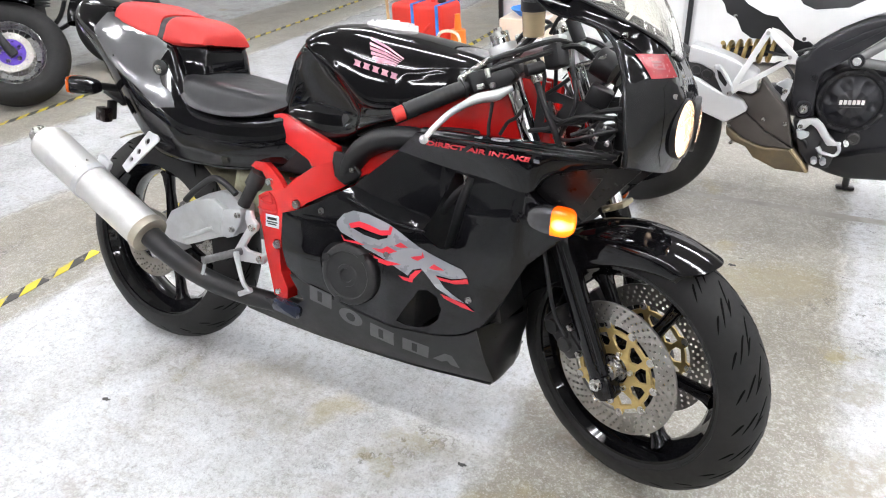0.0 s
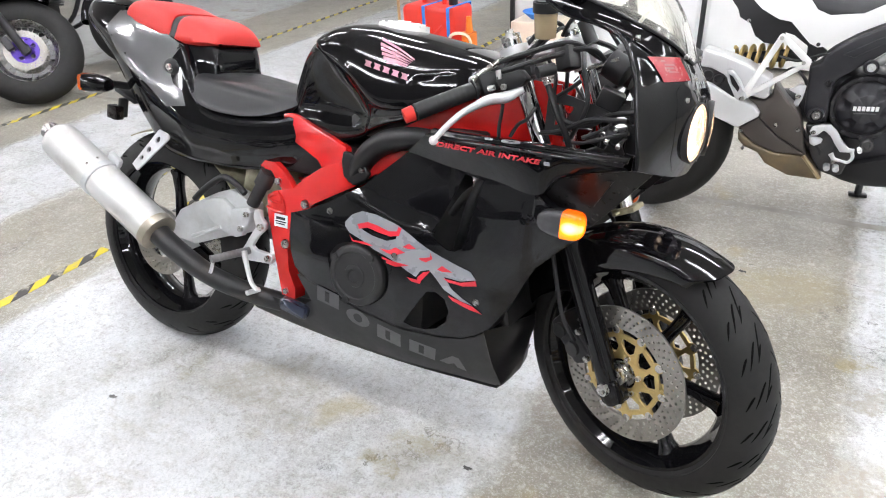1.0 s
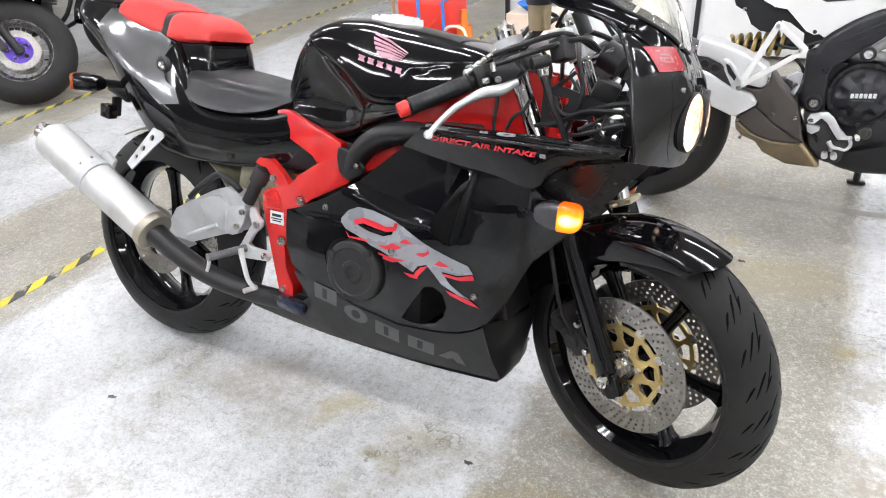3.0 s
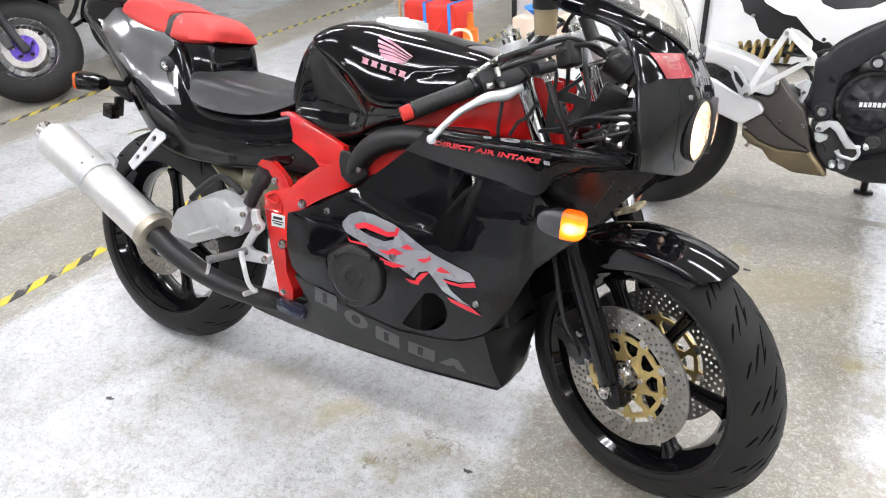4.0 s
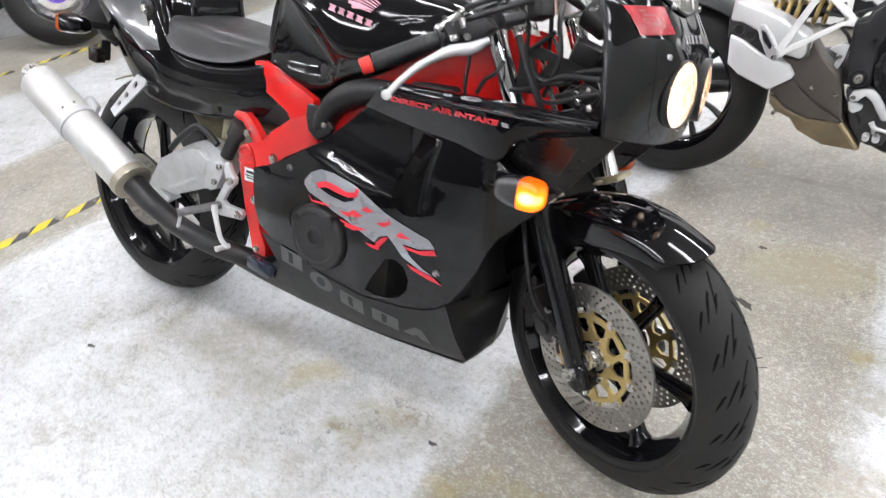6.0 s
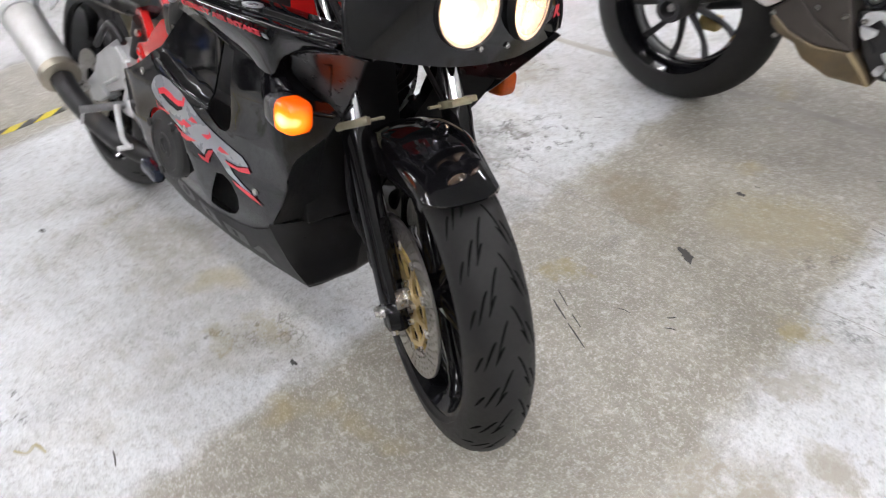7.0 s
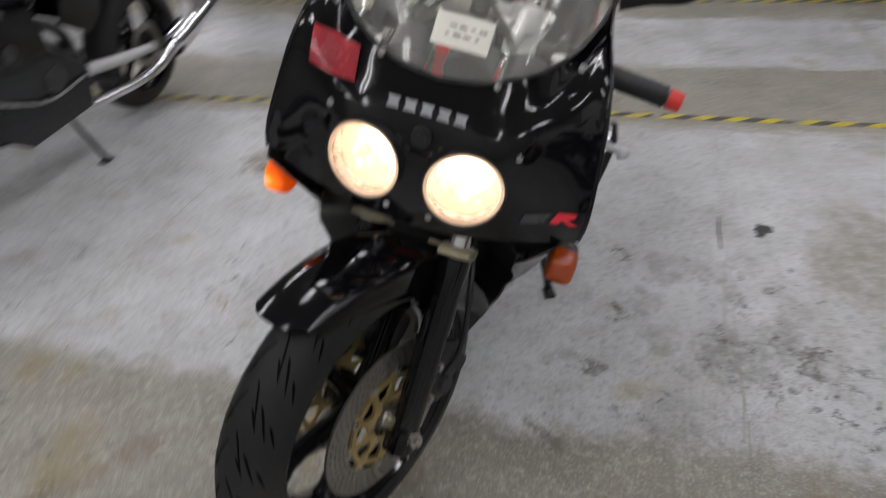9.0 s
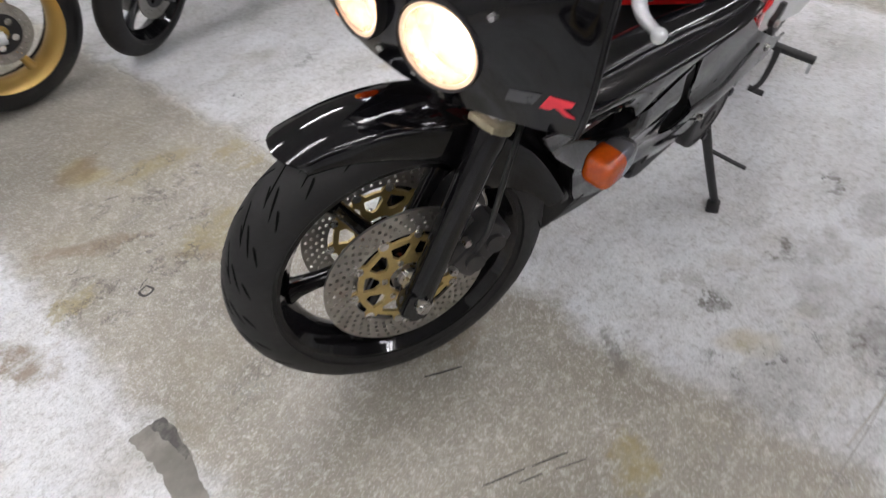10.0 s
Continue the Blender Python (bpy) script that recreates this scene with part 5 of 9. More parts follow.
def recess(x, z):
    """Depth of the flat panel sunk into the upper part of the side fairing."""
    edge = float(np.interp(x, [0.60, 0.677, 0.80, 0.892, 0.938], [0.640, 0.617, 0.581, 0.572, 0.545]))
    step = min(1, max(0, (z - edge) / 0.030)) * min(1, max(0.0, (0.98 - x) / 0.06))
    return 0.010 * step


def tuck(x):
    """The nose end of the side fairing turns in behind the fork."""
    return 0.65 * max(0.0, x - 1.10)


COWL = [(0.495, 0.545), (0.545, 0.562), (0.605, 0.590), (0.697, 0.644), (0.754, 0.692), (0.808, 0.737), (0.920, 0.722), (1.024, 0.709), (1.110, 0.697), (1.128, 0.676), (1.165, 0.662), (1.222, 0.668), (1.204, 0.640), (1.177, 0.602), (1.148, 0.573), (1.116, 0.540), (1.092, 0.498), (1.070, 0.452), (1.046, 0.410), (1.016, 0.368),
        (0.985, 0.345), (0.95, 0.330), (0.90, 0.321), (0.80, 0.319), (0.70, 0.336), (0.60, 0.363), (0.53, 0.387), (0.497, 0.405), (0.490, 0.45), (0.490, 0.50)]
WINDOW = [(0.949, 0.713), (0.995, 0.707), (0.978, 0.633), (0.957, 0.555), (0.943, 0.544), (0.923, 0.544), (0.881, 0.569), (0.914, 0.639)]
COVER_HOLE = [(0.700 + 0.084 * math.cos(a) + 0.015 * math.cos(a) * math.sin(a), 0.436 + 0.078 * math.sin(a)) for a in [2 * math.pi * k / 28 for k in range(28)]]
CRESCENT = [(0.812, 0.338), (0.835, 0.330), (0.866, 0.331), (0.894, 0.341), (0.918, 0.364), (0.926, 0.394), (0.918, 0.424), (0.898, 0.438), (0.876, 0.434), (0.858, 0.408), (0.838, 0.378)]
BELLY = [(0.53, 0.382), (0.60, 0.358), (0.70, 0.331), (0.80, 0.314), (0.90, 0.316), (0.95, 0.325), (0.984, 0.340), (1.004, 0.353), (1.003, 0.32), (1.0, 0.27), (0.994, 0.246), (0.978, 0.234), (0.95, 0.227), (0.80, 0.223), (0.63, 0.222), (0.50, 0.226),
         (0.40, 0.228), (0.29, 0.228), (0.275, 0.236), (0.30, 0.262), (0.40, 0.275), (0.50, 0.292), (0.535, 0.318), (0.502, 0.384)]
BELLY_R = BELLY[:7] + [(1.008, 0.356), (1.013, 0.32), (1.020, 0.272), (1.028, 0.235), (1.033, 0.210), (1.022, 0.201), (0.95, 0.200), (0.80, 0.193), (0.63, 0.186), (0.50, 0.184), (0.40, 0.184), (0.27, 0.183), (0.242, 0.190), (0.262, 0.232), (0.30, 0.262)] + BELLY[-4:]
PANEL2 = [(1.111, 0.695), (1.145, 0.734), (1.213, 0.757), (1.284, 0.771), (1.318, 0.768), (1.272, 0.713), (1.205, 0.638), (1.129, 0.596), (1.108, 0.628)]
INSET = [(1.128, 0.708), (1.161, 0.740), (1.251, 0.745), (1.214, 0.686), (1.146, 0.690)]
for s in (1, -1):
    ysd = yside if s > 0 else yleft

    def finish(bm):
        return bm if s > 0 else mirror_y(bm)
    bm = plate(B(), COWL, (WINDOW, COVER_HOLE, CRESCENT), 0.004, 0.014, lambda x, z: ysd(x, z) + recess(x, z) + tuck(x))
    cowl_bvh = BVHTree.FromBMesh(bm) if s > 0 else cowl_bvh
    cowl = part("side_cowl", finish(bm), GLOSS, BIKE, "glossy black side fairing", angle=65)
    if s > 0:
        right_cowl = cowl
    bm = plate(B(), BELLY_R if s > 0 else BELLY, (), 0.004, 0.03, ysd)
    belly_bvh = BVHTree.FromBMesh(bm) if s > 0 else belly_bvh
    belly = part("belly_cowl", finish(bm), MATTE, BIKE, "scuffed dull black belly fairing", angle=30)
    if s > 0:
        right_belly = belly
    # upper side fairing: a strip that tucks in from the lip down to the crease
    kw = 1.0 if s > 0 else 0.945
    bm = B()
    dense_loft(bm, [[(p[0], p[1] * kw, p[2]), (0.65 * p[0] + 0.35 * q[0], (0.65 * p[1] + 0.35 * q[1]) * kw - 0.002, 0.65 * p[2] + 0.35 * q[2]), (0.3 * p[0] + 0.7 * q[0], (0.3 * p[1] + 0.7 * q[1]) * kw - 0.001, 0.3 * p[2] + 0.7 * q[2]), (q[0], q[1] * kw, q[2])] for p, q in zip(LIP, CREASE)], 4, 3, closed=False)
    band_bvh = BVHTree.FromBMesh(bm) if s > 0 else band_bvh
    bmesh.ops.solidify(bm, geom=bm.faces[:], thickness=-0.003)
    band = part("upper_side_cowl", finish(bm), GLOSS, BIKE, "glossy black upper side fairing", angle=50)
    if s > 0:
        right_band = band
    # broad ledge inside the lip
    bm = B()
    rows = []
    for p, d in zip(LIP, (0.045, 0.065, 0.085, 0.092, 0.090, 0.085, 0.075)):
        x, y, z = p[0], p[1] * kw, p[2]
        rows.append([(x, y, z), (x, y + 0.004, z + 0.003), (x, y + 0.018, z + 0.004), (x, y + 0.45 * d, z + 0.003), (x, y + 0.55 * d, z + 0.010), (x, y + 0.9 * d, z + 0.012), (x, y + d, z + 0.006), (x, y + d, z - 0.03)])
    dense_loft(bm, rows, 4, 3, closed=False)
    bmesh.ops.solidify(bm, geom=bm.faces[:], thickness=0.003)
    lg = part("cowl_ledge", finish(bm), GLOSS, BIKE, "glossy black inner ledge of the fairing", angle=50)
    # two flat silver rings laid on the ledge
    if s > 0:
        for rx, c in ((0.016, (1.038, -0.243)), (0.007, (0.993, -0.250))):
            bm = B()
            rings = [[bm.verts.new((c[0] + 1.2 * r * math.cos(2 * math.pi * k / 28), c[1] + r * math.sin(2 * math.pi * k / 28), z)) for k in range(28)] for r, z in ((rx * 0.62, 0.7885), (rx * 0.64, 0.7915), (rx, 0.7915), (rx, 0.7885))]
            skin(bm, rings, True)
            bmesh.ops.recalc_face_normals(bm, faces=bm.faces)
            part("ledge_mark", bm, SILVERPRINT, lg, "flat silver ring")
    bm = plate(B(), PANEL2, (), 0.004, 0.02, lambda x, z: -(0.185 + 0.62 * (z - 0.64)) * kw + 0.30 * max(0, x - 1.22))
    pn = part("indicator_panel", finish(bm), INSETBLACK, BIKE, angle=50)
    bm = plate(B(), INSET, (), 0.003, 0.0, lambda x, z: -(0.185 + 0.62 * (z - 0.64)) * kw + 0.30 * max(0, x - 1.22) - 0.0035)
    part("inset_panel", finish(bm), INSETBLACK, pn)
    # returns that close the panel to the strip above and the fairing below it
    py = lambda x, z: -(0.185 + 0.62 * (z - 0.64)) * kw + 0.30 * max(0, x - 1.22)
    for edge in ([(1.108, -0.258 * kw, 0.690)] + [(p[0], p[1] * kw, p[2]) for p in CREASE[3:]], [(x, ysd(x, z) + tuck(x), z) for x, z in ((1.108, 0.697), (1.128, 0.676), (1.145, 0.669), (1.165, 0.662), (1.195, 0.665), (1.222, 0.668))]):
        bm = B()
        dense_loft(bm, [[p, (p[0] + 0.002, 0.5 * (p[1] + py(p[0], p[2])), p[2]), (p[0] + 0.004, py(p[0], p[2]) + 0.002, p[2])] for p in edge], 3, 2, closed=False)
        bmesh.ops.solidify(bm, geom=bm.faces[:], thickness=0.002)
        part("panel_return", finish(bm), GLOSS, pn)
    # inner faces that close the fairing towards the wheel
    bm = B()
    rows = []
    for x, z, xi, yi in ((1.220, 0.666, 1.13, -0.11), (1.203, 0.640, 1.12, -0.11), (1.176, 0.602, 1.10, -0.11), (1.147, 0.573, 1.08, -0.11), (1.115, 0.540, 1.06, -0.11), (1.091, 0.498, 1.05, -0.11), (1.069, 0.452, 1.04, -0.11), (1.045, 0.410, 1.03, -0.10), (1.014, 0.364, 1.02, -0.10)):
        y = ysd(x, z) + tuck(x) + 0.003
        rows.append([(x, y, z), (x * 0.6 + xi * 0.4, y * 0.6 + yi * 0.4, z), (xi, yi, z)])
    dense_loft(bm, rows, 3, 3, closed=False)
    part("inner_cowl", finish(bm), SATIN, BIKE)
    # spade-shaped front of the belly, from the side edge to the middle
    bm = B()
    rows = []
    for x, z, xc in ((1.006, 0.362, 1.052), (1.009, 0.345, 1.054), (1.013, 0.32, 1.052), (1.020, 0.272, 1.042), (1.028, 0.235, 1.036), (1.033, 0.209, 1.032), (1.022, 0.197, 1.024)):
        x -= 0.0 if s > 0 else 0.018
        y = ysd(x, z) - 0.0015
        rows.append([(x, y, z), (x + 0.004, y + 0.006, z), (0.55 * x + 0.45 * xc + 0.004, y * 0.6, z - 0.004), (0.15 * x + 0.85 * xc, y * 0.2, z - 0.008), (xc, 0.002, z - 0.009)])
    dense_loft(bm, rows, 4, 3, closed=False)
    bmesh.ops.solidify(bm, geom=bm.faces[:], thickness=0.003)
    part("belly_front", finish(bm), LAMPPLATE, BIKE, "dark front of the belly fairing", angle=60)
    # recessed panel above the cover, with its raised edge
    bm = B()
    tube(bm, [(x, ysd(x, z) + 0.001, z + 0.003) for x, z in ((0.690, 0.613), (0.715, 0.606), (0.74, 0.5985), (0.80, 0.581), (0.85, 0.576), (0.892, 0.572))], 0.0034, seg=10)
    part("cowl_rib", finish(bm), GLOSS, cowl)
    for x, z in ((0.617, 0.573), (0.801, 0.506), (0.990, 0.432)):
        bm = B()
        y = ysd(x, z)
        cyl(bm, (x, y - 0.003, z), (x, y + 0.004, z), 0.0075, seg=16)
        cyl(bm, (x, y - 0.0045, z), (x, y, z), 0.004, seg=6)
        part("fairing_screw", finish(bm), STEEL, cowl, "bright fairing screw")
    # engine cover seen through the round opening
    bm = B()
    yc = -0.258 if s > 0 else -0.225
    lathe(bm, [(0.074, 0.03), (0.074, 0.002), (0.071, -0.003), (0.066, -0.005), (0.058, -0.006), (0.055, -0.003), (0.040, -0.003), (0.028, -0.004), (0.026, -0.007), (0.017, -0.008), (0.015, -0.004), (0.007, -0.004), (0.0001, -0.005)], (0.696, yc, 0.434), 56)
    part("engine_cover", finish(bm), MATTE, BIKE, "dull black round engine cover")
    for a in (0.9, 2.6, 4.4):
        bm = B()
        cyl(bm, (0.696 + 0.066 * math.cos(a), yc - 0.010, 0.434 + 0.066 * math.sin(a)), (0.696 + 0.066 * math.cos(a), yc + 0.01, 0.434 + 0.066 * math.sin(a)), 0.009, seg=14)
        part("cover_boss", finish(bm), MATTE, BIKE)

# belly pan
rows = []
for x, d in ((0.25, 0.020), (0.40, 0.035), (0.60, 0.048), (0.80, 0.052), (0.95, 0.048), (1.020, 0.034)):
    w = -yside(x, 0.190)
    wl = -yleft(x, 0.227)
    rows.append([(x, -w + (w + wl) * k / 10, 0.188 + 0.0039 * k - 0.5 * d * (1 - (1 - k / 5) ** 2)) for k in range(11)])
bm = B()
dense_loft(bm, rows, 4, 2, closed=False)
part("belly_pan", bm, MATTE, BIKE, "scuffed dull black belly pan")

# printed marks on the right side as plain shapes
SILVERFADE = mat("silver_fade_print", (0.29, 0.305, 0.33), 0.28, 0.15, 0.45, 7)
decal("side_graphic", [(0.665, 0.558), (0.683, 0.579), (0.710, 0.591), (0.748, 0.590), (0.786, 0.582), (0.806, 0.577), (0.835, 0.563), (0.881, 0.538), (0.914, 0.525), (0.952, 0.512), (0.978, 0.504), (0.990, 0.486), (0.954, 0.476), (0.918, 0.479), (0.936, 0.453), (0.961, 0.434), (0.984, 0.422), (0.955, 0.428), (0.917, 0.449), (0.896, 0.475), (0.883, 0.489), (0.863, 0.482), (0.852, 0.466), (0.828, 0.478), (0.804, 0.491), (0.774, 0.502), (0.746, 0.509), (0.712, 0.525), (0.678, 0.535), (0.665, 0.549)],
      SILVERFADE, right_cowl, cowl_bvh, 0.0016, holes=[[(0.706, 0.553), (0.727, 0.561), (0.755, 0.558), (0.781, 0.553), (0.805, 0.554), (0.803, 0.546), (0.780, 0.537), (0.743, 0.541), (0.720, 0.548)]], label="silver sweeping model graphic")
for P in ([(0.700, 0.560), (0.727, 0.570), (0.754, 0.567), (0.785, 0.560), (0.805, 0.564), (0.807, 0.574), (0.815, 0.572), (0.811, 0.555), (0.789, 0.549), (0.758, 0.552), (0.728, 0.557), (0.706, 0.550)],
          [(0.678, 0.531), (0.689, 0.520), (0.720, 0.522), (0.743, 0.518), (0.712, 0.510), (0.689, 0.510)],
          [(0.762, 0.515), (0.789, 0.517), (0.803, 0.527), (0.827, 0.519), (0.803, 0.508), (0.781, 0.509)],
          [(0.743, 0.502), (0.789, 0.494), (0.837, 0.490), (0.804, 0.481), (0.766, 0.486)],
          [(0.820, 0.531), (0.836, 0.542), (0.853, 0.533), (0.836, 0.529)],
          [(0.859, 0.512), (0.886, 0.520), (0.887, 0.530), (0.892, 0.517), (0.876, 0.506), (0.865, 0.508)],
          [(0.902, 0.494), (0.914, 0.505), (0.938, 0.494), (0.915, 0.491)],
          [(0.916, 0.476), (0.954, 0.473), (0.989, 0.484), (0.992, 0.472), (0.961, 0.465), (0.929, 0.468)],
          [(0.831, 0.462), (0.855, 0.460), (0.857, 0.467), (0.870, 0.481), (0.887, 0.487), (0.877, 0.474), (0.865, 0.459), (0.863, 0.451), (0.842, 0.453)],
          [(0.927, 0.436), (0.955, 0.428), (0.984, 0.420), (1.004, 0.405), (0.974, 0.411), (0.936, 0.425)]):
    decal("red_flash", P, REDPRINT, right_cowl, cowl_bvh, 0.0024)
# row of worn grey marks low on the side
class SideSkin:
    def ray_cast(self, o, d):
        return (Vector((o.x, yside(o.x, o.z), o.z)),)


for k, (cx, cz, h) in enumerate(((0.598, 0.346, 0.046), (0.680, 0.310, 0.046), (0.764, 0.283, 0.044), (0.850, 0.266, 0.040), (0.925, 0.253, 0.032))):
    w = 0.064

    def at(u, v):
        return (cx + w * u + 0.25 * h * v, cz + h * v - 0.2 * w * u)
    H = ()
    if k == 1:
        P = [at(0.52 * math.cos(a), 0.5 * math.sin(a)) for a in [2 * math.pi * j / 22 for j in range(22)]]
        H = ([at(0.2 * math.cos(a), 0.28 * math.sin(a)) for a in [2 * math.pi * j / 14 for j in range(14)]],)
    elif k == 4:
        P = [at(-0.5, -0.5), at(-0.05, 0.5), at(0.2, 0.5), at(0.55, -0.5), at(0.2, -0.5), at(0.05, -0.2), at(-0.15, -0.5)]
    else:
        P = [at(-0.5, -0.5), at(-0.5, 0.5), at(0.5, 0.5), at(0.5, -0.5)]
        H = ([at(-0.14, -0.34), at(-0.14, 0.34), at(0.06, 0.34), at(0.06, -0.34)],)
    decal("belly_mark", P, GREYPRINT, right_belly, SideSkin(), 0.0022, holes=H, grid=0.015)
P0, P1 = Vector((0.899, -0.292, 0.769)), Vector((1.118, -0.274, 0.762))
ex = (P1 - P0).normalized()
ez = ex.cross(Vector((0, -0.55, 0.835))).normalized()
if ez.y > 0:
    ez = -ez
ey = ez.cross(ex)
lettering("side_lettering", "DIRECT AIR INTAKE", 0.020, REDPRINT, right_band, Matrix.Translation(P0 + ez * 0.003) @ Matrix((ex, ey, ez)).transposed().to_4x4(), 0.0008, 0.25, (P1 - P0).length, 0.0115)
bm = B()
box(bm, (0, 0, 0), (0.011, 0.0085, 0.0012))
part("side_dash", bm, SILVERFADE, right_band, "small grey printed dash", Matrix.Translation(P1 + ex * 0.0115 + ez * 0.0034 + ey * 0.005) @ Matrix((ex, ey, ez)).transposed().to_4x4())
# ---- nose cowl
CEN = [(1.340, 0, 0.745), (1.350, 0, 0.79), (1.350, 0, 0.835), (1.344, 0, 0.885), (1.333, 0, 0.93), (1.312, 0, 0.966)]
RIM = [(1.292, 0.246, 0.772), (1.290, 0.249, 0.80), (1.281, 0.246, 0.84), (1.270, 0.238, 0.895), (1.256, 0.230, 0.945), (1.226, 0.217, 0.996), (1.180, 0.204, 1.020), (1.112, 0.196, 1.034), (1.075, 0.193, 1.052), (1.02, 0.19, 1.09)]
BOT = [(1.340, 0, 0.745), (1.336, 0.07, 0.747), (1.325, 0.13, 0.753), (1.309, 0.195, 0.763), (1.292, 0.246, 0.772)]
TOP = [(1.312, 0, 0.966), (1.309, 0.06, 0.975), (1.292, 0.115, 0.996), (1.254, 0.155, 1.018), (1.207, 0.175, 1.038), (1.160, 0.186, 1.057), (1.10, 0.191, 1.078), (1.02, 0.19, 1.09)]
NU, NV = 28, 24
NOSE_BULGE = 0.004


def along(P, n):
    L = resample(P, 8)
    acc = [0.0]
    for a, b in zip(L, L[1:]):
        acc.append(acc[-1] + (b - a).length)
    t = np.linspace(0, acc[-1], n + 1)
    return [Vector([float(np.interp(q, acc, [p[i] for p in L])) for i in range(3)]) for q in t]


C_, R_, B_, T_ = along(CEN, NV), along(RIM, NV), along(BOT, NU), along(TOP, NU)
bm = B()
gridv = []
for j in range(NV + 1):
    v = j / NV
    row = []
    for i in range(NU + 1):
        u = i / NU
        p = (1 - u) * C_[j] + u * R_[j] + (1 - v) * B_[i] + v * T_[i] - ((1 - u) * (1 - v) * C_[0] + u * (1 - v) * R_[0] + (1 - u) * v * C_[-1] + u * v * R_[-1])
        bulge = NOSE_BULGE * math.sin(math.pi * u) ** 1.2 * math.sin(math.pi * v)
        row.append(p + Vector((bulge * (1 - 0.4 * u), bulge * 0.8 * u, 0)))
    gridv.append(row)
full = [[bm.verts.new((p.x, -p.y, p.z)) for p in row[::-1]] + [bm.verts.new(p) for p in row[1:]] for row in gridv]
skin(bm, full, False)
bmesh.ops.recalc_face_normals(bm, faces=bm.faces)
for k in range(10):
    bmesh.ops.smooth_vert(bm, verts=[v for v in bm.verts if not v.is_boundary], factor=0.5, use_axis_x=True, use_axis_y=True, use_axis_z=True)
bm.normal_update()
if sum(f.normal.x for f in bm.faces) < 0:
    bmesh.ops.reverse_faces(bm, faces=bm.faces)
nose_bvh = BVHTree.FromBMesh(bm)
COWL_LIP = [(p.x - 0.002, p.y, p.z) for p in R_]
# openings for the headlamps
HLY, HLZ, HLR = 0.0715, 0.837, 0.0580
cut = [f for f in bm.faces if any(math.hypot(abs(v.co.y) - HLY, v.co.z - HLZ) < HLR - 0.001 for v in f.verts)]
bmesh.ops.delete(bm, geom=cut, context="FACES")
bmesh.ops.solidify(bm, geom=bm.faces[:], thickness=0.004)
nose = part("nose_cowl", bm, GLOSS, BIKE, "glossy black nose fairing", angle=50)


def front_x(y, z):
    h = nose_bvh.ray_cast(Vector((3, y, z)), Vector((-1, 0, 0)))
    return h[0].x if h[0] is not None else 1.33


for s in (-1, 1):
    bm = B()
    tube(bm, [(x, s * y, z) for x, y, z in COWL_LIP], 0.0042, seg=10, n=1)
    part("cowl_lip", bm, GLOSS, nose, "rolled black edge of the nose fairing")
# plate round the headlamps
outline = [(-0.160, 0.915), (-0.145, 0.928), (-0.118, 0.922), (-0.085, 0.908), (-0.05, 0.902), (-0.028, 0.880), (-0.014, 0.868), (0.014, 0.868), (0.028, 0.880), (0.05, 0.902), (0.085, 0.908), (0.118, 0.922), (0.145, 0.928), (0.160, 0.915), (0.155, 0.85), (0.145, 0.79), (0.12, 0.762), (0.06, 0.754), (0, 0.756), (-0.06, 0.754), (-0.12, 0.762), (-0.145, 0.79), (-0.155, 0.85)]
decal("headlamp_plate", outline, GLOSS, nose, nose_bvh, 0.0008, axis="x", holes=[circle((s * HLY, HLZ), HLR - 0.002, 28) for s in (-1, 1)], grid=0.02)
for y, z in ((-0.134, 0.900), (0.134, 0.900), (-0.032, 0.774), (0.032, 0.774), (-0.080, 0.978), (0.080, 0.978), (-0.176, 1.004), (0.176, 1.004)):
    x = front_x(y, z - (0.01 if z > 0.97 else 0))
    bm = B()
    cyl(bm, (x - 0.004, y, z), (x + 0.0045, y, z), 0.0047, seg=16)
    part("nose_screw", bm, STEEL, nose, "bright round-head screw")
# lamp emblem and maker's mark on the nose as plain shapes
for k in range(5):
    y0 = 0.055 - 0.0235 * k
    decal("maker_mark", [(y0, 0.9335), (y0 - 0.018, 0.9335), (y0 - 0.015, 0.927), (y0 - 0.018, 0.920), (y0, 0.920), (y0 - 0.003, 0.927)], SILVERPRINT, nose, nose_bvh, 0.001, axis="x", grid=0.02)
bm = B()
cyl(bm, (front_x(0, 0.892) - 0.004, 0, 0.892), (front_x(0, 0.892) + 0.006, 0, 0.892), 0.014, seg=24)
cyl(bm, (front_x(0, 0.892), 0, 0.892), (front_x(0, 0.892) + 0.009, 0, 0.892), 0.007, seg=16)
part("nose_boss", bm, SATIN, nose)
decal("red_sticker", [(-0.196, 0.972), (-0.112, 0.976), (-0.106, 0.936), (-0.186, 0.930)], STICKER, nose, nose_bvh, 0.003, axis="x", label="red inspection sticker with faded print", grid=0.02)
for k in range(4):
    z0 = 0.968 - 0.006 * k
    decal("sticker_print", [(-0.168, z0), (-0.145 + 0.006 * (k % 2), z0 + 0.001), (-0.145 + 0.006 * (k % 2), z0 - 0.002), (-0.168, z0 - 0.003)], mat("sticker_ink", (0.30, 0.02, 0.03), 0.5), nose, nose_bvh, 0.0036, axis="x", grid=0.02)
decal("side_mark", [(0.198, 0.798), (0.206, 0.818), (0.234, 0.817), (0.232, 0.809), (0.223, 0.806), (0.241, 0.797), (0.228, 0.796), (0.215, 0.804), (0.210, 0.798)], REDPRINT, nose, nose_bvh, 0.0012, axis="x", grid=0.02)
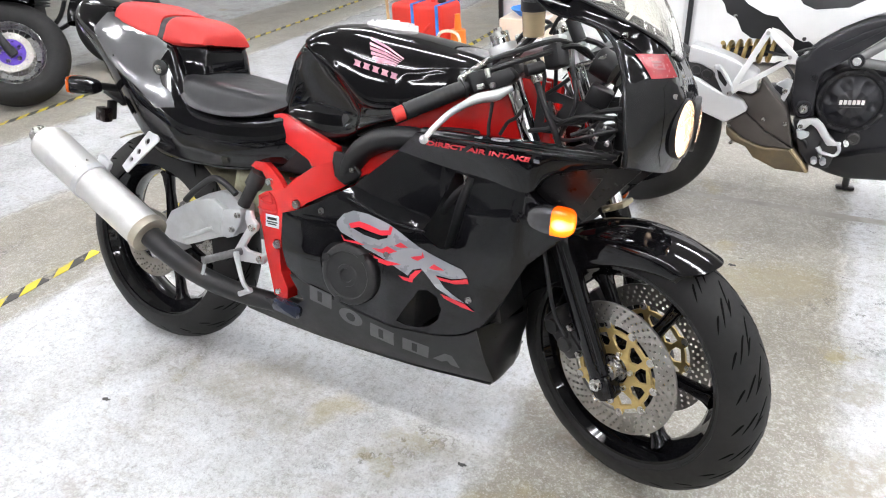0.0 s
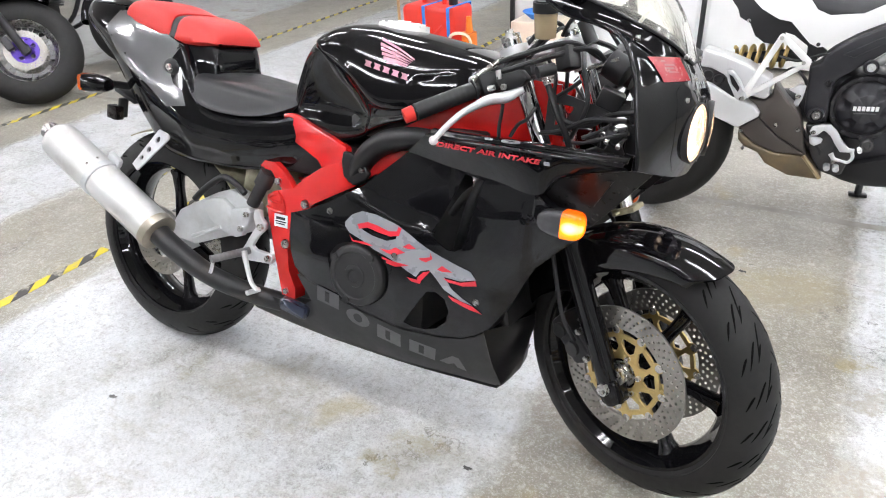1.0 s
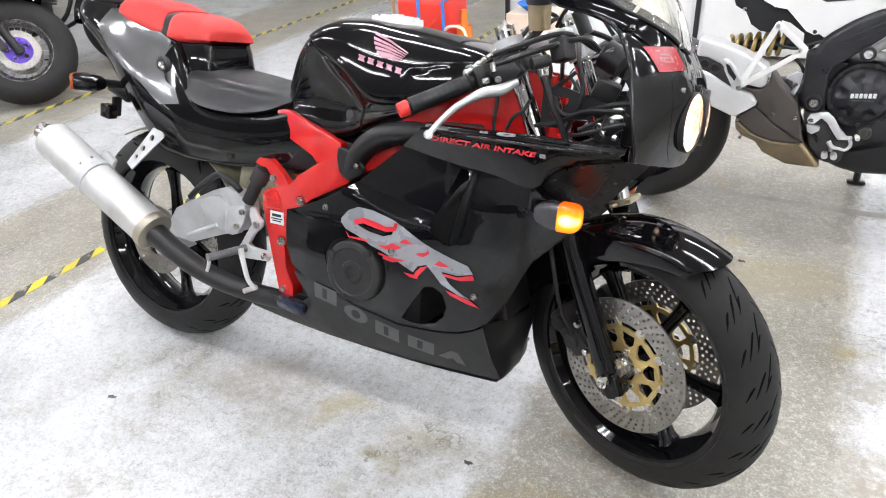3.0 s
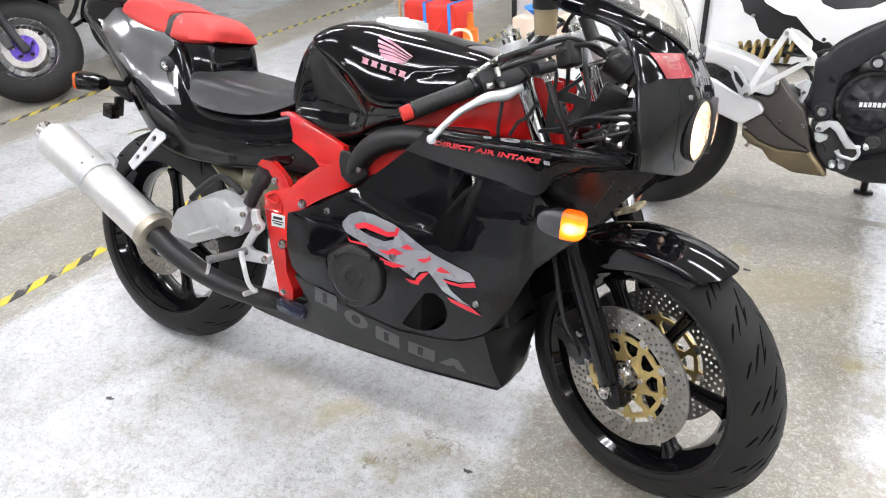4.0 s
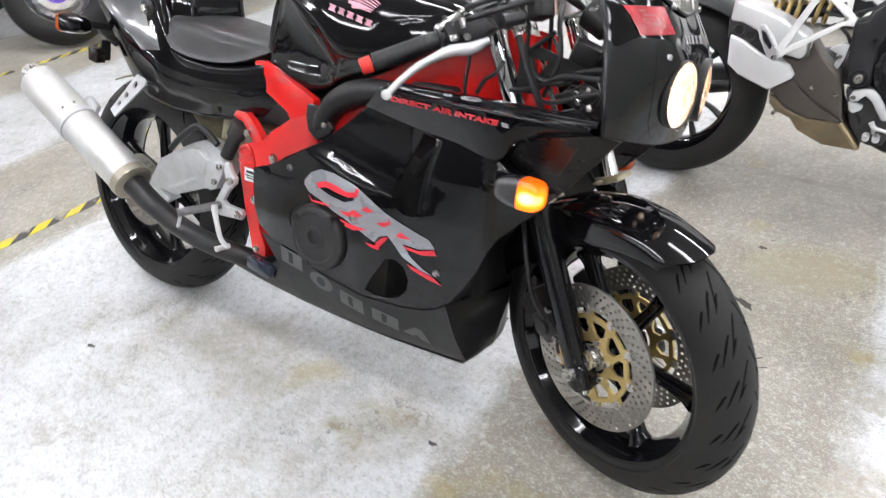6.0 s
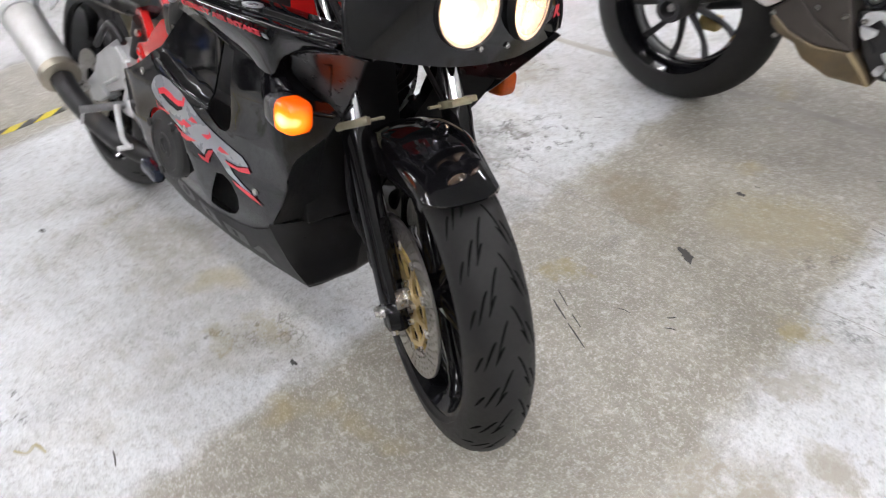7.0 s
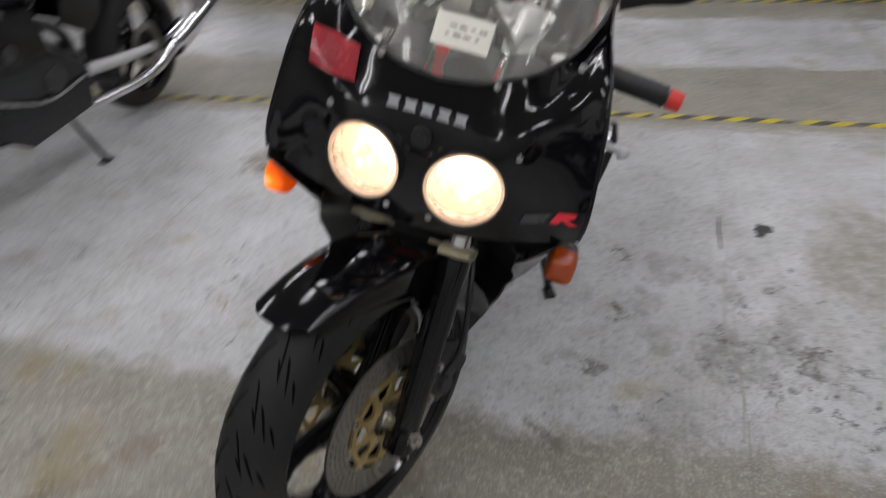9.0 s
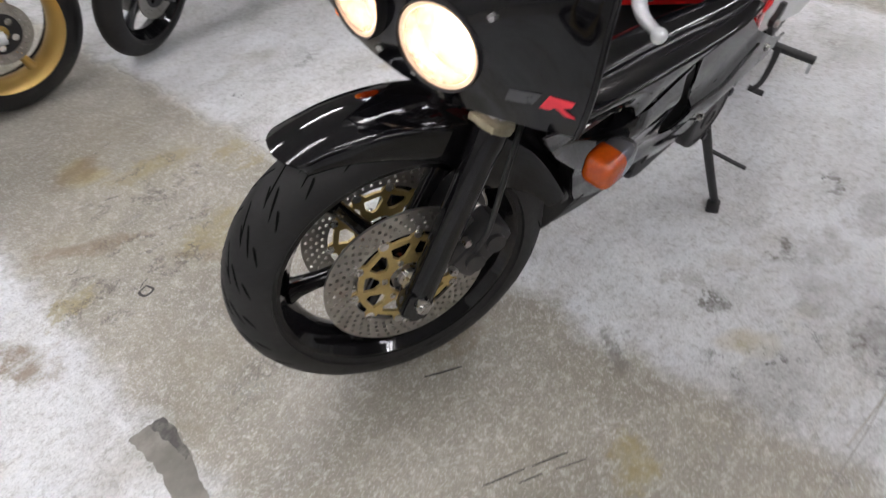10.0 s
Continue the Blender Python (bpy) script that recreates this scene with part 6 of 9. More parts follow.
decal("side_mark", [(0.198, 0.817), (0.162, 0.812), (0.158, 0.793), (0.190, 0.798)], mat("dark_outline_print", (0.05, 0.05, 0.055), 0.3), nose, nose_bvh, 0.0012, axis="x", grid=0.02)

# headlamps


def lamp_material():
    """Lit lens: white-hot in the middle, dim and orange at the edge, with upright flutes."""
    m = bpy.data.materials.new("lit_headlamp")
    m.use_nodes = True
    nt = m.node_tree
    nd, ln = nt.nodes, nt.links
    p = nd["Principled BSDF"]
    tc = nd.new("ShaderNodeTexCoord")
    mp = nd.new("ShaderNodeMapping")
    mp.vector_type = "TEXTURE"
    mp.inputs["Location"].default_value = (0.0, 0.0, -0.006)
    mp.inputs["Scale"].default_value = (10, 0.056, 0.056)
    ln.new(tc.outputs["Object"], mp.inputs["Vector"])
    g = nd.new("ShaderNodeTexGradient")
    g.gradient_type = "SPHERICAL"
    ln.new(mp.outputs[0], g.inputs[0])
    m2 = nd.new("ShaderNodeMapping")
    m2.inputs["Scale"].default_value = (1, 260, 55)
    ln.new(tc.outputs["Object"], m2.inputs["Vector"])
    v = nd.new("ShaderNodeTexNoise")
    v.inputs["Scale"].default_value, v.inputs["Detail"].default_value = 1.0, 3
    ln.new(m2.outputs[0], v.inputs["Vector"])
    k = nd.new("ShaderNodeMath")
    k.operation = "MULTIPLY_ADD"
    k.inputs[1].default_value = 0.45
    ln.new(v.outputs["Fac"], k.inputs[0])
    ln.new(g.outputs["Fac"], k.inputs[2])
    r = nd.new("ShaderNodeMapRange")
    r.interpolation_type = "SMOOTHSTEP"
    r.inputs["From Min"].default_value, r.inputs["From Max"].default_value = 0.30, 0.95
    r.inputs["To Min"].default_value, r.inputs["To Max"].default_value = 1.0, 9.0
    ln.new(k.outputs[0], r.inputs["Value"])
    c = nd.new("ShaderNodeMapRange")
    c.inputs["From Min"].default_value, c.inputs["From Max"].default_value = 0.3, 0.9
    ln.new(k.outputs[0], c.inputs["Value"])
    mx = nd.new("ShaderNodeMix")
    mx.data_type = "RGBA"
    mx.inputs["A"].default_value, mx.inputs["B"].default_value = (1.0, 0.52, 0.30, 1), (1.0, 0.83, 0.62, 1)
    ln.new(c.outputs["Result"], mx.inputs["Factor"])
    p.inputs["Base Color"].default_value = (0.75, 0.68, 0.58, 1)
    ln.new(mx.outputs["Result"], p.inputs["Emission Color"])
    ln.new(r.outputs["Result"], p.inputs["Emission Strength"])
    p.inputs["Roughness"].default_value = 0.08
    return m


LAMP = lamp_material()
LAMPEDGE = glow("lamp_bowl_glow", (0.62, 0.50, 0.38), 0.42, (1.0, 0.66, 0.40))
LAMPGLASS = clear("lamp_glass", (0.98, 0.97, 0.95), 0.03, 1.35, 1.0)
for s in (-1, 1):
    x = front_x(s * HLY, HLZ)
    hl = empty("headlamp", "lit round headlamp", "", pose(x - 0.012, s * HLY, HLZ, 0, 0, s * 9) @ Matrix.Scale(1.07, 4))
    hl.parent = BIKE
    bm = B()
    rings = [[bm.verts.new((dx, r * math.cos(2 * math.pi * k / 48), r * math.sin(2 * math.pi * k / 48))) for k in range(48)] for r, dx in ((0.0535, -0.05), (0.0555, 0.012), (0.0545, 0.016), (0.0525, 0.014))]
    skin(bm, rings, True)
    bmesh.ops.recalc_face_normals(bm, faces=bm.faces)
    part("bezel", bm, SATIN, hl)
    bm = B()
    rings = [[bm.verts.new((dx, r * math.cos(2 * math.pi * k / 48), r * math.sin(2 * math.pi * k / 48))) for k in range(48)] for r, dx in ((0.0525, 0.012), (0.0475, 0.0115), (0.0470, -0.010), (0.0450, -0.030), (0.0410, -0.046))]
    skin(bm, rings, True)
    part("bowl", bm, LAMPEDGE, hl, "warm glowing reflector bowl")
    bm = B()
    rings = [[bm.verts.new((dx, r * math.cos(2 * math.pi * k / 48), r * math.sin(2 * math.pi * k / 48))) for k in range(48)] for r, dx in ((0.0415, -0.045), (0.030, -0.049), (0.018, -0.051), (0.006, -0.052))]
    skin(bm, rings, True)
    bm.faces.new(rings[-1])
    bmesh.ops.recalc_face_normals(bm, faces=bm.faces)
    part("reflector", bm, LAMP, hl, "glowing headlamp reflector")
    bm = B()
    rings = [[bm.verts.new((dx, r * math.cos(2 * math.pi * k / 48), r * math.sin(2 * math.pi * k / 48))) for k in range(48)] for r, dx in ((0.0465, 0.0125), (0.040, 0.0165), (0.030, 0.0195), (0.018, 0.021), (0.006, 0.0216))]
    skin(bm, rings, True)
    bm.faces.new(rings[-1])
    bmesh.ops.solidify(bm, geom=bm.faces[:], thickness=0.002)
    bmesh.ops.recalc_face_normals(bm, faces=bm.faces)
    part("lens", bm, LAMPGLASS, hl, "clear headlamp lens").visible_shadow = False

# ---- windscreen
SCREEN = clear("clear_screen", (0.97, 0.965, 0.90), 0.02, 1.45, 0.93)
TOPE = [(1.125, 0, 1.182), (1.120, 0.06, 1.182), (1.095, 0.115, 1.174), (1.045, 0.160, 1.154), (0.952, 0.186, 1.128)]
Tt, Tb = along(TOPE, NU), T_
bm = B()
rows = []
for j in range(13):
    v = j / 12
    row = []
    for i in range(NU + 1):
        p = Tb[i].lerp(Tt[i], v)
        b = 0.034 * math.sin(math.pi * v) * (1 - 0.5 * i / NU)
        row.append(p + Vector((b * 0.8, 0.25 * b * i / NU, b * 0.7)))
    rows.append(row)
full = [[bm.verts.new((p.x + 0.003, -p.y, p.z)) for p in row[::-1]] + [bm.verts.new((p.x + 0.003, p.y, p.z)) for p in row[1:]] for row in rows]
skin(bm, full, False)
bmesh.ops.recalc_face_normals(bm, faces=bm.faces)
bmesh.ops.solidify(bm, geom=bm.faces[:], thickness=0.0025)
ws = part("windscreen", bm, SCREEN, BIKE, "clear curved windscreen", angle=60)
ws.visible_shadow = False
bm = B()
tube(bm, [(p.x + 0.004, -p.y, p.z) for p in T_[::-1][:-1]] + [(p.x + 0.004, p.y, p.z) for p in T_], 0.0028, seg=8, n=1)
part("screen_seal", bm, CABLE, BIKE)

# ---- mirrors
for s in (-1, 1):
    bm = B()
    base = Vector((1.120, s * 0.196, 1.075))
    tube(bm, [base, base + Vector((-0.005, s * 0.04, 0.010)), base + Vector((-0.015, s * 0.085, 0.020)), base + Vector((-0.025, s * 0.115, 0.040))], [0.020, 0.013, 0.012, 0.010], seg=14)
    mi = part("mirror", bm, GLOSS, BIKE, "black mirror on a curved arm")
    bm = B()
    c = base + Vector((-0.035, s * 0.132, 0.070))
    dense_loft(bm, [[(c.x + dx, c.y + w * cy * 1.05, c.z + w * cz) for cy, cz in ((-1, -.6), (0, -.85), (1, -.6), (1.15, 0), (1, .6), (0, .85), (-1, .6), (-1.15, 0))] for dx, w in ((-0.028, 0.040), (-0.02, 0.044), (0.005, 0.040), (0.024, 0.026), (0.032, 0.010))], 3, 3)
    part("mirror_head", bm, GLOSS, mi)
    bm = B()
    cyl(bm, (c.x - 0.027, c.y, c.z), (c.x - 0.031, c.y, c.z), 0.001, seg=24)
    box(bm, (c.x - 0.029, c.y, c.z), (0.003, 0.080, 0.052), bevel=0.001)
    part("mirror_glass", bm, CHROME, mi)

# ---- front indicators
for s, lit in ((-1, True), (1, False)):
    c = Vector((1.180, s * 0.268, 0.655)) if lit else Vector((1.165, s * 0.245, 0.640))
    bm = B()
    cyl(bm, (1.12, s * 0.175, 0.645), (1.140, s * 0.235, 0.645), 0.014, seg=16)
    fi = part("front_indicator", bm, SATIN, BIKE, "")
    prof = [(math.copysign(abs(math.cos(a)) ** 0.55, math.cos(a)), math.copysign(abs(math.sin(a)) ** 0.5, math.sin(a))) for a in [2 * math.pi * (k + 0.5) / 24 for k in range(24)]]
    bm = B()
    dense_loft(bm, [[(c.x + dx, c.y + w * cy, c.z + w * cz * 1.08) for cy, cz in prof] for dx, w in ((-0.055, 0.012), (-0.045, 0.019), (-0.025, 0.024), (-0.004, 0.0252))], 3, 2)
    part("body", bm, SMOKE, fi, "smoked indicator body")
    bm = B()
    dense_loft(bm, [[(c.x + dx, c.y + w * cy, c.z + w * cz * 1.08) for cy, cz in prof] for dx, w in ((-0.004, 0.0258), (0.016, 0.0254), (0.026, 0.0236), (0.033, 0.0185), (0.0365, 0.009))], 3, 2)
    part("lens", bm, AMBERLIT if lit else AMBER, fi, "lit orange indicator lens" if lit else "unlit orange indicator lens")
    if lit:
        AMBERLIT.node_tree.nodes["bulb_place"].inputs["Location"].default_value = (c.x + 0.013, c.y - 0.010, c.z - 0.002)

# ---- frame
def yframe(x, z):
    return float(np.interp(x, [0.28, 0.36, 0.60, 0.80, 0.95, 1.08], [-0.130, -0.160, -0.172, -0.160, -0.105, -0.045]))


SPAR = [(0.327, 0.543), (0.365, 0.563), (0.430, 0.582), (0.457, 0.608), (0.521, 0.650), (0.589, 0.676), (0.663, 0.717), (0.762, 0.741), (0.763, 0.719), (0.728, 0.690), (0.614, 0.615), (0.503, 0.556), (0.429, 0.506), (0.418, 0.465), (0.412, 0.417), (0.417, 0.356), (0.441, 0.311), (0.442, 0.283), (0.395, 0.284), (0.374, 0.362), (0.354, 0.436), (0.330, 0.496)]
STRUT = [(0.354, 0.757), (0.384, 0.763), (0.408, 0.757), (0.577, 0.704), (0.582, 0.667), (0.495, 0.643), (0.480, 0.659), (0.361, 0.705)]
BEAM = [(0.68, 0.655), (0.85, 0.700), (1.06, 0.760), (1.06, 0.900), (1.01, 0.905), (0.92, 0.872), (0.80, 0.81), (0.70, 0.755)]
HORN = [(0.282, 0.614), (0.299, 0.629), (0.343, 0.631), (0.371, 0.618), (0.402, 0.597), (0.422, 0.576), (0.375, 0.564), (0.353, 0.582), (0.328, 0.606), (0.288, 0.607)]
for s in (1, -1):
    bm = plate(B(), SPAR, (circle((0.468, 0.546), 0.013, 14), circle((0.404, 0.427), 0.014, 14)), 0.040, 0.035, yframe)
    round_edges(bm, 0.007)
    fr = part("frame_spar", bm if s > 0 else mirror_y(bm), REDPAINT, BIKE, "glossy red alloy frame spar", angle=30)
    for nm, P, dy, th in (("seat_rail", STRUT, (0.36, -0.12, 0.58, -0.152), 0.022), ("pivot_horn", HORN, (0.29, -0.125, 0.42, -0.156), 0.02), ("head_beam", BEAM, (0.68, -0.168, 1.07, -0.062), 0.03)):
        bm = plate(B(), P, (), th, 0.03, lambda x, z: float(np.interp(x, dy[::2], dy[1::2])))
        round_edges(bm, 0.004)
        part(nm, bm if s > 0 else mirror_y(bm), REDPAINT, fr, angle=30)
    # raised loops cast into the pivot plate
    for pts in (((0.336, 0.538), (0.359, 0.551), (0.378, 0.556), (0.386, 0.535), (0.359, 0.534), (0.336, 0.538)), ((0.328, 0.512), (0.355, 0.511), (0.390, 0.510), (0.401, 0.516), (0.391, 0.548), (0.374, 0.561))):
        bm = B()
        tube(bm, [(x, (1 if s > 0 else -1) * yframe(x, z), z) for x, z in pts], 0.0035, seg=8)
        part("cast_ridge", bm, REDPAINT, fr)
    for x, z, r in ((0.468, 0.546, 0.010), (0.404, 0.427, 0.011), (0.375, 0.589, 0.009), (0.410, 0.298, 0.008)):
        bm = B()
        y = s * -yframe(x, z) * -1 if s > 0 else -yframe(x, z)
        cyl(bm, (x, y + (0.004 if s > 0 else -0.004), z), (x, y + (-0.006 if s > 0 else 0.006), z), r, seg=16)
        cyl(bm, (x, y, z), (x, y + (-0.009 if s > 0 else 0.009), z), r * 0.55, seg=6)
        part("frame_bolt", bm, STEEL, fr)
bm = B()
box(bm, (0.388, yframe(0.388, 0.49) - 0.0015, 0.487), (0.044, 0.002, 0.034), (0, 0, 0), bevel=0.0008)
lb = part("frame_label", bm, WHITE, fr, "small white label with dark print")
for k, (w, z) in enumerate(((0.030, 0.494), (0.036, 0.485), (0.028, 0.479))):
    bm = B()
    box(bm, (0.388, yframe(0.388, 0.49) - 0.0030, z), (w, 0.001, 0.007 if k == 0 else 0.003))
    part("label_print", bm, SATIN, lb)

# ---- air duct over the spar
for s in (-1, 1):
    bm = B()
    tube(bm, [(0.622, s * 0.168, 0.636), (0.640, s * 0.176, 0.675), (0.675, s * 0.182, 0.716), (0.725, s * 0.186, 0.744), (0.785, s * 0.190, 0.757), (0.850, s * 0.192, 0.760)], [0.025, 0.027, 0.029, 0.030, 0.029, 0.026], seg=18, flat=0.9)
    du = part("air_duct", bm, SATIN, BIKE, "satin black moulded air duct")
    bm = plate(B(), [(0.600, 0.703), (0.621, 0.703), (0.650, 0.688), (0.677, 0.661), (0.669, 0.647), (0.633, 0.626), (0.604, 0.644), (0.596, 0.679)], (), 0.012, 0.0, lambda x, z: -0.196)
    round_edges(bm, 0.004)
    part("duct_foot", bm if s < 0 else mirror_y(bm), SATIN, du)
    bm = B()
    cyl(bm, (0.660, s * 0.200, 0.668), (0.660, s * 0.208, 0.668), 0.006, seg=12)
    part("duct_screw", bm, STEEL, du)

# ---- engine, radiator and dark inner parts
bm = B()
box(bm, (0.66, 0, 0.42), (0.36, 0.36, 0.26), bevel=0.03)
box(bm, (0.80, 0, 0.56), (0.22, 0.30, 0.20), (0, 25, 0), bevel=0.02)
box(bm, (0.45, 0, 0.42), (0.16, 0.26, 0.22), bevel=0.03)
eng = part("engine", bm, IRON, BIKE, "dark grimy engine block")
for s in (-1, 1):
    for pts, r, mt in (([(0.90, s * 0.15, 0.52), (0.93, s * 0.19, 0.58), (0.95, s * 0.20, 0.65), (0.97, s * 0.17, 0.72)], 0.013, CABLE), ([(0.94, s * 0.16, 0.50), (0.965, s * 0.195, 0.57), (0.955, s * 0.20, 0.66), (0.93, s * 0.17, 0.71)], 0.005, STEEL),
                       ([(0.88, s * 0.16, 0.60), (0.93, s * 0.18, 0.66), (0.99, s * 0.16, 0.70)], 0.009, IRON), ([(0.91, s * 0.17, 0.54), (0.975, s * 0.185, 0.61), (0.98, s * 0.17, 0.69)], 0.007, CABLE)):
        bm = B()
        tube(bm, pts, r, seg=10)
        part("coolant_hose" if mt is CABLE else "control_rod" if mt is STEEL else "frame_stay", bm, mt, BIKE)
bm = B()
box(bm, (0.99, 0, 0.50), (0.03, 0.27, 0.30), (0, -14, 0), bevel=0.006)
part("radiator", bm, SATIN, BIKE, "black radiator between the fairing sides")
for k in range(4):
    bm = B()
    y = -0.09 + 0.06 * k
    tube(bm, [(0.90, y, 0.56), (0.97, y, 0.48), (0.96, y * 0.8, 0.34), (0.86, y * 0.5, 0.24), (0.70, -0.05, 0.225)], 0.019, seg=12)
    part("header_pipe", bm, PIPE, BIKE)
bm = B()
box(bm, (0.44, 0, 0.655), (0.30, 0.22, 0.10), bevel=0.02)
box(bm, (0.75, 0, 0.76), (0.36, 0.26, 0.05), bevel=0.01)
part("airbox", bm, SATIN, BIKE)
bm = B()
box(bm, (0.26, 0, 0.53), (0.20, 0.14, 0.14), (0, 12, 0), bevel=0.02)
part("rear_hugger", bm, DULL, BIKE, "faded beige inner mudguard")
bm = B()
rows = []
for k in range(12):
    a = radians(20 + 95 * k / 11)
    r = 0.345
    rows.append([(REAR[0] + r * math.cos(a), y, REAR[2] + (r - 0.012 * abs(y / 0.085) ** 2) * math.sin(a)) for y in (-0.085, -0.05, 0, 0.05, 0.085)])
dense_loft(bm, rows, 2, 2, closed=False)
bmesh.ops.solidify(bm, geom=bm.faces[:], thickness=0.004)
part("inner_mudguard", bm, DULL, BIKE, "faded beige inner rear mudguard")
# cockpit inside: dials, stays and wiring behind the nose
bm = B()
box(bm, (1.255, 0, 0.84), (0.05, 0.26, 0.12), bevel=0.015)
part("cockpit_backing", bm, SATIN, BIKE)
for y, r in ((-0.075, 0.030), (0.02, 0.038), (0.10, 0.030)):
    bm = B()
    cyl(bm, (1.205, y, 0.935), (1.165, y, 0.955), r, seg=32)
    dl = part("dial", bm, SATIN, BIKE, "black round instrument")
    bm = B()
    cyl(bm, (1.1655, y, 0.955), (1.1635, y, 0.956), r * 0.88, seg=32)
    part("dial_face", bm, mat("dial_grey", (0.10, 0.10, 0.11), 0.3), dl)
bm = B()
box(bm, (1.040, 0, 0.770), (0.09, 0.12, 0.17), (0, -24, 0), bevel=0.02)
part("steering_head", bm, REDPAINT, BIKE, "red frame head behind the forks")
for s in (-1, 1):
    bm = plate(B(), [(1.06, 0.880), (1.10, 0.885), (1.150, 0.872), (1.245, 0.880), (1.245, 0.866), (1.175, 0.852), (1.14, 0.838), (1.10, 0.80), (1.06, 0.80)], ([(1.08, 0.865), (1.12, 0.862), (1.10, 0.83), (1.08, 0.82)],), 0.006, 0.0, lambda x, z: -0.12)
    part("fairing_stay", bm if s < 0 else mirror_y(bm), SATIN, BIKE, "black steel fairing stay", angle=30)
for pts, r in (([(1.089, -0.13, 0.865), (1.106, -0.13, 0.832), (1.154, -0.13, 0.830), (1.197, -0.13, 0.855), (1.251, -0.14, 0.867)], 0.006),
               ([(1.05, -0.12, 0.80), (1.10, -0.13, 0.812), (1.16, -0.14, 0.842), (1.24, -0.16, 0.85)], 0.005),
               ([(1.143, -0.12, 0.802), (1.176, -0.12, 0.818), (1.218, -0.13, 0.846), (1.25, -0.15, 0.84)], 0.0045),
               ([(1.10, -0.10, 0.79), (1.15, -0.15, 0.795), (1.21, -0.17, 0.816), (1.25, -0.18, 0.83)], 0.004),
               ([(0.974, -0.19, 0.938), (1.027, -0.185, 0.959), (1.105, -0.15, 0.986), (1.15, -0.08, 0.96)], 0.0055),
               ([(0.972, -0.19, 0.916), (1.060, -0.175, 0.951), (1.137, -0.13, 0.978), (1.17, -0.06, 0.94)], 0.0055),
               ([(1.067, -0.15, 0.902), (1.092, -0.15, 0.849), (1.117, -0.14, 0.801), (1.13, -0.11, 0.74)], 0.007),
               ([(1.10, -0.05, 0.98), (1.13, -0.12, 0.93), (1.15, -0.14, 0.87), (1.12, -0.12, 0.80)], 0.005),
               ([(1.048, -0.12, 0.954), (1.070, -0.12, 0.922), (1.072, -0.12, 0.883), (1.085, -0.12, 0.844), (1.105, -0.12, 0.830), (1.136, -0.12, 0.831), (1.169, -0.12, 0.847), (1.241, -0.12, 0.869)], 0.0042),
               ([(0.978, -0.17, 0.881), (0.981, -0.17, 0.847), (0.978, -0.17, 0.802), (0.98, -0.16, 0.76)], 0.004),
               ([(1.05, -0.16, 0.855), (1.038, -0.17, 0.830), (1.020, -0.17, 0.817), (1.005, -0.17, 0.790)], 0.004),
               ([(1.125, -0.12, 0.915), (1.109, -0.12, 0.901), (1.087, -0.12, 0.884), (1.060, -0.10, 0.870)], 0.0045),
               ([(1.06, -0.08, 1.0), (1.078, -0.10, 1.025), (1.094, -0.10, 1.043), (1.114, -0.10, 1.042), (1.150, -0.10, 1.028), (1.185, -0.10, 0.99)], 0.0042),
               ([(1.10, -0.07, 0.90), (1.13, -0.09, 0.87), (1.16, -0.10, 0.83), (1.15, -0.11, 0.79)], 0.0035),
               ([(1.18, -0.12, 0.79), (1.19, -0.15, 0.82), (1.22, -0.16, 0.80), (1.245, -0.17, 0.82)], 0.003),
               ([(1.08, 0.02, 1.0), (1.14, 0.06, 0.98), (1.17, 0.10, 0.92), (1.14, 0.12, 0.83)], 0.006),
               ([(1.04, 0.08, 0.80), (1.10, 0.10, 0.84), (1.18, 0.13, 0.85)], 0.006)):
    bm = B()
    tube(bm, pts, r, seg=8)
    part("wiring_loom", bm, CABLE, BIKE)
bm = B()
tube(bm, [(1.044, -0.15, 0.942), (1.055, -0.15, 0.923), (1.067, -0.15, 0.902)], [0.007, 0.010, 0.008], seg=12)
ball(bm, (1.044, -0.15, 0.942), 0.011)
part("banjo_union", bm, STEEL, BIKE, "bright brake hose union")
for q, r in (((1.205, -0.16, 0.806), 0.006), ((1.232, -0.175, 0.80), 0.005), ((1.190, -0.14, 0.815), 0.0045), ((1.218, -0.155, 0.826), 0.004)):
    bm = B()
    cyl(bm, q, (q[0] + 0.004, q[1] - 0.012, q[2] + 0.006), r, r * 0.8, seg=10)
    part("connector", bm, STEEL, BIKE, "small bright wiring connector")
bm = B()
tube(bm, [(1.129, -0.10, 0.939), (1.189, -0.10, 0.963)], 0.0045, seg=8)
part("stay_rod", bm, STEEL, BIKE)
bm = B()
box(bm, (1.100, -0.145, 0.956), (0.040, 0.034, 0.046), (0, -20, -26), bevel=0.004)
cyl(bm, (1.085, -0.175, 0.935), (1.06, -0.20, 0.925), 0.012, seg=14)
part("brake_master_cylinder", bm, SATIN, BIKE, "black brake master cylinder")
bm = B()
box(bm, (1.080, 0.075, 0.992), (0.026, 0.030, 0.040), (0, -20, 20), bevel=0.006)
tube(bm, [(1.070, 0.075, 1.015), (1.084, 0.07, 0.990), (1.098, 0.065, 0.966), (1.100, 0.06, 0.945)], [0.008, 0.012, 0.011, 0.008], seg=12)
cyl(bm, (1.092, 0.050, 0.985), (1.094, 0.030, 0.990), 0.009, seg=14)
part("clutch_perch", bm, ALLOY, BIKE, "bare alloy clutch lever perch")
bm = B()
box(bm, (1.048, -0.02, 0.990), (0.050, 0.030, 0.012), (0, -14, -20), bevel=0.004)
part("bar_bridge", bm, ALLOY, BIKE, "bare alloy bracket between the bars")
bm = B()
cyl(bm, (1.10, 0, 0.99), (1.075, 0, 1.035), 0.015, seg=24)
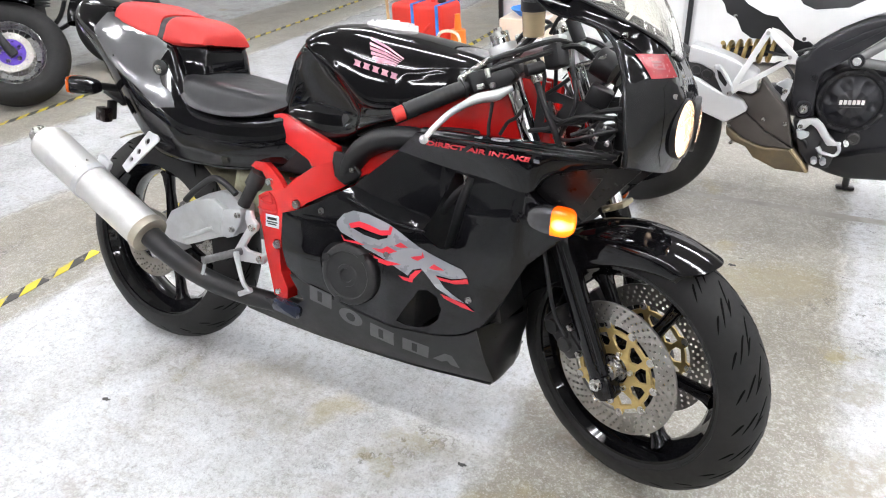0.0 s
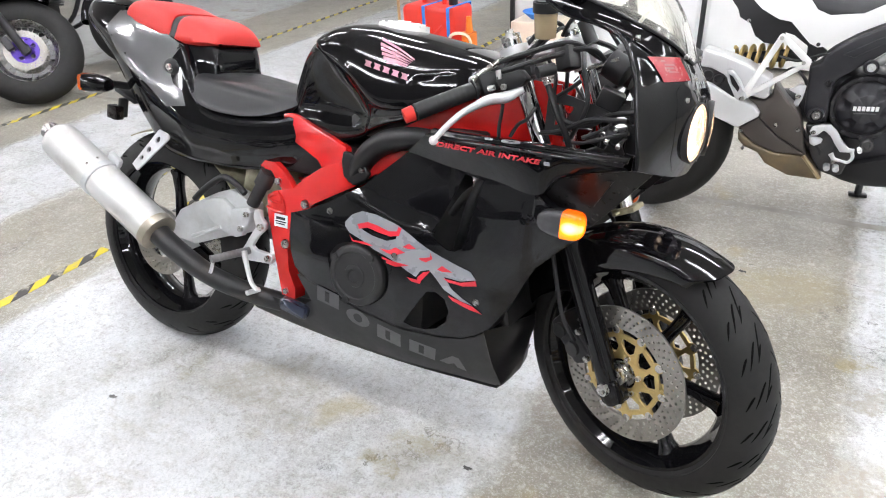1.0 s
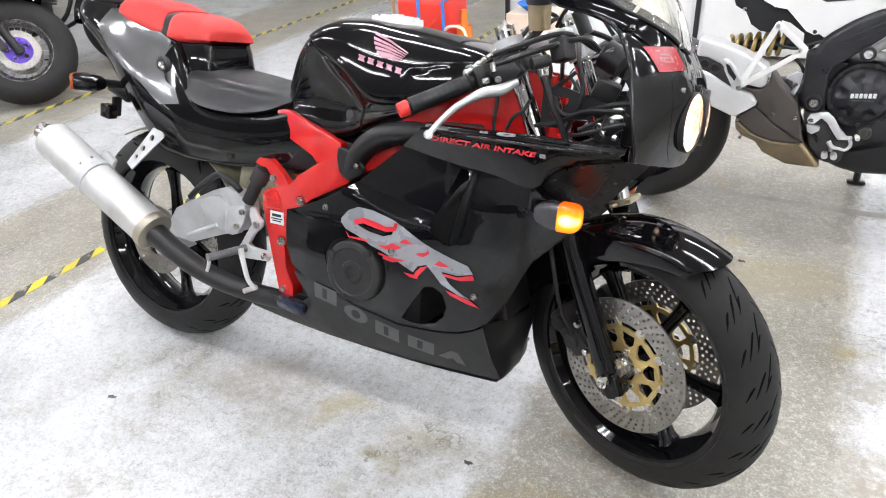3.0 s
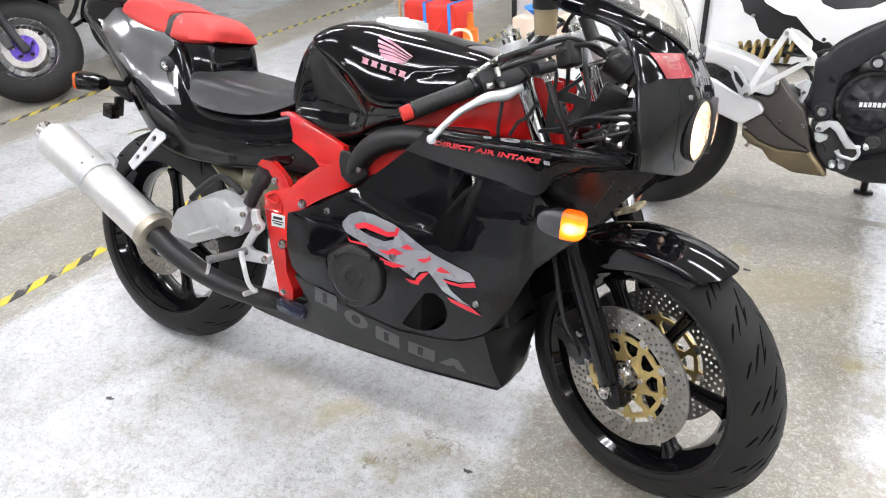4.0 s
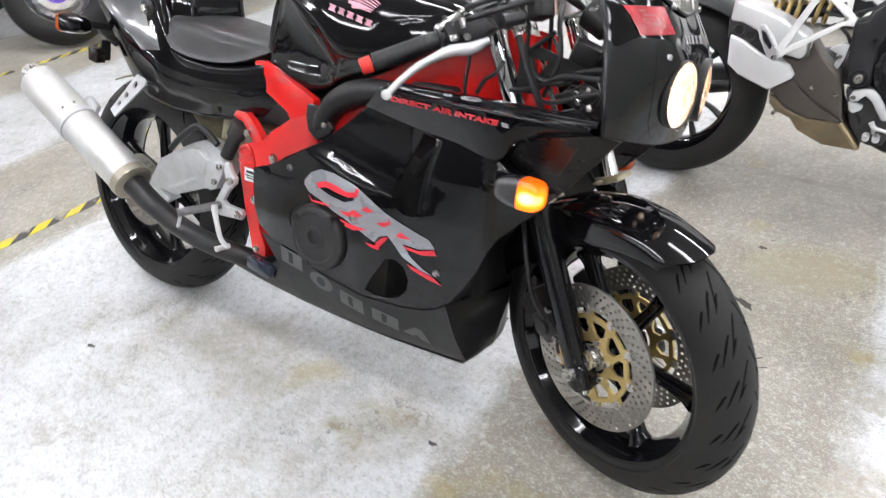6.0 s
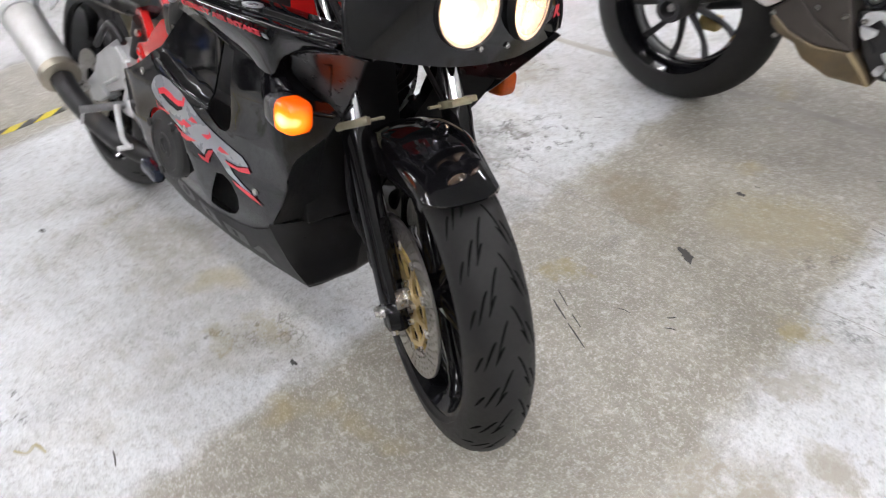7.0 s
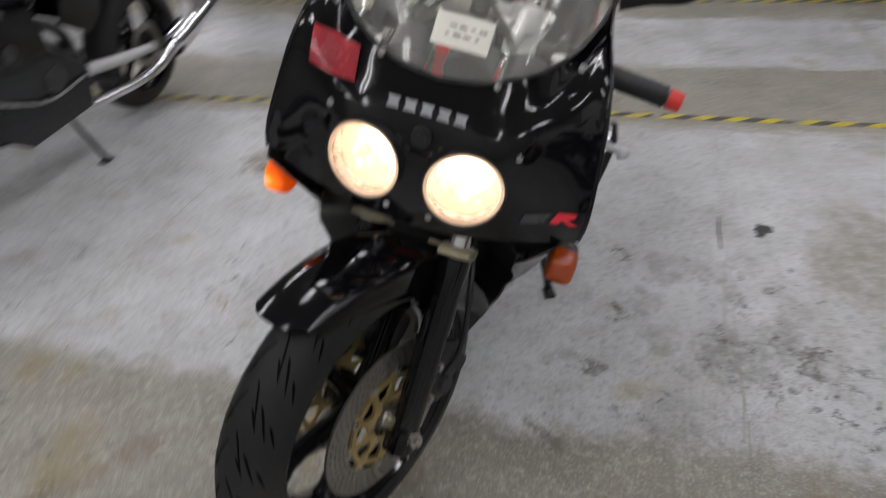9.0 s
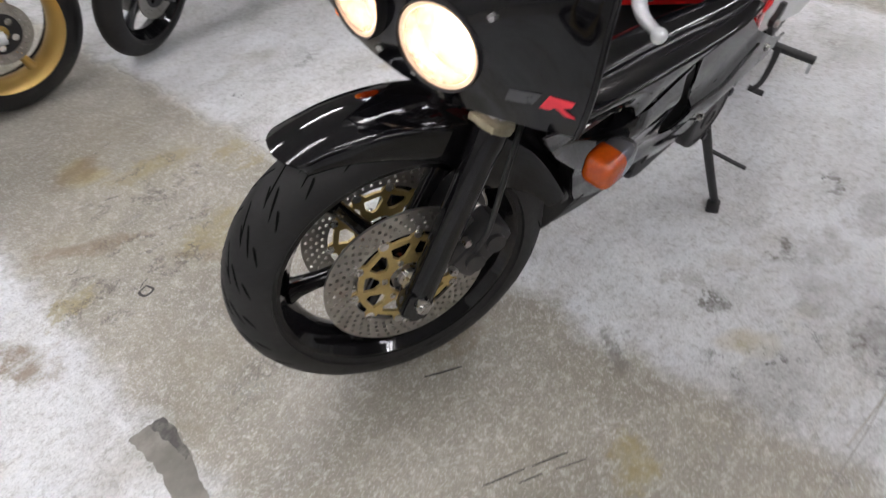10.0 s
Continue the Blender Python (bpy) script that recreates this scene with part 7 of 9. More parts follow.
part("ignition_switch", bm, SATIN, BIKE, "black ignition switch")
for c, sz in (((1.19, -0.12, 0.885), (0.05, 0.04, 0.04)), ((1.215, -0.14, 0.815), (0.04, 0.04, 0.03)), ((1.17, -0.10, 0.80), (0.045, 0.03, 0.02))):
    bm = B()
    box(bm, c, sz, (10, 20, 15), bevel=0.006)
    part("relay_box", bm, SATIN, BIKE)
# paper tags behind the screen
TAGPRINT = mat("faded_ink", (0.12, 0.12, 0.13), 0.6, 0, 0.3, 80)
bm = B()
box(bm, (1.215, 0.003, 0.997), (0.001, 0.084, 0.046), (0, -30, 0))
tg = part("paper_tag", bm, PAPER, BIKE, "white paper label with dark print")
for k in range(2):
    for q in range(4):
        bm = B()
        box(bm, (1.2165 - 0.006 * (k - 0.5), -0.018 + 0.0145 * q + 0.006 * k, 0.998 + 0.0105 * (k - 0.5)), (0.001, 0.011 if (q + k) % 3 else 0.005, 0.0040 if q % 2 else 0.0028), (0, -30, 0))
        part("tag_print", bm, TAGPRINT, tg)
bm = plate(B(), [(-0.012, -0.021), (0.012, -0.021), (0.012, 0.015), (0.008, 0.021), (-0.008, 0.021), (-0.012, 0.015)], [circle((0, 0.012), 0.004, 10)], 0.001)
part("paper_tag", bm, PAPER, BIKE, "plain white hang tag", pose(1.20, -0.009, 1.042, 0, 0, 90) @ pose(0, 0, 0, 32, 8, 0))

# ---- swingarm, silencer, rear shock
bm = B()
P = [(-0.135, 0.295), (-0.135, 0.330), (-0.07, 0.372)] + [(-0.073, 0.401), (-0.029, 0.433), (0.057, 0.478), (0.124, 0.511), (0.167, 0.526), (0.198, 0.522), (0.223, 0.511), (0.250, 0.495), (0.250, 0.452), (0.219, 0.408), (0.155, 0.388), (0.030, 0.340), (-0.040, 0.346), (-0.075, 0.356)][1:-1] + [(0.002, 0.318), (-0.06, 0.285), (-0.12, 0.272)]
plate(bm, P, (), 0.045, 0.05, lambda x, z: -0.122)
round_edges(bm, 0.008)
sw = part("swingarm", bm, ALLOY, BIKE, "bare cast alloy swingarm", angle=30)
for nm, Q, y, th in (("swingarm_web", [(0.072, 0.480), (0.123, 0.498), (0.153, 0.501), (0.189, 0.479), (0.174, 0.402), (0.143, 0.406), (0.104, 0.432)], -0.136, 0.016), ("swingarm_plate", [(0.194, 0.479), (0.252, 0.491), (0.265, 0.482), (0.252, 0.445), (0.228, 0.408), (0.206, 0.400), (0.179, 0.404)], -0.142, 0.022)):
    bm = plate(B(), Q, (), th, 0.0, lambda x, z: y)
    round_edges(bm, 0.004)
    part(nm, bm, ALLOY, sw, angle=30)
bm = B()
tube(bm, [(0.023, -0.128, 0.363), (0.147, -0.134, 0.417)], 0.006, seg=8)
part("swingarm_rib", bm, ALLOY, sw)
for x, z in ((0.250, 0.474), (0.229, 0.430)):
    bm = B()
    cyl(bm, (x, -0.135, z), (x, -0.150, z), 0.008, seg=12)
    part("bolt", bm, STEEL, sw)
bm = plate(B(), [(-0.16, 0.345), (0.30, 0.47), (0.36, 0.44), (0.36, 0.39), (-0.10, 0.27), (-0.16, 0.28)], (), 0.04, 0.08, lambda x, z: 0.088)
part("swingarm_leg", bm, ALLOY, sw, angle=30)
bm = B()
tube(bm, [(0.062, -0.150, 0.486), (0.100, -0.150, 0.520), (0.157, -0.150, 0.560), (0.186, -0.150, 0.566), (0.223, -0.150, 0.552), (0.251, -0.150, 0.534)], 0.009, seg=10)
part("brake_hose", bm, CABLE, BIKE)
bm = B()
cyl(bm, (0.25, -0.12, 0.50), (0.30, -0.12, 0.585), 0.018, seg=16)
cyl(bm, (0.285, -0.12, 0.56), (0.31, -0.12, 0.60), 0.024, seg=16)
part("rear_master_cylinder", bm, IRON, BIKE)
bm = B()
cyl(bm, (0.40, -0.02, 0.45), (0.36, -0.02, 0.66), 0.024, seg=16)
sh_ = part("shock_absorber", bm, IRON, BIKE)
bm = B()
tube(bm, [(0.40 - 0.04 * k / 40 + 0.036 * math.cos(k * 0.9), -0.02 + 0.036 * math.sin(k * 0.9), 0.47 + 0.17 * k / 40) for k in range(41)], 0.006, seg=6, n=2)
part("shock_spring", bm, REDPAINT, sh_)
# silencer
E0, E1 = Vector((0.018, -0.240, 0.393)), Vector((-0.368, -0.262, 0.608))
ed = (E1 - E0).normalized()
R1, R2 = 0.0515, 0.0535


def silencer_ring(q, r, n=36):
    sx = ed.cross(Vector((0, 1, 0))).normalized()
    return [q + sx * r * 1.06 * math.cos(2 * math.pi * k / n) + Vector((0, 1, 0)) * r * math.sin(2 * math.pi * k / n) for k in range(n)]


L_ = (E1 - E0).length
bm = B()
loft(bm, [silencer_ring(E0 + ed * a, r) for a, r in ((0.012, 0.040), (0.016, R1), (0.245, R1), (0.247, R1 + 0.002), (0.262, R1 + 0.002), (0.264, R2), (L_ - 0.03, R2), (L_ - 0.008, R2 * 0.97), (L_, R2 * 0.86))])
mu = part("silencer", bm, BRUSHED, BIKE, "dull satin alloy silencer")
bm = B()
loft(bm, [silencer_ring(E0 + ed * a, r) for a, r in ((-0.004, 0.038), (0.0, 0.0530), (0.020, 0.0545), (0.024, 0.0525))])
part("end_ring", bm, mat("tarnished_steel", (0.46, 0.42, 0.34), 0.34, 0.7, 0.25, 30), mu, "tarnished steel end ring")
bm = B()
loft(bm, [silencer_ring(E0 + ed * a, r) for a, r in ((0.240, R1 + 0.0035), (0.241, R1 + 0.0045), (0.258, R1 + 0.0045), (0.259, R1 + 0.0035))])
box(bm, E0 + ed * 0.25 + Vector((0.02, 0.035, 0.052)), (0.05, 0.016, 0.03), (0, 30, 0), bevel=0.006)
part("clamp", bm, ALLOY, mu)
bm = B()
rg = [silencer_ring(E0 + ed * a, r, 28) for a, r in ((L_ - 0.01, 0.026), (L_ + 0.040, 0.026), (L_ + 0.040, 0.021), (L_ - 0.02, 0.021))]
vs = [[bm.verts.new(p) for p in r_] for r_ in rg]
skin(bm, vs, True)
bmesh.ops.recalc_face_normals(bm, faces=bm.faces)
part("tail_pipe", bm, STEEL, mu, "bright outlet pipe")
for k, a in enumerate((-1.0, -0.3, 0.4)):
    bm = B()
    q = silencer_ring(E0 + ed * 0.275, R2, 40)[int((a + 3.6) / 6.28 * 40) % 40]
    ball(bm, q, 0.004)
    part("rivet", bm, STEEL, mu)
bm = B()
tube(bm, [E0 + ed * 0.006, E0 - ed * 0.08, E0 - ed * 0.19 + Vector((0, 0.02, 0.0)), (0.30, -0.18, 0.270), (0.42, -0.10, 0.235), (0.58, -0.05, 0.225)], [0.031, 0.030, 0.028, 0.027, 0.026, 0.026], seg=20)
part("exhaust_pipe", bm, PIPE, BIKE, "matt black exhaust pipe")
# silencer bracket with lightening holes
q0, q1 = (-0.128, 0.566), (-0.060, 0.668)
bm = plate(B(), [(-0.140, 0.560), (-0.112, 0.545), (-0.035, 0.640), (-0.052, 0.672), (-0.085, 0.660)], [circle((-0.112, 0.580), 0.007, 12), circle((-0.095, 0.604), 0.008, 12), circle((-0.075, 0.634), 0.009, 12)], 0.006, 0.0, None)
for v in bm.verts:
    v.co.y += -0.198 + 0.5 * (v.co.z - 0.55)
part("silencer_bracket", bm, ALLOY, BIKE, "drilled alloy silencer bracket")

# ---- foot controls
PEG = mat("worn_grey_alloy", (0.20, 0.20, 0.205), 0.42, 0.5, 0.25, 60, bump=0.05, bscale=500)
for s in (-1, 1):
    bm = plate(B(), [(0.314, 0.506), (0.329, 0.508), (0.337, 0.486), (0.353, 0.473), (0.349, 0.457), (0.324, 0.434), (0.306, 0.405), (0.318, 0.396), (0.374, 0.394), (0.379, 0.383), (0.370, 0.368), (0.345, 0.366), (0.299, 0.362), (0.270, 0.362), (0.262, 0.379), (0.278, 0.399), (0.298, 0.431), (0.318, 0.460), (0.310, 0.485)], (), 0.014, 0.0, None)
    round_edges(bm, 0.003)
    for v in bm.verts:
        v.co.y += -0.182
    hg = part("footrest_hanger", bm if s < 0 else mirror_y(bm), ALLOY if s < 0 else SATIN, BIKE, "cast alloy footrest hanger" if s < 0 else "black footrest hanger", angle=30)
    for x, z in ((0.338, 0.464), (0.364, 0.383)):
        bm = B()
        cyl(bm, (x, s * 0.176, z), (x, s * 0.190, z), 0.009, seg=14)
        part("bolt", bm, STEEL, hg)
    bm = B()
    tube(bm, [Vector((0.300, s * 0.185, 0.392)).lerp(Vector((0.262, s * 0.284, 0.382)), k / 26) for k in range(27)], [0.0105 if k < 7 else 0.0108 if k % 3 else 0.0096 for k in range(27)], seg=12, n=1)
    pg = part("footrest", bm, PEG if s < 0 else SATIN, BIKE, "ribbed grey footrest" if s < 0 else "ribbed black footrest")
    bm = B()
    tube(bm, [(0.265, s * 0.279, 0.380), (0.261, s * 0.281, 0.356), (0.257, s * 0.282, 0.344)], 0.0045, seg=8)
    part("feeler", bm, ALLOY, pg)
    bm = B()
    tube(bm, [(0.300, s * 0.205, 0.395), (0.315, s * 0.212, 0.365), (0.335, s * 0.215, 0.318), (0.350, s * 0.205, 0.295)], [0.009, 0.007, 0.0065, 0.006], seg=10, flat=0.6)
    cyl(bm, (0.345, s * 0.195, 0.295), (0.335, s * 0.232, 0.292), 0.0070, seg=12)
    part("foot_pedal", bm, ALLOY if s < 0 else SATIN, BIKE, "alloy foot pedal" if s < 0 else "black gear pedal")
# belly tail catch in dark blue
bm = B()
box(bm, (0.475, -0.205, 0.280), (0.085, 0.03, 0.035), (0, 8, 0), bevel=0.010)
part("fairing_catch", bm, mat("blue_black_plastic", (0.02, 0.025, 0.045), 0.15, 0, 0.2, 30, coat=0.6), BIKE)

# ---- side stand, which reaches the floor on the left
bm = B()
inv = BIKE.matrix_basis.inverted()
ft = inv @ Vector((0.502, 0.294, 0.004))
tp = Vector((0.560, 0.190, 0.320))
tube(bm, [tp, tp.lerp(ft, 0.5) + Vector((0.004, 0, 0)), ft], [0.012, 0.0105, 0.010], seg=12)
st = part("side_stand", bm, SATIN, BIKE, "black side stand on the floor")
bm = B()
box(bm, (0, 0, 0), (0.050, 0.032, 0.012), bevel=0.005)
part("stand_foot", bm, SATIN, st, m=inv @ pose(0.512, 0.298, FZ + 0.006, 0, 0, 20))
bm = B()
tube(bm, [tp.lerp(ft, 0.35), tp.lerp(ft, 0.40) + Vector((-0.01, 0.045, 0.005)), tp.lerp(ft, 0.42) + Vector((-0.015, 0.085, 0.008))], 0.005, seg=8)
part("stand_tang", bm, SATIN, st)

# ---------------------------------------------------------------- the other motorcycles
def rim_for(R, w, mt, parent, label=""):
    return part("rim", rim_mesh(R, w), mt, parent, label)


def knobs(R, w, parent, n=44):
    bm = B()
    for k in range(n):
        a = 2 * math.pi * k / n
        for j, y in enumerate((-0.36, -0.12, 0.12, 0.36)):
            aa = a + (math.pi / n if j % 2 else 0)
            r = R - 0.02 * abs(y) - (0.010 if abs(y) > 0.3 else 0.0)
            box(bm, (r * math.cos(aa), y * w, r * math.sin(aa)), (0.024, 0.020, 0.020), (0, -math.degrees(aa), 0))
    return part("tread_block", bm, RUBBER, parent, "knobbly tread blocks")


def wheel(parent, m, R, w, rim_r, rim_mat, style, spoke_mat=None, disc_r=0.0, disc_mat=DISC, knob=False, name="wheel", hub_r=0.035, tyre_label="black road tyre", wall=None, carrier=None):
    e = empty(name, "", "", m)
    e.parent = parent
    part("tyre", tyre_mesh(R, w, rim_r, 64), wall or RUBBER, e, tyre_label)
    if knob:
        ob = knobs(R, w, e)
        ob["kind"] = "stuff"
    rim_for(rim_r - 0.002, w * 0.92, rim_mat, e)
    sm = spoke_mat or rim_mat
    if style == "wire":
        for k in range(28):
            a = 2 * math.pi * k / 28
            b = a + (0.32 if k % 2 else -0.32)
            y = 0.035 if k % 4 < 2 else -0.035
            bm = B()
            cyl(bm, (hub_r * math.cos(b), y, hub_r * math.sin(b)), ((rim_r - 0.03) * math.cos(a), 0, (rim_r - 0.03) * math.sin(a)), 0.0022, seg=5)
            part("spoke", bm, sm, e)
    else:
        n = int(style)
        for k in range(n):
            a = 2 * math.pi * k / n + 0.2
            if n > 6:
                bm = B()
                tube(bm, [(hub_r * math.cos(a), 0, hub_r * math.sin(a)), (0.6 * rim_r * math.cos(a + 0.04), 0.012, 0.6 * rim_r * math.sin(a + 0.04)), ((rim_r - 0.03) * math.cos(a), 0, (rim_r - 0.03) * math.sin(a))], [0.014, 0.010, 0.013], seg=8)
                part("spoke", bm, sm, e)
            else:
                part("spoke", spoke_mesh(rim_r, a, w), sm, e)
    bm = B()
    cyl(bm, (0, -w * 0.42, 0), (0, w * 0.42, 0), hub_r + 0.004, seg=24)
    part("hub", bm, sm, e)
    bm = B()
    cyl(bm, (0, -w * 0.62, 0), (0, w * 0.62, 0), 0.012, seg=12)
    part("axle", bm, STEEL, e)
    if disc_r:
        for s in (-1, 1):
            part("brake_disc", disc_mesh(disc_r * 0.66, disc_r, (disc_r * 0.76, disc_r * 0.88), 24), disc_mat, e, "", pose(0, s * w * 0.45, 0))
            bm = plate(B(), circle((0, 0), disc_r * 0.68, 24), [circle((0, 0), 0.03, 16)] + [circle((disc_r * 0.46 * math.cos(a), disc_r * 0.46 * math.sin(a)), disc_r * 0.12, 8) for a in [2 * math.pi * k / 5 for k in range(5)]], 0.004)
            part("disc_carrier", bm, carrier or SATIN, e, "", pose(0, s * w * 0.45, 0))
    return e


def parked_bike(label, m, wb=1.42, Rf=0.30, Rr=0.30, wf=0.115, wr=0.15, rim_f=0.222, rim_r=0.222, style="5", rim_mat=GLOSS, rear_rim=None, steer=0.0, rake=26.0, body=GLOSS, tank=GLOSS, seat=VINYL, fender=None, fork_mat=CHROME, leg_mat=ALLOY, boot=None,
                knob=False, disc_f=0.13, silencer=None, fairing=None, spoke_mat=None, lean=-9.0, high=0.0, wall=None, side_plate=None, hub_mat=None, stripe=None):
    e = empty("motorcycle", label, "motorcycle", m @ pose(0, 0, 0, lean, 0, 0), "motorcycles parked in the garage")
    wheel(e, pose(0, 0, Rr + 0.002), Rr, wr, rim_r, rear_rim or rim_mat, style, spoke_mat, 0.11, knob=knob, name="rear_wheel", wall=wall)
    sr, cr = math.sin(radians(rake)), math.cos(radians(rake))
    S = Matrix(((cr, 0, -sr, wb - 0.04 * cr), (0, 1, 0, 0), (sr, 0, cr, Rf + 0.002 - 0.04 * sr), (0, 0, 0, 1))) @ pose(0, 0, 0, 0, 0, steer)
    wheel(e, S @ pose(0.04, 0, 0), Rf, wf, rim_f, rim_mat, style, spoke_mat, disc_f, knob=knob, name="front_wheel", wall=wall, carrier=hub_mat)
    if stripe:
        for M, r, w_ in ((pose(0, 0, Rr + 0.002), rim_r, wr), (S @ pose(0.04, 0, 0), rim_f, wf)):
            for s in (-1, 1):
                bm = lathe(B(), [(r + 0.004, s * 0.43 * w_), (r + 0.011, s * 0.44 * w_), (r + 0.011, s * 0.42 * w_), (r + 0.004, s * 0.41 * w_)], seg=48, closed=True)
                part("rim_stripe", bm, stripe, e, "thin red rim stripe", M)
    H = 0.62 + high
    for s in (-1, 1):
        y = s * (wf * 0.5 + 0.045)
        bm = B()
        cyl(bm, (0.04, y, 0.25), (0.04, y, H + 0.02), 0.020, seg=16)
        part("fork_tube", bm, fork_mat, e, "", S)
        bm = B()
        cyl(bm, (0.04, y, -0.04), (0.04, y, 0.32), 0.027, seg=16)
        box(bm, (0.045, y, -0.01), (0.06, 0.04, 0.05), bevel=0.01)
        part("fork_leg", bm, leg_mat, e, "", S)
        if boot:
            bm = B()
            cyl(bm, (0.04, y, 0.30), (0.04, y, 0.52), 0.030, seg=16)
            part("fork_boot", bm, boot, e, "", S)
        bm = B()
        box(bm, (-0.02, s * (wf * 0.5 + 0.018), 0.075), (0.05, 0.05, 0.09), bevel=0.012)
        part("brake_caliper", bm, IRON, e, "", S)
        bm = B()
        tube(bm, [(0.0, s * 0.02, H), (-0.01, s * 0.16, H + 0.06), (-0.06, s * 0.36, H + 0.05)], 0.012, seg=10)
        bar = part("handlebar", bm, SATIN, e, "", S)
        bm = B()
        cyl(bm, (-0.035, s * 0.26, H + 0.055), (-0.062, s * 0.37, H + 0.05), 0.018, seg=14)
        part("grip", bm, CABLE, bar)
    bm = B()
    for z in (H - 0.02, H - 0.16):
        box(bm, (0.01, 0, z), (0.09, 2 * (wf * 0.5 + 0.075), 0.03), bevel=0.010)
    part("fork_clamp", bm, IRON, e, "", S)
    bm = B()
    ball(bm, (0.13, 0, H - 0.08), 0.085, (0.7, 1, 1), 24)
    hl = part("headlamp", bm, SATIN, e, "", S)
    bm = B()
    cyl(bm, (0.155, 0, H - 0.08), (0.186, 0, H - 0.08), 0.075, 0.06, seg=24)
    part("lens", bm, mat("lamp_glass", (0.6, 0.62, 0.64), 0.08, 0.6), hl)
    if fender:
        fm, hi = fender
        bm = B()
        rows = []
        R0 = Rf + 0.02 + hi
        for k in range(15):
            a = radians(35 + 115 * k / 14)
            rows.append([(0.04 + r * math.cos(a), y, r * math.sin(a)) for y, r in ((-wf * 0.62, R0 - 0.055), (-wf * 0.60, R0 - 0.015), (-wf * 0.3, R0 + 0.006), (0, R0 + 0.010), (wf * 0.3, R0 + 0.006), (wf * 0.60, R0 - 0.015), (wf * 0.62, R0 - 0.055))])
        dense_loft(bm, rows, 2, 2, closed=False)
        bmesh.ops.solidify(bm, geom=bm.faces[:], thickness=0.004)
        part("front_mudguard", bm, fm, e, "", S, angle=60)
    # frame, engine, tank, seat and tail
    hx, hz = wb - 0.04 * cr - sr * (H - 0.1), Rf + cr * (H - 0.1)
    for s in (-1, 1):
        bm = B()
        tube(bm, [(hx, s * 0.04, hz), (wb * 0.66, s * 0.12, 0.70 + high), (wb * 0.42, s * 0.13, 0.62 + high), (wb * 0.33, s * 0.11, 0.40)], 0.024, seg=10)
        part("frame_tube", bm, SATIN, e)
        bm = B()
        tube(bm, [(wb * 0.36, s * 0.10, 0.38), (wb * 0.15, s * 0.105, 0.34), (0, s * 0.11, Rr)], [0.032, 0.026, 0.022], seg=10)
        part("swingarm", bm, ALLOY, e)
        bm = B()
        tube(bm, [(hx - 0.02, s * 0.05, hz - 0.10), (wb * 0.72, s * 0.10, 0.36), (wb * 0.50, s * 0.12, 0.24)], 0.016, seg=8)
        part("down_tube", bm, SATIN, e)
    bm = B()
    box(bm, (wb * 0.47, 0, 0.40), (0.40, 0.30, 0.24), bevel=0.04)
    eng = part("engine", bm, IRON, e)
    for k in range(7):
        bm = B()
        box(bm, (wb * 0.56 + 0.006 * k, 0, 0.50 + 0.020 * k), (0.19, 0.27, 0.009), (0, 18, 0), bevel=0.003)
        part("cooling_fin", bm, IRON, eng)
    for s in (-1, 1):
        bm = B()
        lathe(bm, [(0.095, s * 0.0), (0.095, s * 0.02), (0.08, s * 0.032), (0.03, s * 0.036), (0.0005, s * 0.036)], (wb * 0.44, s * 0.14, 0.38), 32)
        part("engine_cover", bm, IRON, eng)
        bm = B()
        tube(bm, [(wb * 0.36, s * 0.15, 0.36), (wb * 0.33, s * 0.27, 0.36)], 0.012, seg=10)
        part("footrest", bm, SATIN, e)
    bm = B()
    dense_loft(bm, [sym([(x, 0, zt), (x, w * 0.6, zt - 0.01), (x, w, zt - 0.08), (x, w * 0.95, zb + 0.02), (x, w * 0.6, zb), (x, 0, zb)]) for x, zt, w, zb in ((hx - 0.08, hz + 0.00, 0.06, hz - 0.10), (hx - 0.14, hz + 0.06, 0.12, 0.72 + high), (wb * 0.55, 0.96 + high, 0.15, 0.70 + high), (wb * 0.44, 0.92 + high, 0.13, 0.70 + high), (wb * 0.39, 0.82 + high, 0.09, 0.72 + high))], 3, 3)
    part("fuel_tank", bm, tank, e, angle=60)
    bm = B()
    dense_loft(bm, [sym([(x, 0, zt), (x, w * 0.7, zt - 0.006), (x, w, zt - 0.05), (x, w * 0.9, zt - 0.10), (x, 0, zt - 0.10)]) for x, zt, w in ((wb * 0.40, 0.82 + high, 0.09), (wb * 0.28, 0.80 + high, 0.14), (wb * 0.10, 0.82 + high, 0.13), (-0.08, 0.88 + high, 0.10), (-0.14, 0.88 + high, 0.07))], 3, 3)
    part("seat", bm, seat, e, angle=60)
    bm = B()
    dense_loft(bm, [sym([(x, 0, zt), (x, w, zt - 0.02), (x, w, zb + 0.02), (x, w * 0.6, zb), (x, 0, zb)]) for x, zt, w, zb in ((wb * 0.34, 0.72 + high, 0.11, 0.60 + high), (wb * 0.15, 0.73 + high, 0.12, 0.62 + high), (-0.10, 0.80 + high, 0.10, 0.70 + high), (-0.30, 0.86 + high, 0.06, 0.80 + high))], 3, 2)
    part("tail_panel", bm, body, e, angle=60)
    for s in (-1, 1):
        bm = plate(B(), [(wb * 0.22, 0.72 + high), (wb * 0.38, 0.74 + high), (wb * 0.40, 0.62 + high), (wb * 0.30, 0.54 + high), (wb * 0.24, 0.60 + high)], (), 0.012, 0.06, lambda x, z: -0.155)
        part("side_panel", bm if s < 0 else mirror_y(bm), side_plate or body, e)
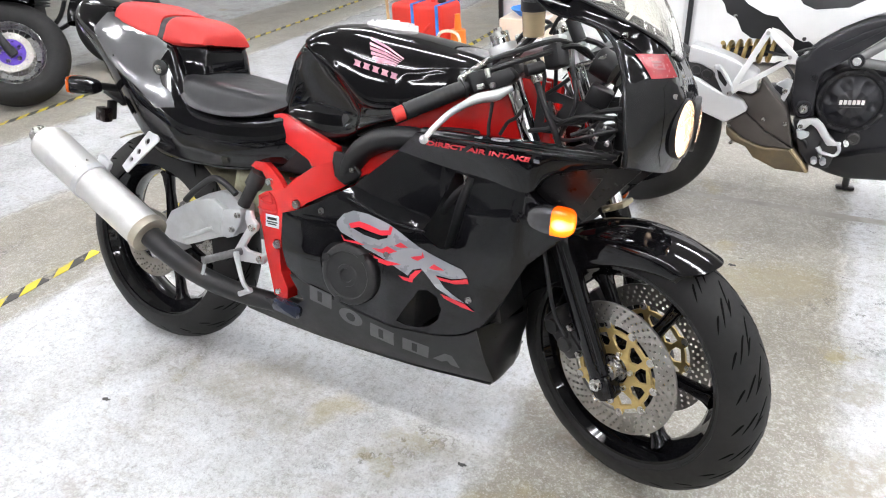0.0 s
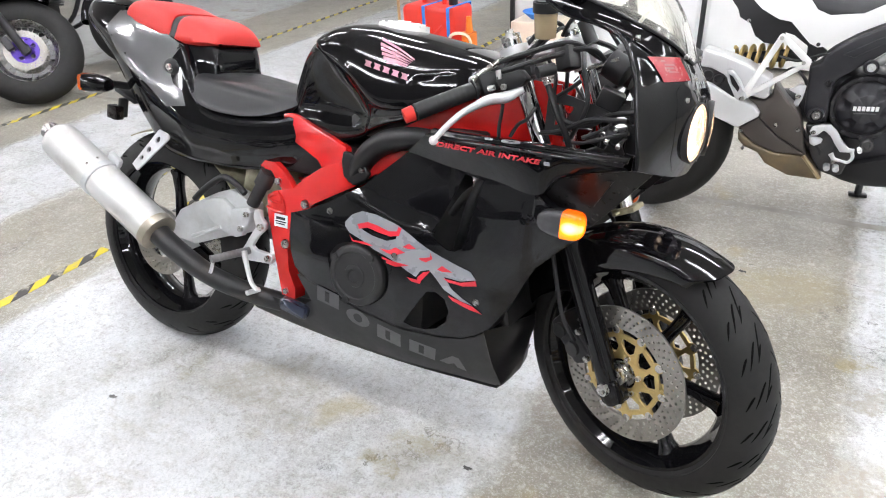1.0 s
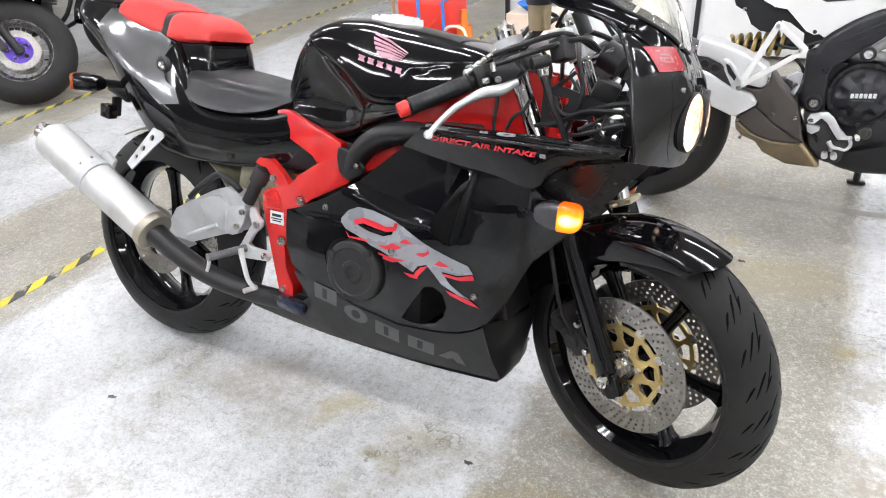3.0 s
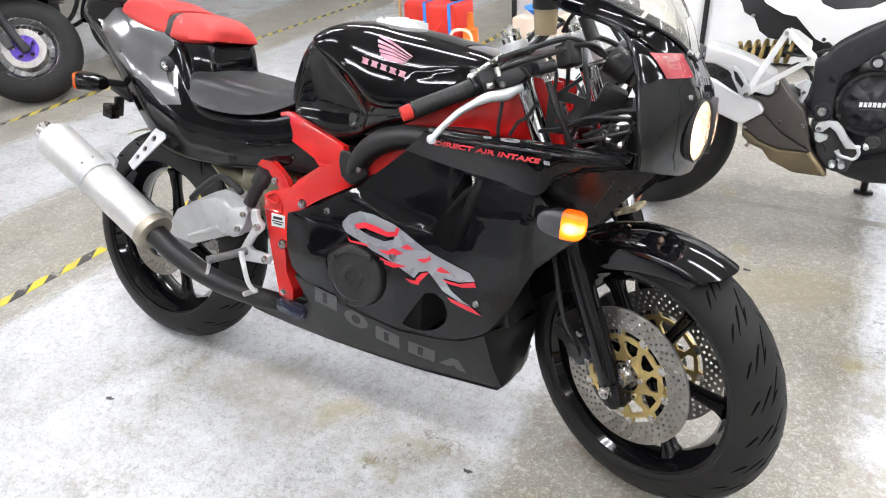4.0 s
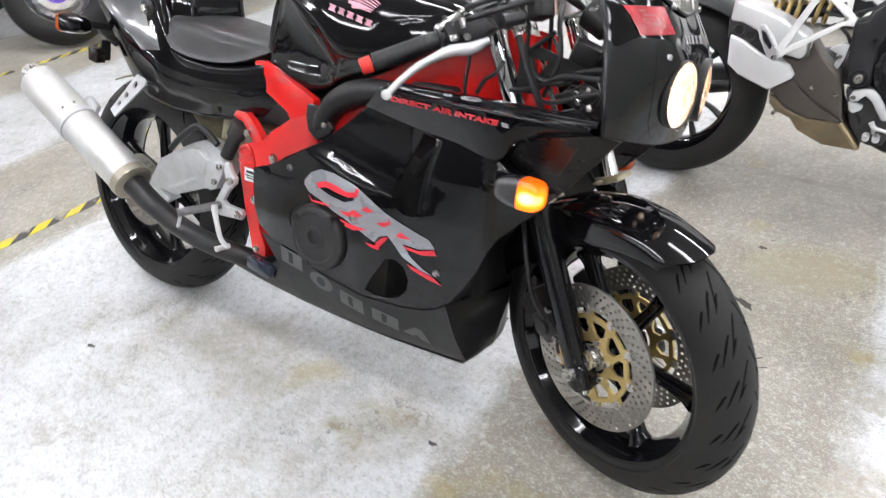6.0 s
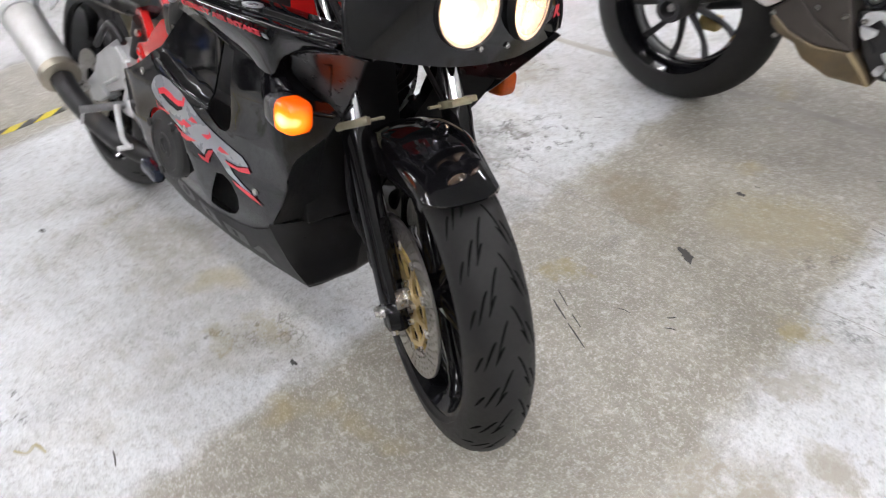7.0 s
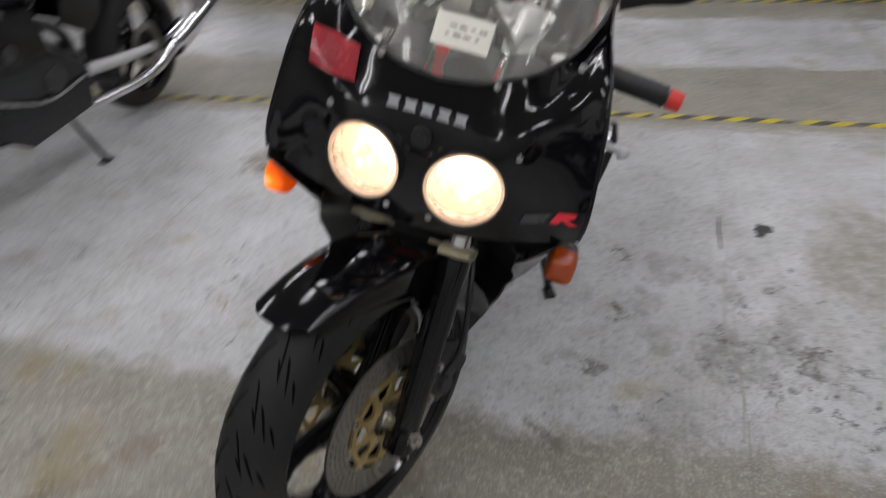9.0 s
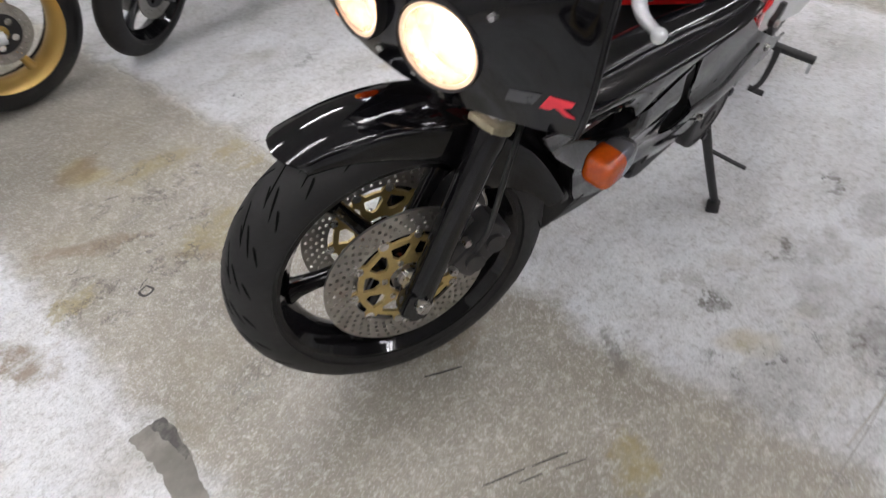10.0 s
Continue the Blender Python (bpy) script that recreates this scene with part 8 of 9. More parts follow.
    if silencer:
        s, a, b, r = silencer
        bm = B()
        cyl(bm, a, b, r, r * 1.04, seg=28)
        sl = part("silencer", bm, CHROME, e, "long bright silencer")
        bm = B()
        tube(bm, [a, Vector(a) + (Vector(a) - Vector(b)).normalized() * 0.25, (wb * 0.42, s * 0.13, 0.24), (wb * 0.70, s * 0.08, 0.26), (wb * 0.72, s * 0.06, 0.46)], [r * 0.6, 0.024, 0.022, 0.021, 0.021], seg=14)
        part("exhaust_pipe", bm, CHROME, e)
        bm = B()
        box(bm, Vector(a).lerp(Vector(b), 0.3) + Vector((0.03, 0, r + 0.02)), (0.10, 0.012, 0.07), (0, 30, 0), bevel=0.004)
        part("silencer_bracket", bm, ALLOY, sl)
    if fairing:
        for s in (-1, 1):
            bm = plate(B(), [(wb * 0.52, 0.80 + high), (wb * 0.80, 0.88 + high), (wb * 0.86, 0.66 + high), (wb * 0.78, 0.40), (wb * 0.60, 0.22), (wb * 0.36, 0.26), (wb * 0.38, 0.46), (wb * 0.50, 0.58)], (), 0.006, 0.06, lambda x, z: -0.17 - 0.05 * math.sin(min(3.1, max(0, (z - 0.2) * 4.5))))
            fg = part("side_fairing", bm if s < 0 else mirror_y(bm), fairing, e, angle=40)
            for x, z, r in ((wb * 0.50, 0.46, 0.05), (wb * 0.62, 0.62, 0.03)):
                bm = B()
                cyl(bm, (x, s * 0.20, z), (x, s * 0.222, z), r, seg=24)
                cyl(bm, (x, s * 0.22, z), (x, s * 0.227, z), r * 0.4, seg=12)
                part("fairing_boss", bm, IRON, fg)
            bm = B()
            tube(bm, [(wb * 0.40, s * 0.222, 0.42), (wb * 0.55, s * 0.228, 0.40), (wb * 0.74, s * 0.226, 0.50)], 0.006, seg=8)
            part("fairing_edge", bm, STEEL, fg)
    # side stand out to the left, and its foot on the floor
    inv_ = e.matrix_basis.inverted()
    foot = inv_ @ (m @ Vector((wb * 0.42, 0.27, 0.008)))
    bm = B()
    tube(bm, [(wb * 0.44, 0.13, 0.26), Vector((wb * 0.44, 0.13, 0.26)).lerp(foot, 0.5), foot], 0.011, seg=8)
    box(bm, foot + Vector((0.01, 0.004, 0)), (0.06, 0.035, 0.012), bevel=0.004)
    part("side_stand", bm, SATIN, e)
    return e


WHITERIM = mat("white_rim", (0.72, 0.73, 0.73), 0.35, 0, 0.1, 20)
GOLDRIM = mat("gold_rim", (0.60, 0.40, 0.13), 0.32, 0.6, 0.1, 16)
REDTRIM = mat("red_trim", (0.60, 0.02, 0.02), 0.3, 0, 0.1, 16)
BLUEPAINT = mat("blue_plastic", (0.03, 0.12, 0.50), 0.3, 0, 0.15, 14, coat=0.4)
PALEGREEN = mat("pale_green_paint", (0.62, 0.74, 0.62), 0.3, 0, 0.1, 14)
PURPLE = mat("purple_anodised", (0.08, 0.04, 0.30), 0.3, 0.6, 0.2, 14)
GREYPLAST = mat("grey_fairing", (0.40, 0.40, 0.42), 0.35, 0, 0.1, 14)


def rear_at(x, y, yaw, wb):
    """Pose of a bike whose front wheel stands at x, y."""
    return pose(x - wb * math.cos(radians(yaw)), y - wb * math.sin(radians(yaw)), FZ, 0, 0, yaw)


parked_bike("dark blue and white off-road motorcycle with spoked wheels", rear_at(-3.40, -3.00, 18, 1.40), 1.40, 0.33, 0.31, 0.10, 0.12, 0.265, 0.235, "wire", STEEL, steer=22, body=BLUEPAINT, tank=BLUEPAINT, fender=(WHITE, 0.10), fork_mat=WHITE, leg_mat=BLUEPAINT, knob=True, disc_f=0.11, high=0.08)
parked_bike("white and blue classic motorcycle with a pale green mudguard", rear_at(-3.12, -2.32, 22, 1.36), 1.36, 0.315, 0.30, 0.095, 0.12, 0.250, 0.23, "wire", STEEL, steer=30, body=BLUEPAINT, tank=WHITE, fender=(PALEGREEN, 0.005), fork_mat=CHROME, leg_mat=BLUEPAINT, disc_f=0.0, boot=WHITE)
parked_bike("red and grey road motorcycle with white cast wheels", rear_at(-3.04, -1.80, 20, 1.40), 1.40, 0.305, 0.305, 0.11, 0.13, 0.230, 0.23, "5", WHITERIM, steer=22, body=REDTRIM, tank=REDTRIM, fender=(REDTRIM, 0.0), leg_mat=IRON, fork_mat=REDTRIM, fairing=GREYPLAST, disc_f=0.12)
parked_bike("dark off-road motorcycle with knobbly spoked wheels", rear_at(-2.93, -0.90, 18, 1.42), 1.42, 0.335, 0.32, 0.10, 0.13, 0.268, 0.235, "wire", STEEL, steer=21, body=SATIN, tank=SATIN, fender=(SATIN, 0.12), leg_mat=ALLOY, knob=True, disc_f=0.12, high=0.08)
parked_bike("black cruiser motorcycle with a fat spoked front wheel", rear_at(-3.02, 1.38, 25, 1.62), 1.62, 0.335, 0.325, 0.160, 0.17, 0.200, 0.200, "wire", STEEL, steer=32, rake=31, body=GLOSS, tank=GLOSS, fender=(GLOSS, 0.03), leg_mat=SATIN, disc_f=0.125, hub_mat=PURPLE)
parked_bike("black motorcycle with bright chromed mag wheels", rear_at(-3.10, 2.32, 25, 1.60), 1.60, 0.325, 0.325, 0.130, 0.17, 0.225, 0.215, "6", CHROME, steer=32, rake=30, body=GLOSS, tank=GLOSS, fender=(GLOSS, 0.02), leg_mat=CHROME, disc_f=0.14)
parked_bike("black motorcycle with red-edged rims and a long bright silencer", pose(-0.77, -2.03, FZ, 0, 0, 1), 1.58, 0.295, 0.325, 0.108, 0.16, 0.224, 0.236, "5", GLOSS, spoke_mat=GLOSS, stripe=REDTRIM, steer=29, body=GLOSS, tank=GLOSS, fender=(GLOSS, 0.01), leg_mat=SATIN, silencer=(1, (-0.06, 0.18, 0.325), (-0.66, 0.17, 0.515), 0.063), fairing=GLOSS)
parked_bike("sport motorcycle with gold cast wheels", pose(1.366, -2.062, FZ, 0, 0, 2.3), 1.45, 0.305, 0.320, 0.12, 0.17, 0.224, 0.236, "3", GOLDRIM, body=WHITE, tank=WHITE, fender=(WHITE, 0.01), leg_mat=GOLD, fairing=WHITE)

# ---------------------------------------------------------------- white adventure motorcycle beside ours
ADV = empty("motorcycle", "white and black adventure motorcycle with a twin silver silencer", "motorcycle", pose(0.955, 1.515, FZ, -6, 0, 2.3), "motorcycles parked in the garage")
WARM = mat("heat_stained_steel", (0.20, 0.16, 0.11), 0.38, 0.7, 0.3, 10, dirt=(0.34, 0.25, 0.12), dscale=7, damount=0.6)
BROWNBOX = mat("brown_grey_heat_shield", (0.090, 0.078, 0.070), 0.40, 0.4, 0.2, 14)
CHARCOAL = mat("charcoal_casting", (0.022, 0.022, 0.026), 0.36, 0.1, 0.25, 20, bump=0.08, bscale=420, dirt=(0.05, 0.05, 0.052), dscale=12, damount=0.4)
w = wheel(ADV, pose(0, 0, 0.3255), 0.3255, 0.185, 0.230, GLOSS, "10", SATIN, 0.0, name="rear_wheel", hub_r=0.042)
bm = B()
lathe(bm, [(0.026, -0.135), (0.040, -0.135), (0.046, -0.120), (0.046, -0.08), (0.026, -0.08)], (0, 0, 0), 32, closed=True)
part("wheel_nut", bm, IRON, w, "large hollow steel wheel nut")
wheel(ADV, pose(1.53, 0, 0.30), 0.302, 0.12, 0.224, GLOSS, "10", GLOSS, 0.15, name="front_wheel")
for s in (-1, 1):
    bm = B()
    cyl(bm, (1.53, s * 0.11, 0.28), (1.26, s * 0.11, 0.92), 0.026, seg=16)
    part("fork_leg", bm, GOLD, ADV)
bm = B()
tube(bm, [(0.62, 0.06, 0.46), (0.45, 0.15, 0.44), (0.20, 0.17, 0.36), (0.0, 0.13, 0.3255)], [0.06, 0.06, 0.055, 0.06], seg=18)
part("swingarm", bm, CHARCOAL, ADV, "single-sided cast swingarm")


def adv_body(name, P, y0, y1, mt, label="", rnd=0.02):
    """A rounded body from a side outline: the outline shrinks towards both faces."""
    cx, cz = sum(p[0] for p in P) / len(P), sum(p[1] for p in P) / len(P)
    secs = []
    for y, k in ((y0, 0.80), (y0 + 0.25 * rnd, 0.92), (y0 + rnd, 1.0), (y1 - rnd, 1.0), (y1, 0.9)):
        secs.append([(cx + (x - cx) * k, y, cz + (z - cz) * k) for x, z in P])
    bm = B()
    loft(bm, secs)
    return part(name, bm, mt, ADV, label, angle=40)


SILVER = mat("satin_silver", (0.74, 0.74, 0.745), 0.33, 0.35, 0.06, 12, bump=0.04, bscale=900)


def adv_block(name, P, y, th, mt, label="", r=0.012):
    """A bevelled block cut from a side outline."""
    bm = plate(B(), P, (), th, 0.0, lambda x, z: y)
    round_edges(bm, r, 50, 3)
    return part(name, bm, mt, ADV, label, angle=40)


bm = B()
cyl(bm, (0.36, -0.06, 0.640), (0.58, -0.06, 0.690), 0.020, seg=16)
sk = part("shock_absorber", bm, IRON, ADV)
bm = B()
tube(bm, [(0.37 + 0.17 * k / 60, -0.06 + 0.038 * math.sin(k * 0.62), 0.645 + 0.038 * k / 60 + 0.038 * math.cos(k * 0.62)) for k in range(61)], 0.0075, seg=8, n=2)
part("shock_spring", bm, GOLD, sk, "gold coil spring")
# engine with a round clutch cover
bm = B()
box(bm, (0.86, 0, 0.50), (0.40, 0.32, 0.34), bevel=0.05)
box(bm, (1.02, 0, 0.58), (0.22, 0.22, 0.20), (0, -20, 0), bevel=0.03)
eg = part("engine", bm, CHARCOAL, ADV, "charcoal engine block")
bm = B()
tube(bm, [(0.79, 0.16, 0.30), (0.815, 0.28, 0.16), (0.829, 0.384, 0.045)], 0.014, seg=10)
box(bm, (0.829, 0.386, 0.047), (0.07, 0.05, 0.014), (-6, 0, 0), bevel=0.005)
part("side_stand", bm, SATIN, ADV)
# seat and tank
bm = B()
dense_loft(bm, [sym([(x, 0, zt), (x, w_ * 0.7, zt - 0.008), (x, w_, zt - 0.05), (x, w_ * 0.9, zb), (x, 0, zb)]) for x, zt, w_, zb in ((0.16, 1.00, 0.10, 0.93), (0.35, 0.99, 0.13, 0.88), (0.52, 0.94, 0.14, 0.83), (0.66, 0.90, 0.14, 0.82), (0.84, 0.90, 0.11, 0.84))], 3, 3)
part("seat", bm, VINYL, ADV, "black vinyl seat")
bm = B()
dense_loft(bm, [sym([(x, 0, zt), (x, w_ * 0.7, zt - 0.02), (x, w_, zt - 0.10), (x, w_ * 0.9, zb), (x, 0, zb)]) for x, zt, w_, zb in ((0.82, 0.92, 0.11, 0.80), (0.95, 1.05, 0.16, 0.76), (1.15, 1.10, 0.19, 0.76), (1.32, 1.08, 0.15, 0.84), (1.48, 0.98, 0.06, 0.92))], 3, 3)
part("fuel_tank", bm, WHITE, ADV, "white fuel tank")
# rear hugger over the wheel
bm = B()
rows = []
for k in range(11):
    a = radians(35 + 112 * k / 10)
    rows.append([(0.357 * math.cos(a), y, 0.3255 + (0.354 - 2.2 * y * y) * math.sin(a)) for y in (-0.11, -0.06, 0, 0.06, 0.11)])
dense_loft(bm, rows, 2, 2, closed=False)
bmesh.ops.solidify(bm, geom=bm.faces[:], thickness=0.005)
part("rear_hugger", bm, SATIN, ADV, "black rear hugger")
bm = B()
box(bm, (0.05, 0.10, 0.24), (0.07, 0.05, 0.05), bevel=0.01)
part("rear_caliper", bm, GOLD, ADV)

# body parts sheared and scaled to fit the camera's view; running gear stays put
VIEW_FIT = Matrix(((1.0207, 0, 0.0291, -0.1131), (0, 1, 0, 0), (-0.0762, 0, 1.0498, -0.0171), (0, 0, 0, 1)))
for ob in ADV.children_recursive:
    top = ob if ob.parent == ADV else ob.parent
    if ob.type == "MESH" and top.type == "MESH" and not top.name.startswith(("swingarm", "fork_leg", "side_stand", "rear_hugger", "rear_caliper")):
        ob.data.transform(VIEW_FIT)

# exhaust: two silver silencers behind a heat shield, and the collector under it
up = adv_block("silencer", [(0.197, 0.690), (0.195, 0.627), (0.232, 0.625), (0.279, 0.605), (0.341, 0.548), (0.420, 0.533), (0.432, 0.548), (0.430, 0.604), (0.346, 0.648), (0.281, 0.670)], -0.270, 0.12, SILVER, "upper satin silver silencer", 0.010)
lo = adv_block("silencer", [(0.204, 0.586), (0.245, 0.573), (0.316, 0.533), (0.393, 0.511), (0.414, 0.485), (0.410, 0.473), (0.359, 0.436), (0.347, 0.429), (0.250, 0.466), (0.212, 0.495)], -0.275, 0.12, SILVER, "lower satin silver silencer", 0.010)
adv_block("silencer_gap", [(0.190, 0.633), (0.235, 0.632), (0.289, 0.609), (0.358, 0.544), (0.336, 0.519), (0.255, 0.560), (0.195, 0.575)], -0.260, 0.09, IRON, "dark slot between the silencers", 0.004)
for x, z in ((0.225, 0.600), (0.262, 0.588)):
    bm = B()
    lathe(bm, [(0.012, -0.006), (0.016, -0.006), (0.018, 0.0), (0.018, 0.01), (0.012, 0.01)], (x, -0.262, z), 20, closed=True)
    part("outlet", bm, IRON, ADV)
hs = adv_block("heat_shield", [(0.363, 0.530), (0.418, 0.527), (0.440, 0.545), (0.442, 0.591), (0.486, 0.537), (0.535, 0.493), (0.557, 0.436), (0.575, 0.369), (0.585, 0.354), (0.482, 0.409), (0.409, 0.469), (0.417, 0.480), (0.395, 0.510)], -0.250, 0.12, BROWNBOX, "brown-grey exhaust heat shield", 0.008)
bm = plate(B(), [(0.411, 0.467), (0.481, 0.406), (0.585, 0.352), (0.560, 0.351), (0.482, 0.350), (0.413, 0.373), (0.351, 0.420)], (), 0.12, 0.0, lambda x, z: -0.246 + 0.05 * (0.42 - z))
round_edges(bm, 0.006, 50, 3)
part("shield_skirt", bm, BROWNBOX, hs)
bm = plate(B(), [(0.351, 0.417), (0.413, 0.372), (0.482, 0.349), (0.563, 0.352), (0.585, 0.353), (0.649, 0.277), (0.640, 0.268), (0.538, 0.269), (0.458, 0.303), (0.428, 0.339), (0.381, 0.356), (0.357, 0.379)], (), 0.24, 0.0, lambda x, z: -0.240 + 0.06 * (0.40 - z))
round_edges(bm, 0.014, 50, 4)
cb = part("collector_box", bm, WARM, ADV, "heat-stained exhaust collector box", angle=40)
bm = B()
tube(bm, [(0.574, -0.241, 0.350), (0.607, -0.239, 0.314), (0.640, -0.237, 0.276)], 0.007, seg=8)
part("weld_seam", bm, mat("straw_weld", (0.42, 0.33, 0.20), 0.35, 0.6, 0.3, 30), cb, "straw-coloured welded seam")
for x, z, y in ((0.362, 0.413, -0.244), (0.378, 0.352, -0.238), (0.470, 0.448, -0.252), (0.541, 0.440, -0.252)):
    bm = B()
    cyl(bm, (x, y - 0.006, z), (x, y + 0.006, z), 0.0065, seg=12)
    part("bolt", bm, STEEL, hs)
# passenger footrest on its white bracket
bm = plate(B(), [(0.342, 0.546), (0.429, 0.749), (0.437, 0.755), (0.450, 0.749), (0.536, 0.677), (0.537, 0.662), (0.524, 0.654), (0.365, 0.538)], [[(0.373, 0.566), (0.443, 0.731), (0.512, 0.671), (0.508, 0.661)]], 0.018, 0.0, lambda x, z: -0.290)
round_edges(bm, 0.003, 60, 2)
br = part("footrest_bracket", bm, WHITE, ADV, "white triangular passenger footrest bracket", angle=40)
for x, z in ((0.437, 0.741), (0.515, 0.668)):
    bm = B()
    cyl(bm, (x, -0.296, z), (x, -0.280, z), 0.0065, seg=8)
    part("bolt", bm, STEEL, br)
bm = plate(B(), [(0.286, 0.630), (0.304, 0.633), (0.335, 0.599), (0.357, 0.561), (0.365, 0.540), (0.347, 0.527), (0.329, 0.537), (0.296, 0.592)], (), 0.022, 0.0, lambda x, z: -0.312)
round_edges(bm, 0.006, 50, 3)
pf = part("passenger_footrest", bm, ALLOY, ADV, "ribbed alloy passenger footrest", angle=40)
bm = plate(B(), [(0.298, 0.617), (0.311, 0.610), (0.338, 0.574), (0.334, 0.561), (0.310, 0.586)], (), 0.006, 0.0, lambda x, z: -0.3155)
part("rubber_pad", bm, SATIN, pf, "black rubber tread pad")
for k in range(5):
    bm = B()
    box(bm, (0.314 + 0.0085 * k, -0.316, 0.618 - 0.0125 * k), (0.016, 0.012, 0.005), (0, 40, 0), bevel=0.0015)
    part("rib", bm, ALLOY, pf)
bm = B()
cyl(bm, (0.351, -0.322, 0.540), (0.351, -0.300, 0.540), 0.0085, seg=16)
part("pivot_bolt", bm, STEEL, pf)
# cast frame plate with pivots
fp = adv_block("frame_plate", [(0.538, 0.623), (0.544, 0.551), (0.549, 0.493), (0.570, 0.456), (0.608, 0.446), (0.625, 0.467), (0.620, 0.529), (0.619, 0.585), (0.628, 0.610), (0.664, 0.638), (0.720, 0.682), (0.784, 0.738), (0.88, 0.80), (0.86, 0.85), (0.771, 0.795), (0.722, 0.783), (0.658, 0.749), (0.600, 0.707), (0.575, 0.681), (0.568, 0.656), (0.536, 0.645)], -0.200, 0.10, CHARCOAL, "charcoal cast frame plate", 0.010)
bm = plate(B(), [(0.626, 0.690), (0.72, 0.747), (0.775, 0.772), (0.772, 0.756), (0.72, 0.722), (0.66, 0.683)], (), 0.006, 0.0, lambda x, z: -0.203)
round_edges(bm, 0.0025, 50, 2)
part("frame_web", bm, CHARCOAL, fp)
for x, z, r, mt in ((0.588, 0.487, 0.028, STEEL), (0.714, 0.656, 0.024, ALLOY), (0.602, 0.595, 0.011, IRON)):
    bm = B()
    lathe(bm, [(r, 0.02), (r, -0.008), (r * 0.9, -0.013), (r * 0.72, -0.013), (r * 0.66, -0.006), (0.0004, -0.006)], (x, -0.205, z), 28)
    b_ = part("frame_boss", bm, CHARCOAL, fp)
    bm = B()
    lathe(bm, [(r * 0.56, 0.0), (r * 0.56, -0.012), (r * 0.46, -0.016), (r * 0.26, -0.016), (r * 0.22, -0.009), (0.0004, -0.009)], (x, -0.206, z), 24)
    part("bolt", bm, mt, b_)
TRELLIS = mat("grey_trellis", (0.20, 0.20, 0.20), 0.4, 0.3)
for a, b in (((0.722, 0.664), (0.93, 0.83)), ((0.726, 0.654), (0.96, 0.62))):
    bm = B()
    cyl(bm, (a[0], -0.195, a[1]), (b[0], -0.17, b[1]), 0.0155, seg=14)
    part("trellis_tube", bm, TRELLIS, ADV)
bm = plate(B(), [(0.488, 0.560), (0.520, 0.582), (0.540, 0.578), (0.536, 0.535), (0.524, 0.499), (0.510, 0.510), (0.520, 0.545)], (), 0.02, 0.0, lambda x, z: -0.19)
round_edges(bm, 0.003, 50, 2)
lk = part("suspension_link", bm, ALLOY, ADV, "dull alloy suspension link", angle=40)
bm = B()
cyl(bm, (0.520, -0.198, 0.541), (0.520, -0.185, 0.541), 0.009, seg=14)
part("bolt", bm, STEEL, lk)
for pts, r in (([(0.46, -0.12, 0.60), (0.49, -0.17, 0.63), (0.53, -0.18, 0.60), (0.55, -0.17, 0.55)], 0.006), ([(0.44, -0.13, 0.66), (0.50, -0.16, 0.655), (0.56, -0.18, 0.68), (0.62, -0.19, 0.70)], 0.005),
               ([(0.63, -0.20, 0.44), (0.66, -0.215, 0.40), (0.665, -0.22, 0.35), (0.70, -0.20, 0.30)], 0.005), ([(0.55, -0.19, 0.44), (0.58, -0.215, 0.40), (0.62, -0.22, 0.37), (0.63, -0.20, 0.30)], 0.006)):
    bm = B()
    tube(bm, pts, r, seg=8)
    part("hose", bm, CABLE, ADV)
# dished clutch cover inside its bolted ring
bm = B()
lathe(bm, [(0.108, 0.06), (0.108, -0.006), (0.104, -0.012), (0.094, -0.012), (0.090, -0.006), (0.086, -0.006)], (0.728, -0.182, 0.522), 64)
cr = part("clutch_ring", bm, SATIN, eg, "black clutch cover ring")
bm = B()
lathe(bm, [(0.088, 0.03), (0.088, -0.004), (0.082, -0.012), (0.077, -0.016), (0.072, -0.020), (0.066, -0.025), (0.060, -0.030), (0.055, -0.034), (0.049, -0.039), (0.045, -0.042), (0.0004, -0.043)], (0.728, -0.182, 0.522), 96)
for v in bm.verts:
    r = math.hypot(v.co.x - 0.728, v.co.z - 0.522)
    a = math.atan2(v.co.z - 0.522, v.co.x - 0.728)
    v.co.y += 0.017 * max(0.0, 1 - abs(r - 0.064) / 0.022) * max(0.0, math.cos(6 * a + 0.6)) ** 0.7
cc = part("clutch_cover", bm, CHARCOAL, eg, "round dished charcoal clutch cover")
for k in range(11):
    a = 2 * math.pi * k / 11 + 0.2
    bm = B()
    cyl(bm, (0.728 + 0.099 * math.cos(a), -0.201, 0.522 + 0.099 * math.sin(a)), (0.728 + 0.099 * math.cos(a), -0.186, 0.522 + 0.099 * math.sin(a)), 0.0075, seg=10)
    cyl(bm, (0.728 + 0.099 * math.cos(a), -0.204, 0.522 + 0.099 * math.sin(a)), (0.728 + 0.099 * math.cos(a), -0.190, 0.522 + 0.099 * math.sin(a)), 0.0045, seg=6)
    part("bolt", bm, IRON, cr)
for k in range(6):
    bm = B()
    box(bm, (0.695 + 0.0128 * k, -0.2258, 0.5235 + 0.0010 * k), (0.0095, 0.0012, 0.015))
    part("maker_mark", bm, WHITE, cc)
bm = B()
box(bm, (0.727, -0.2258, 0.510), (0.066, 0.0012, 0.003), (0, -4, 0))
part("maker_mark", bm, GREYPRINT, cc)
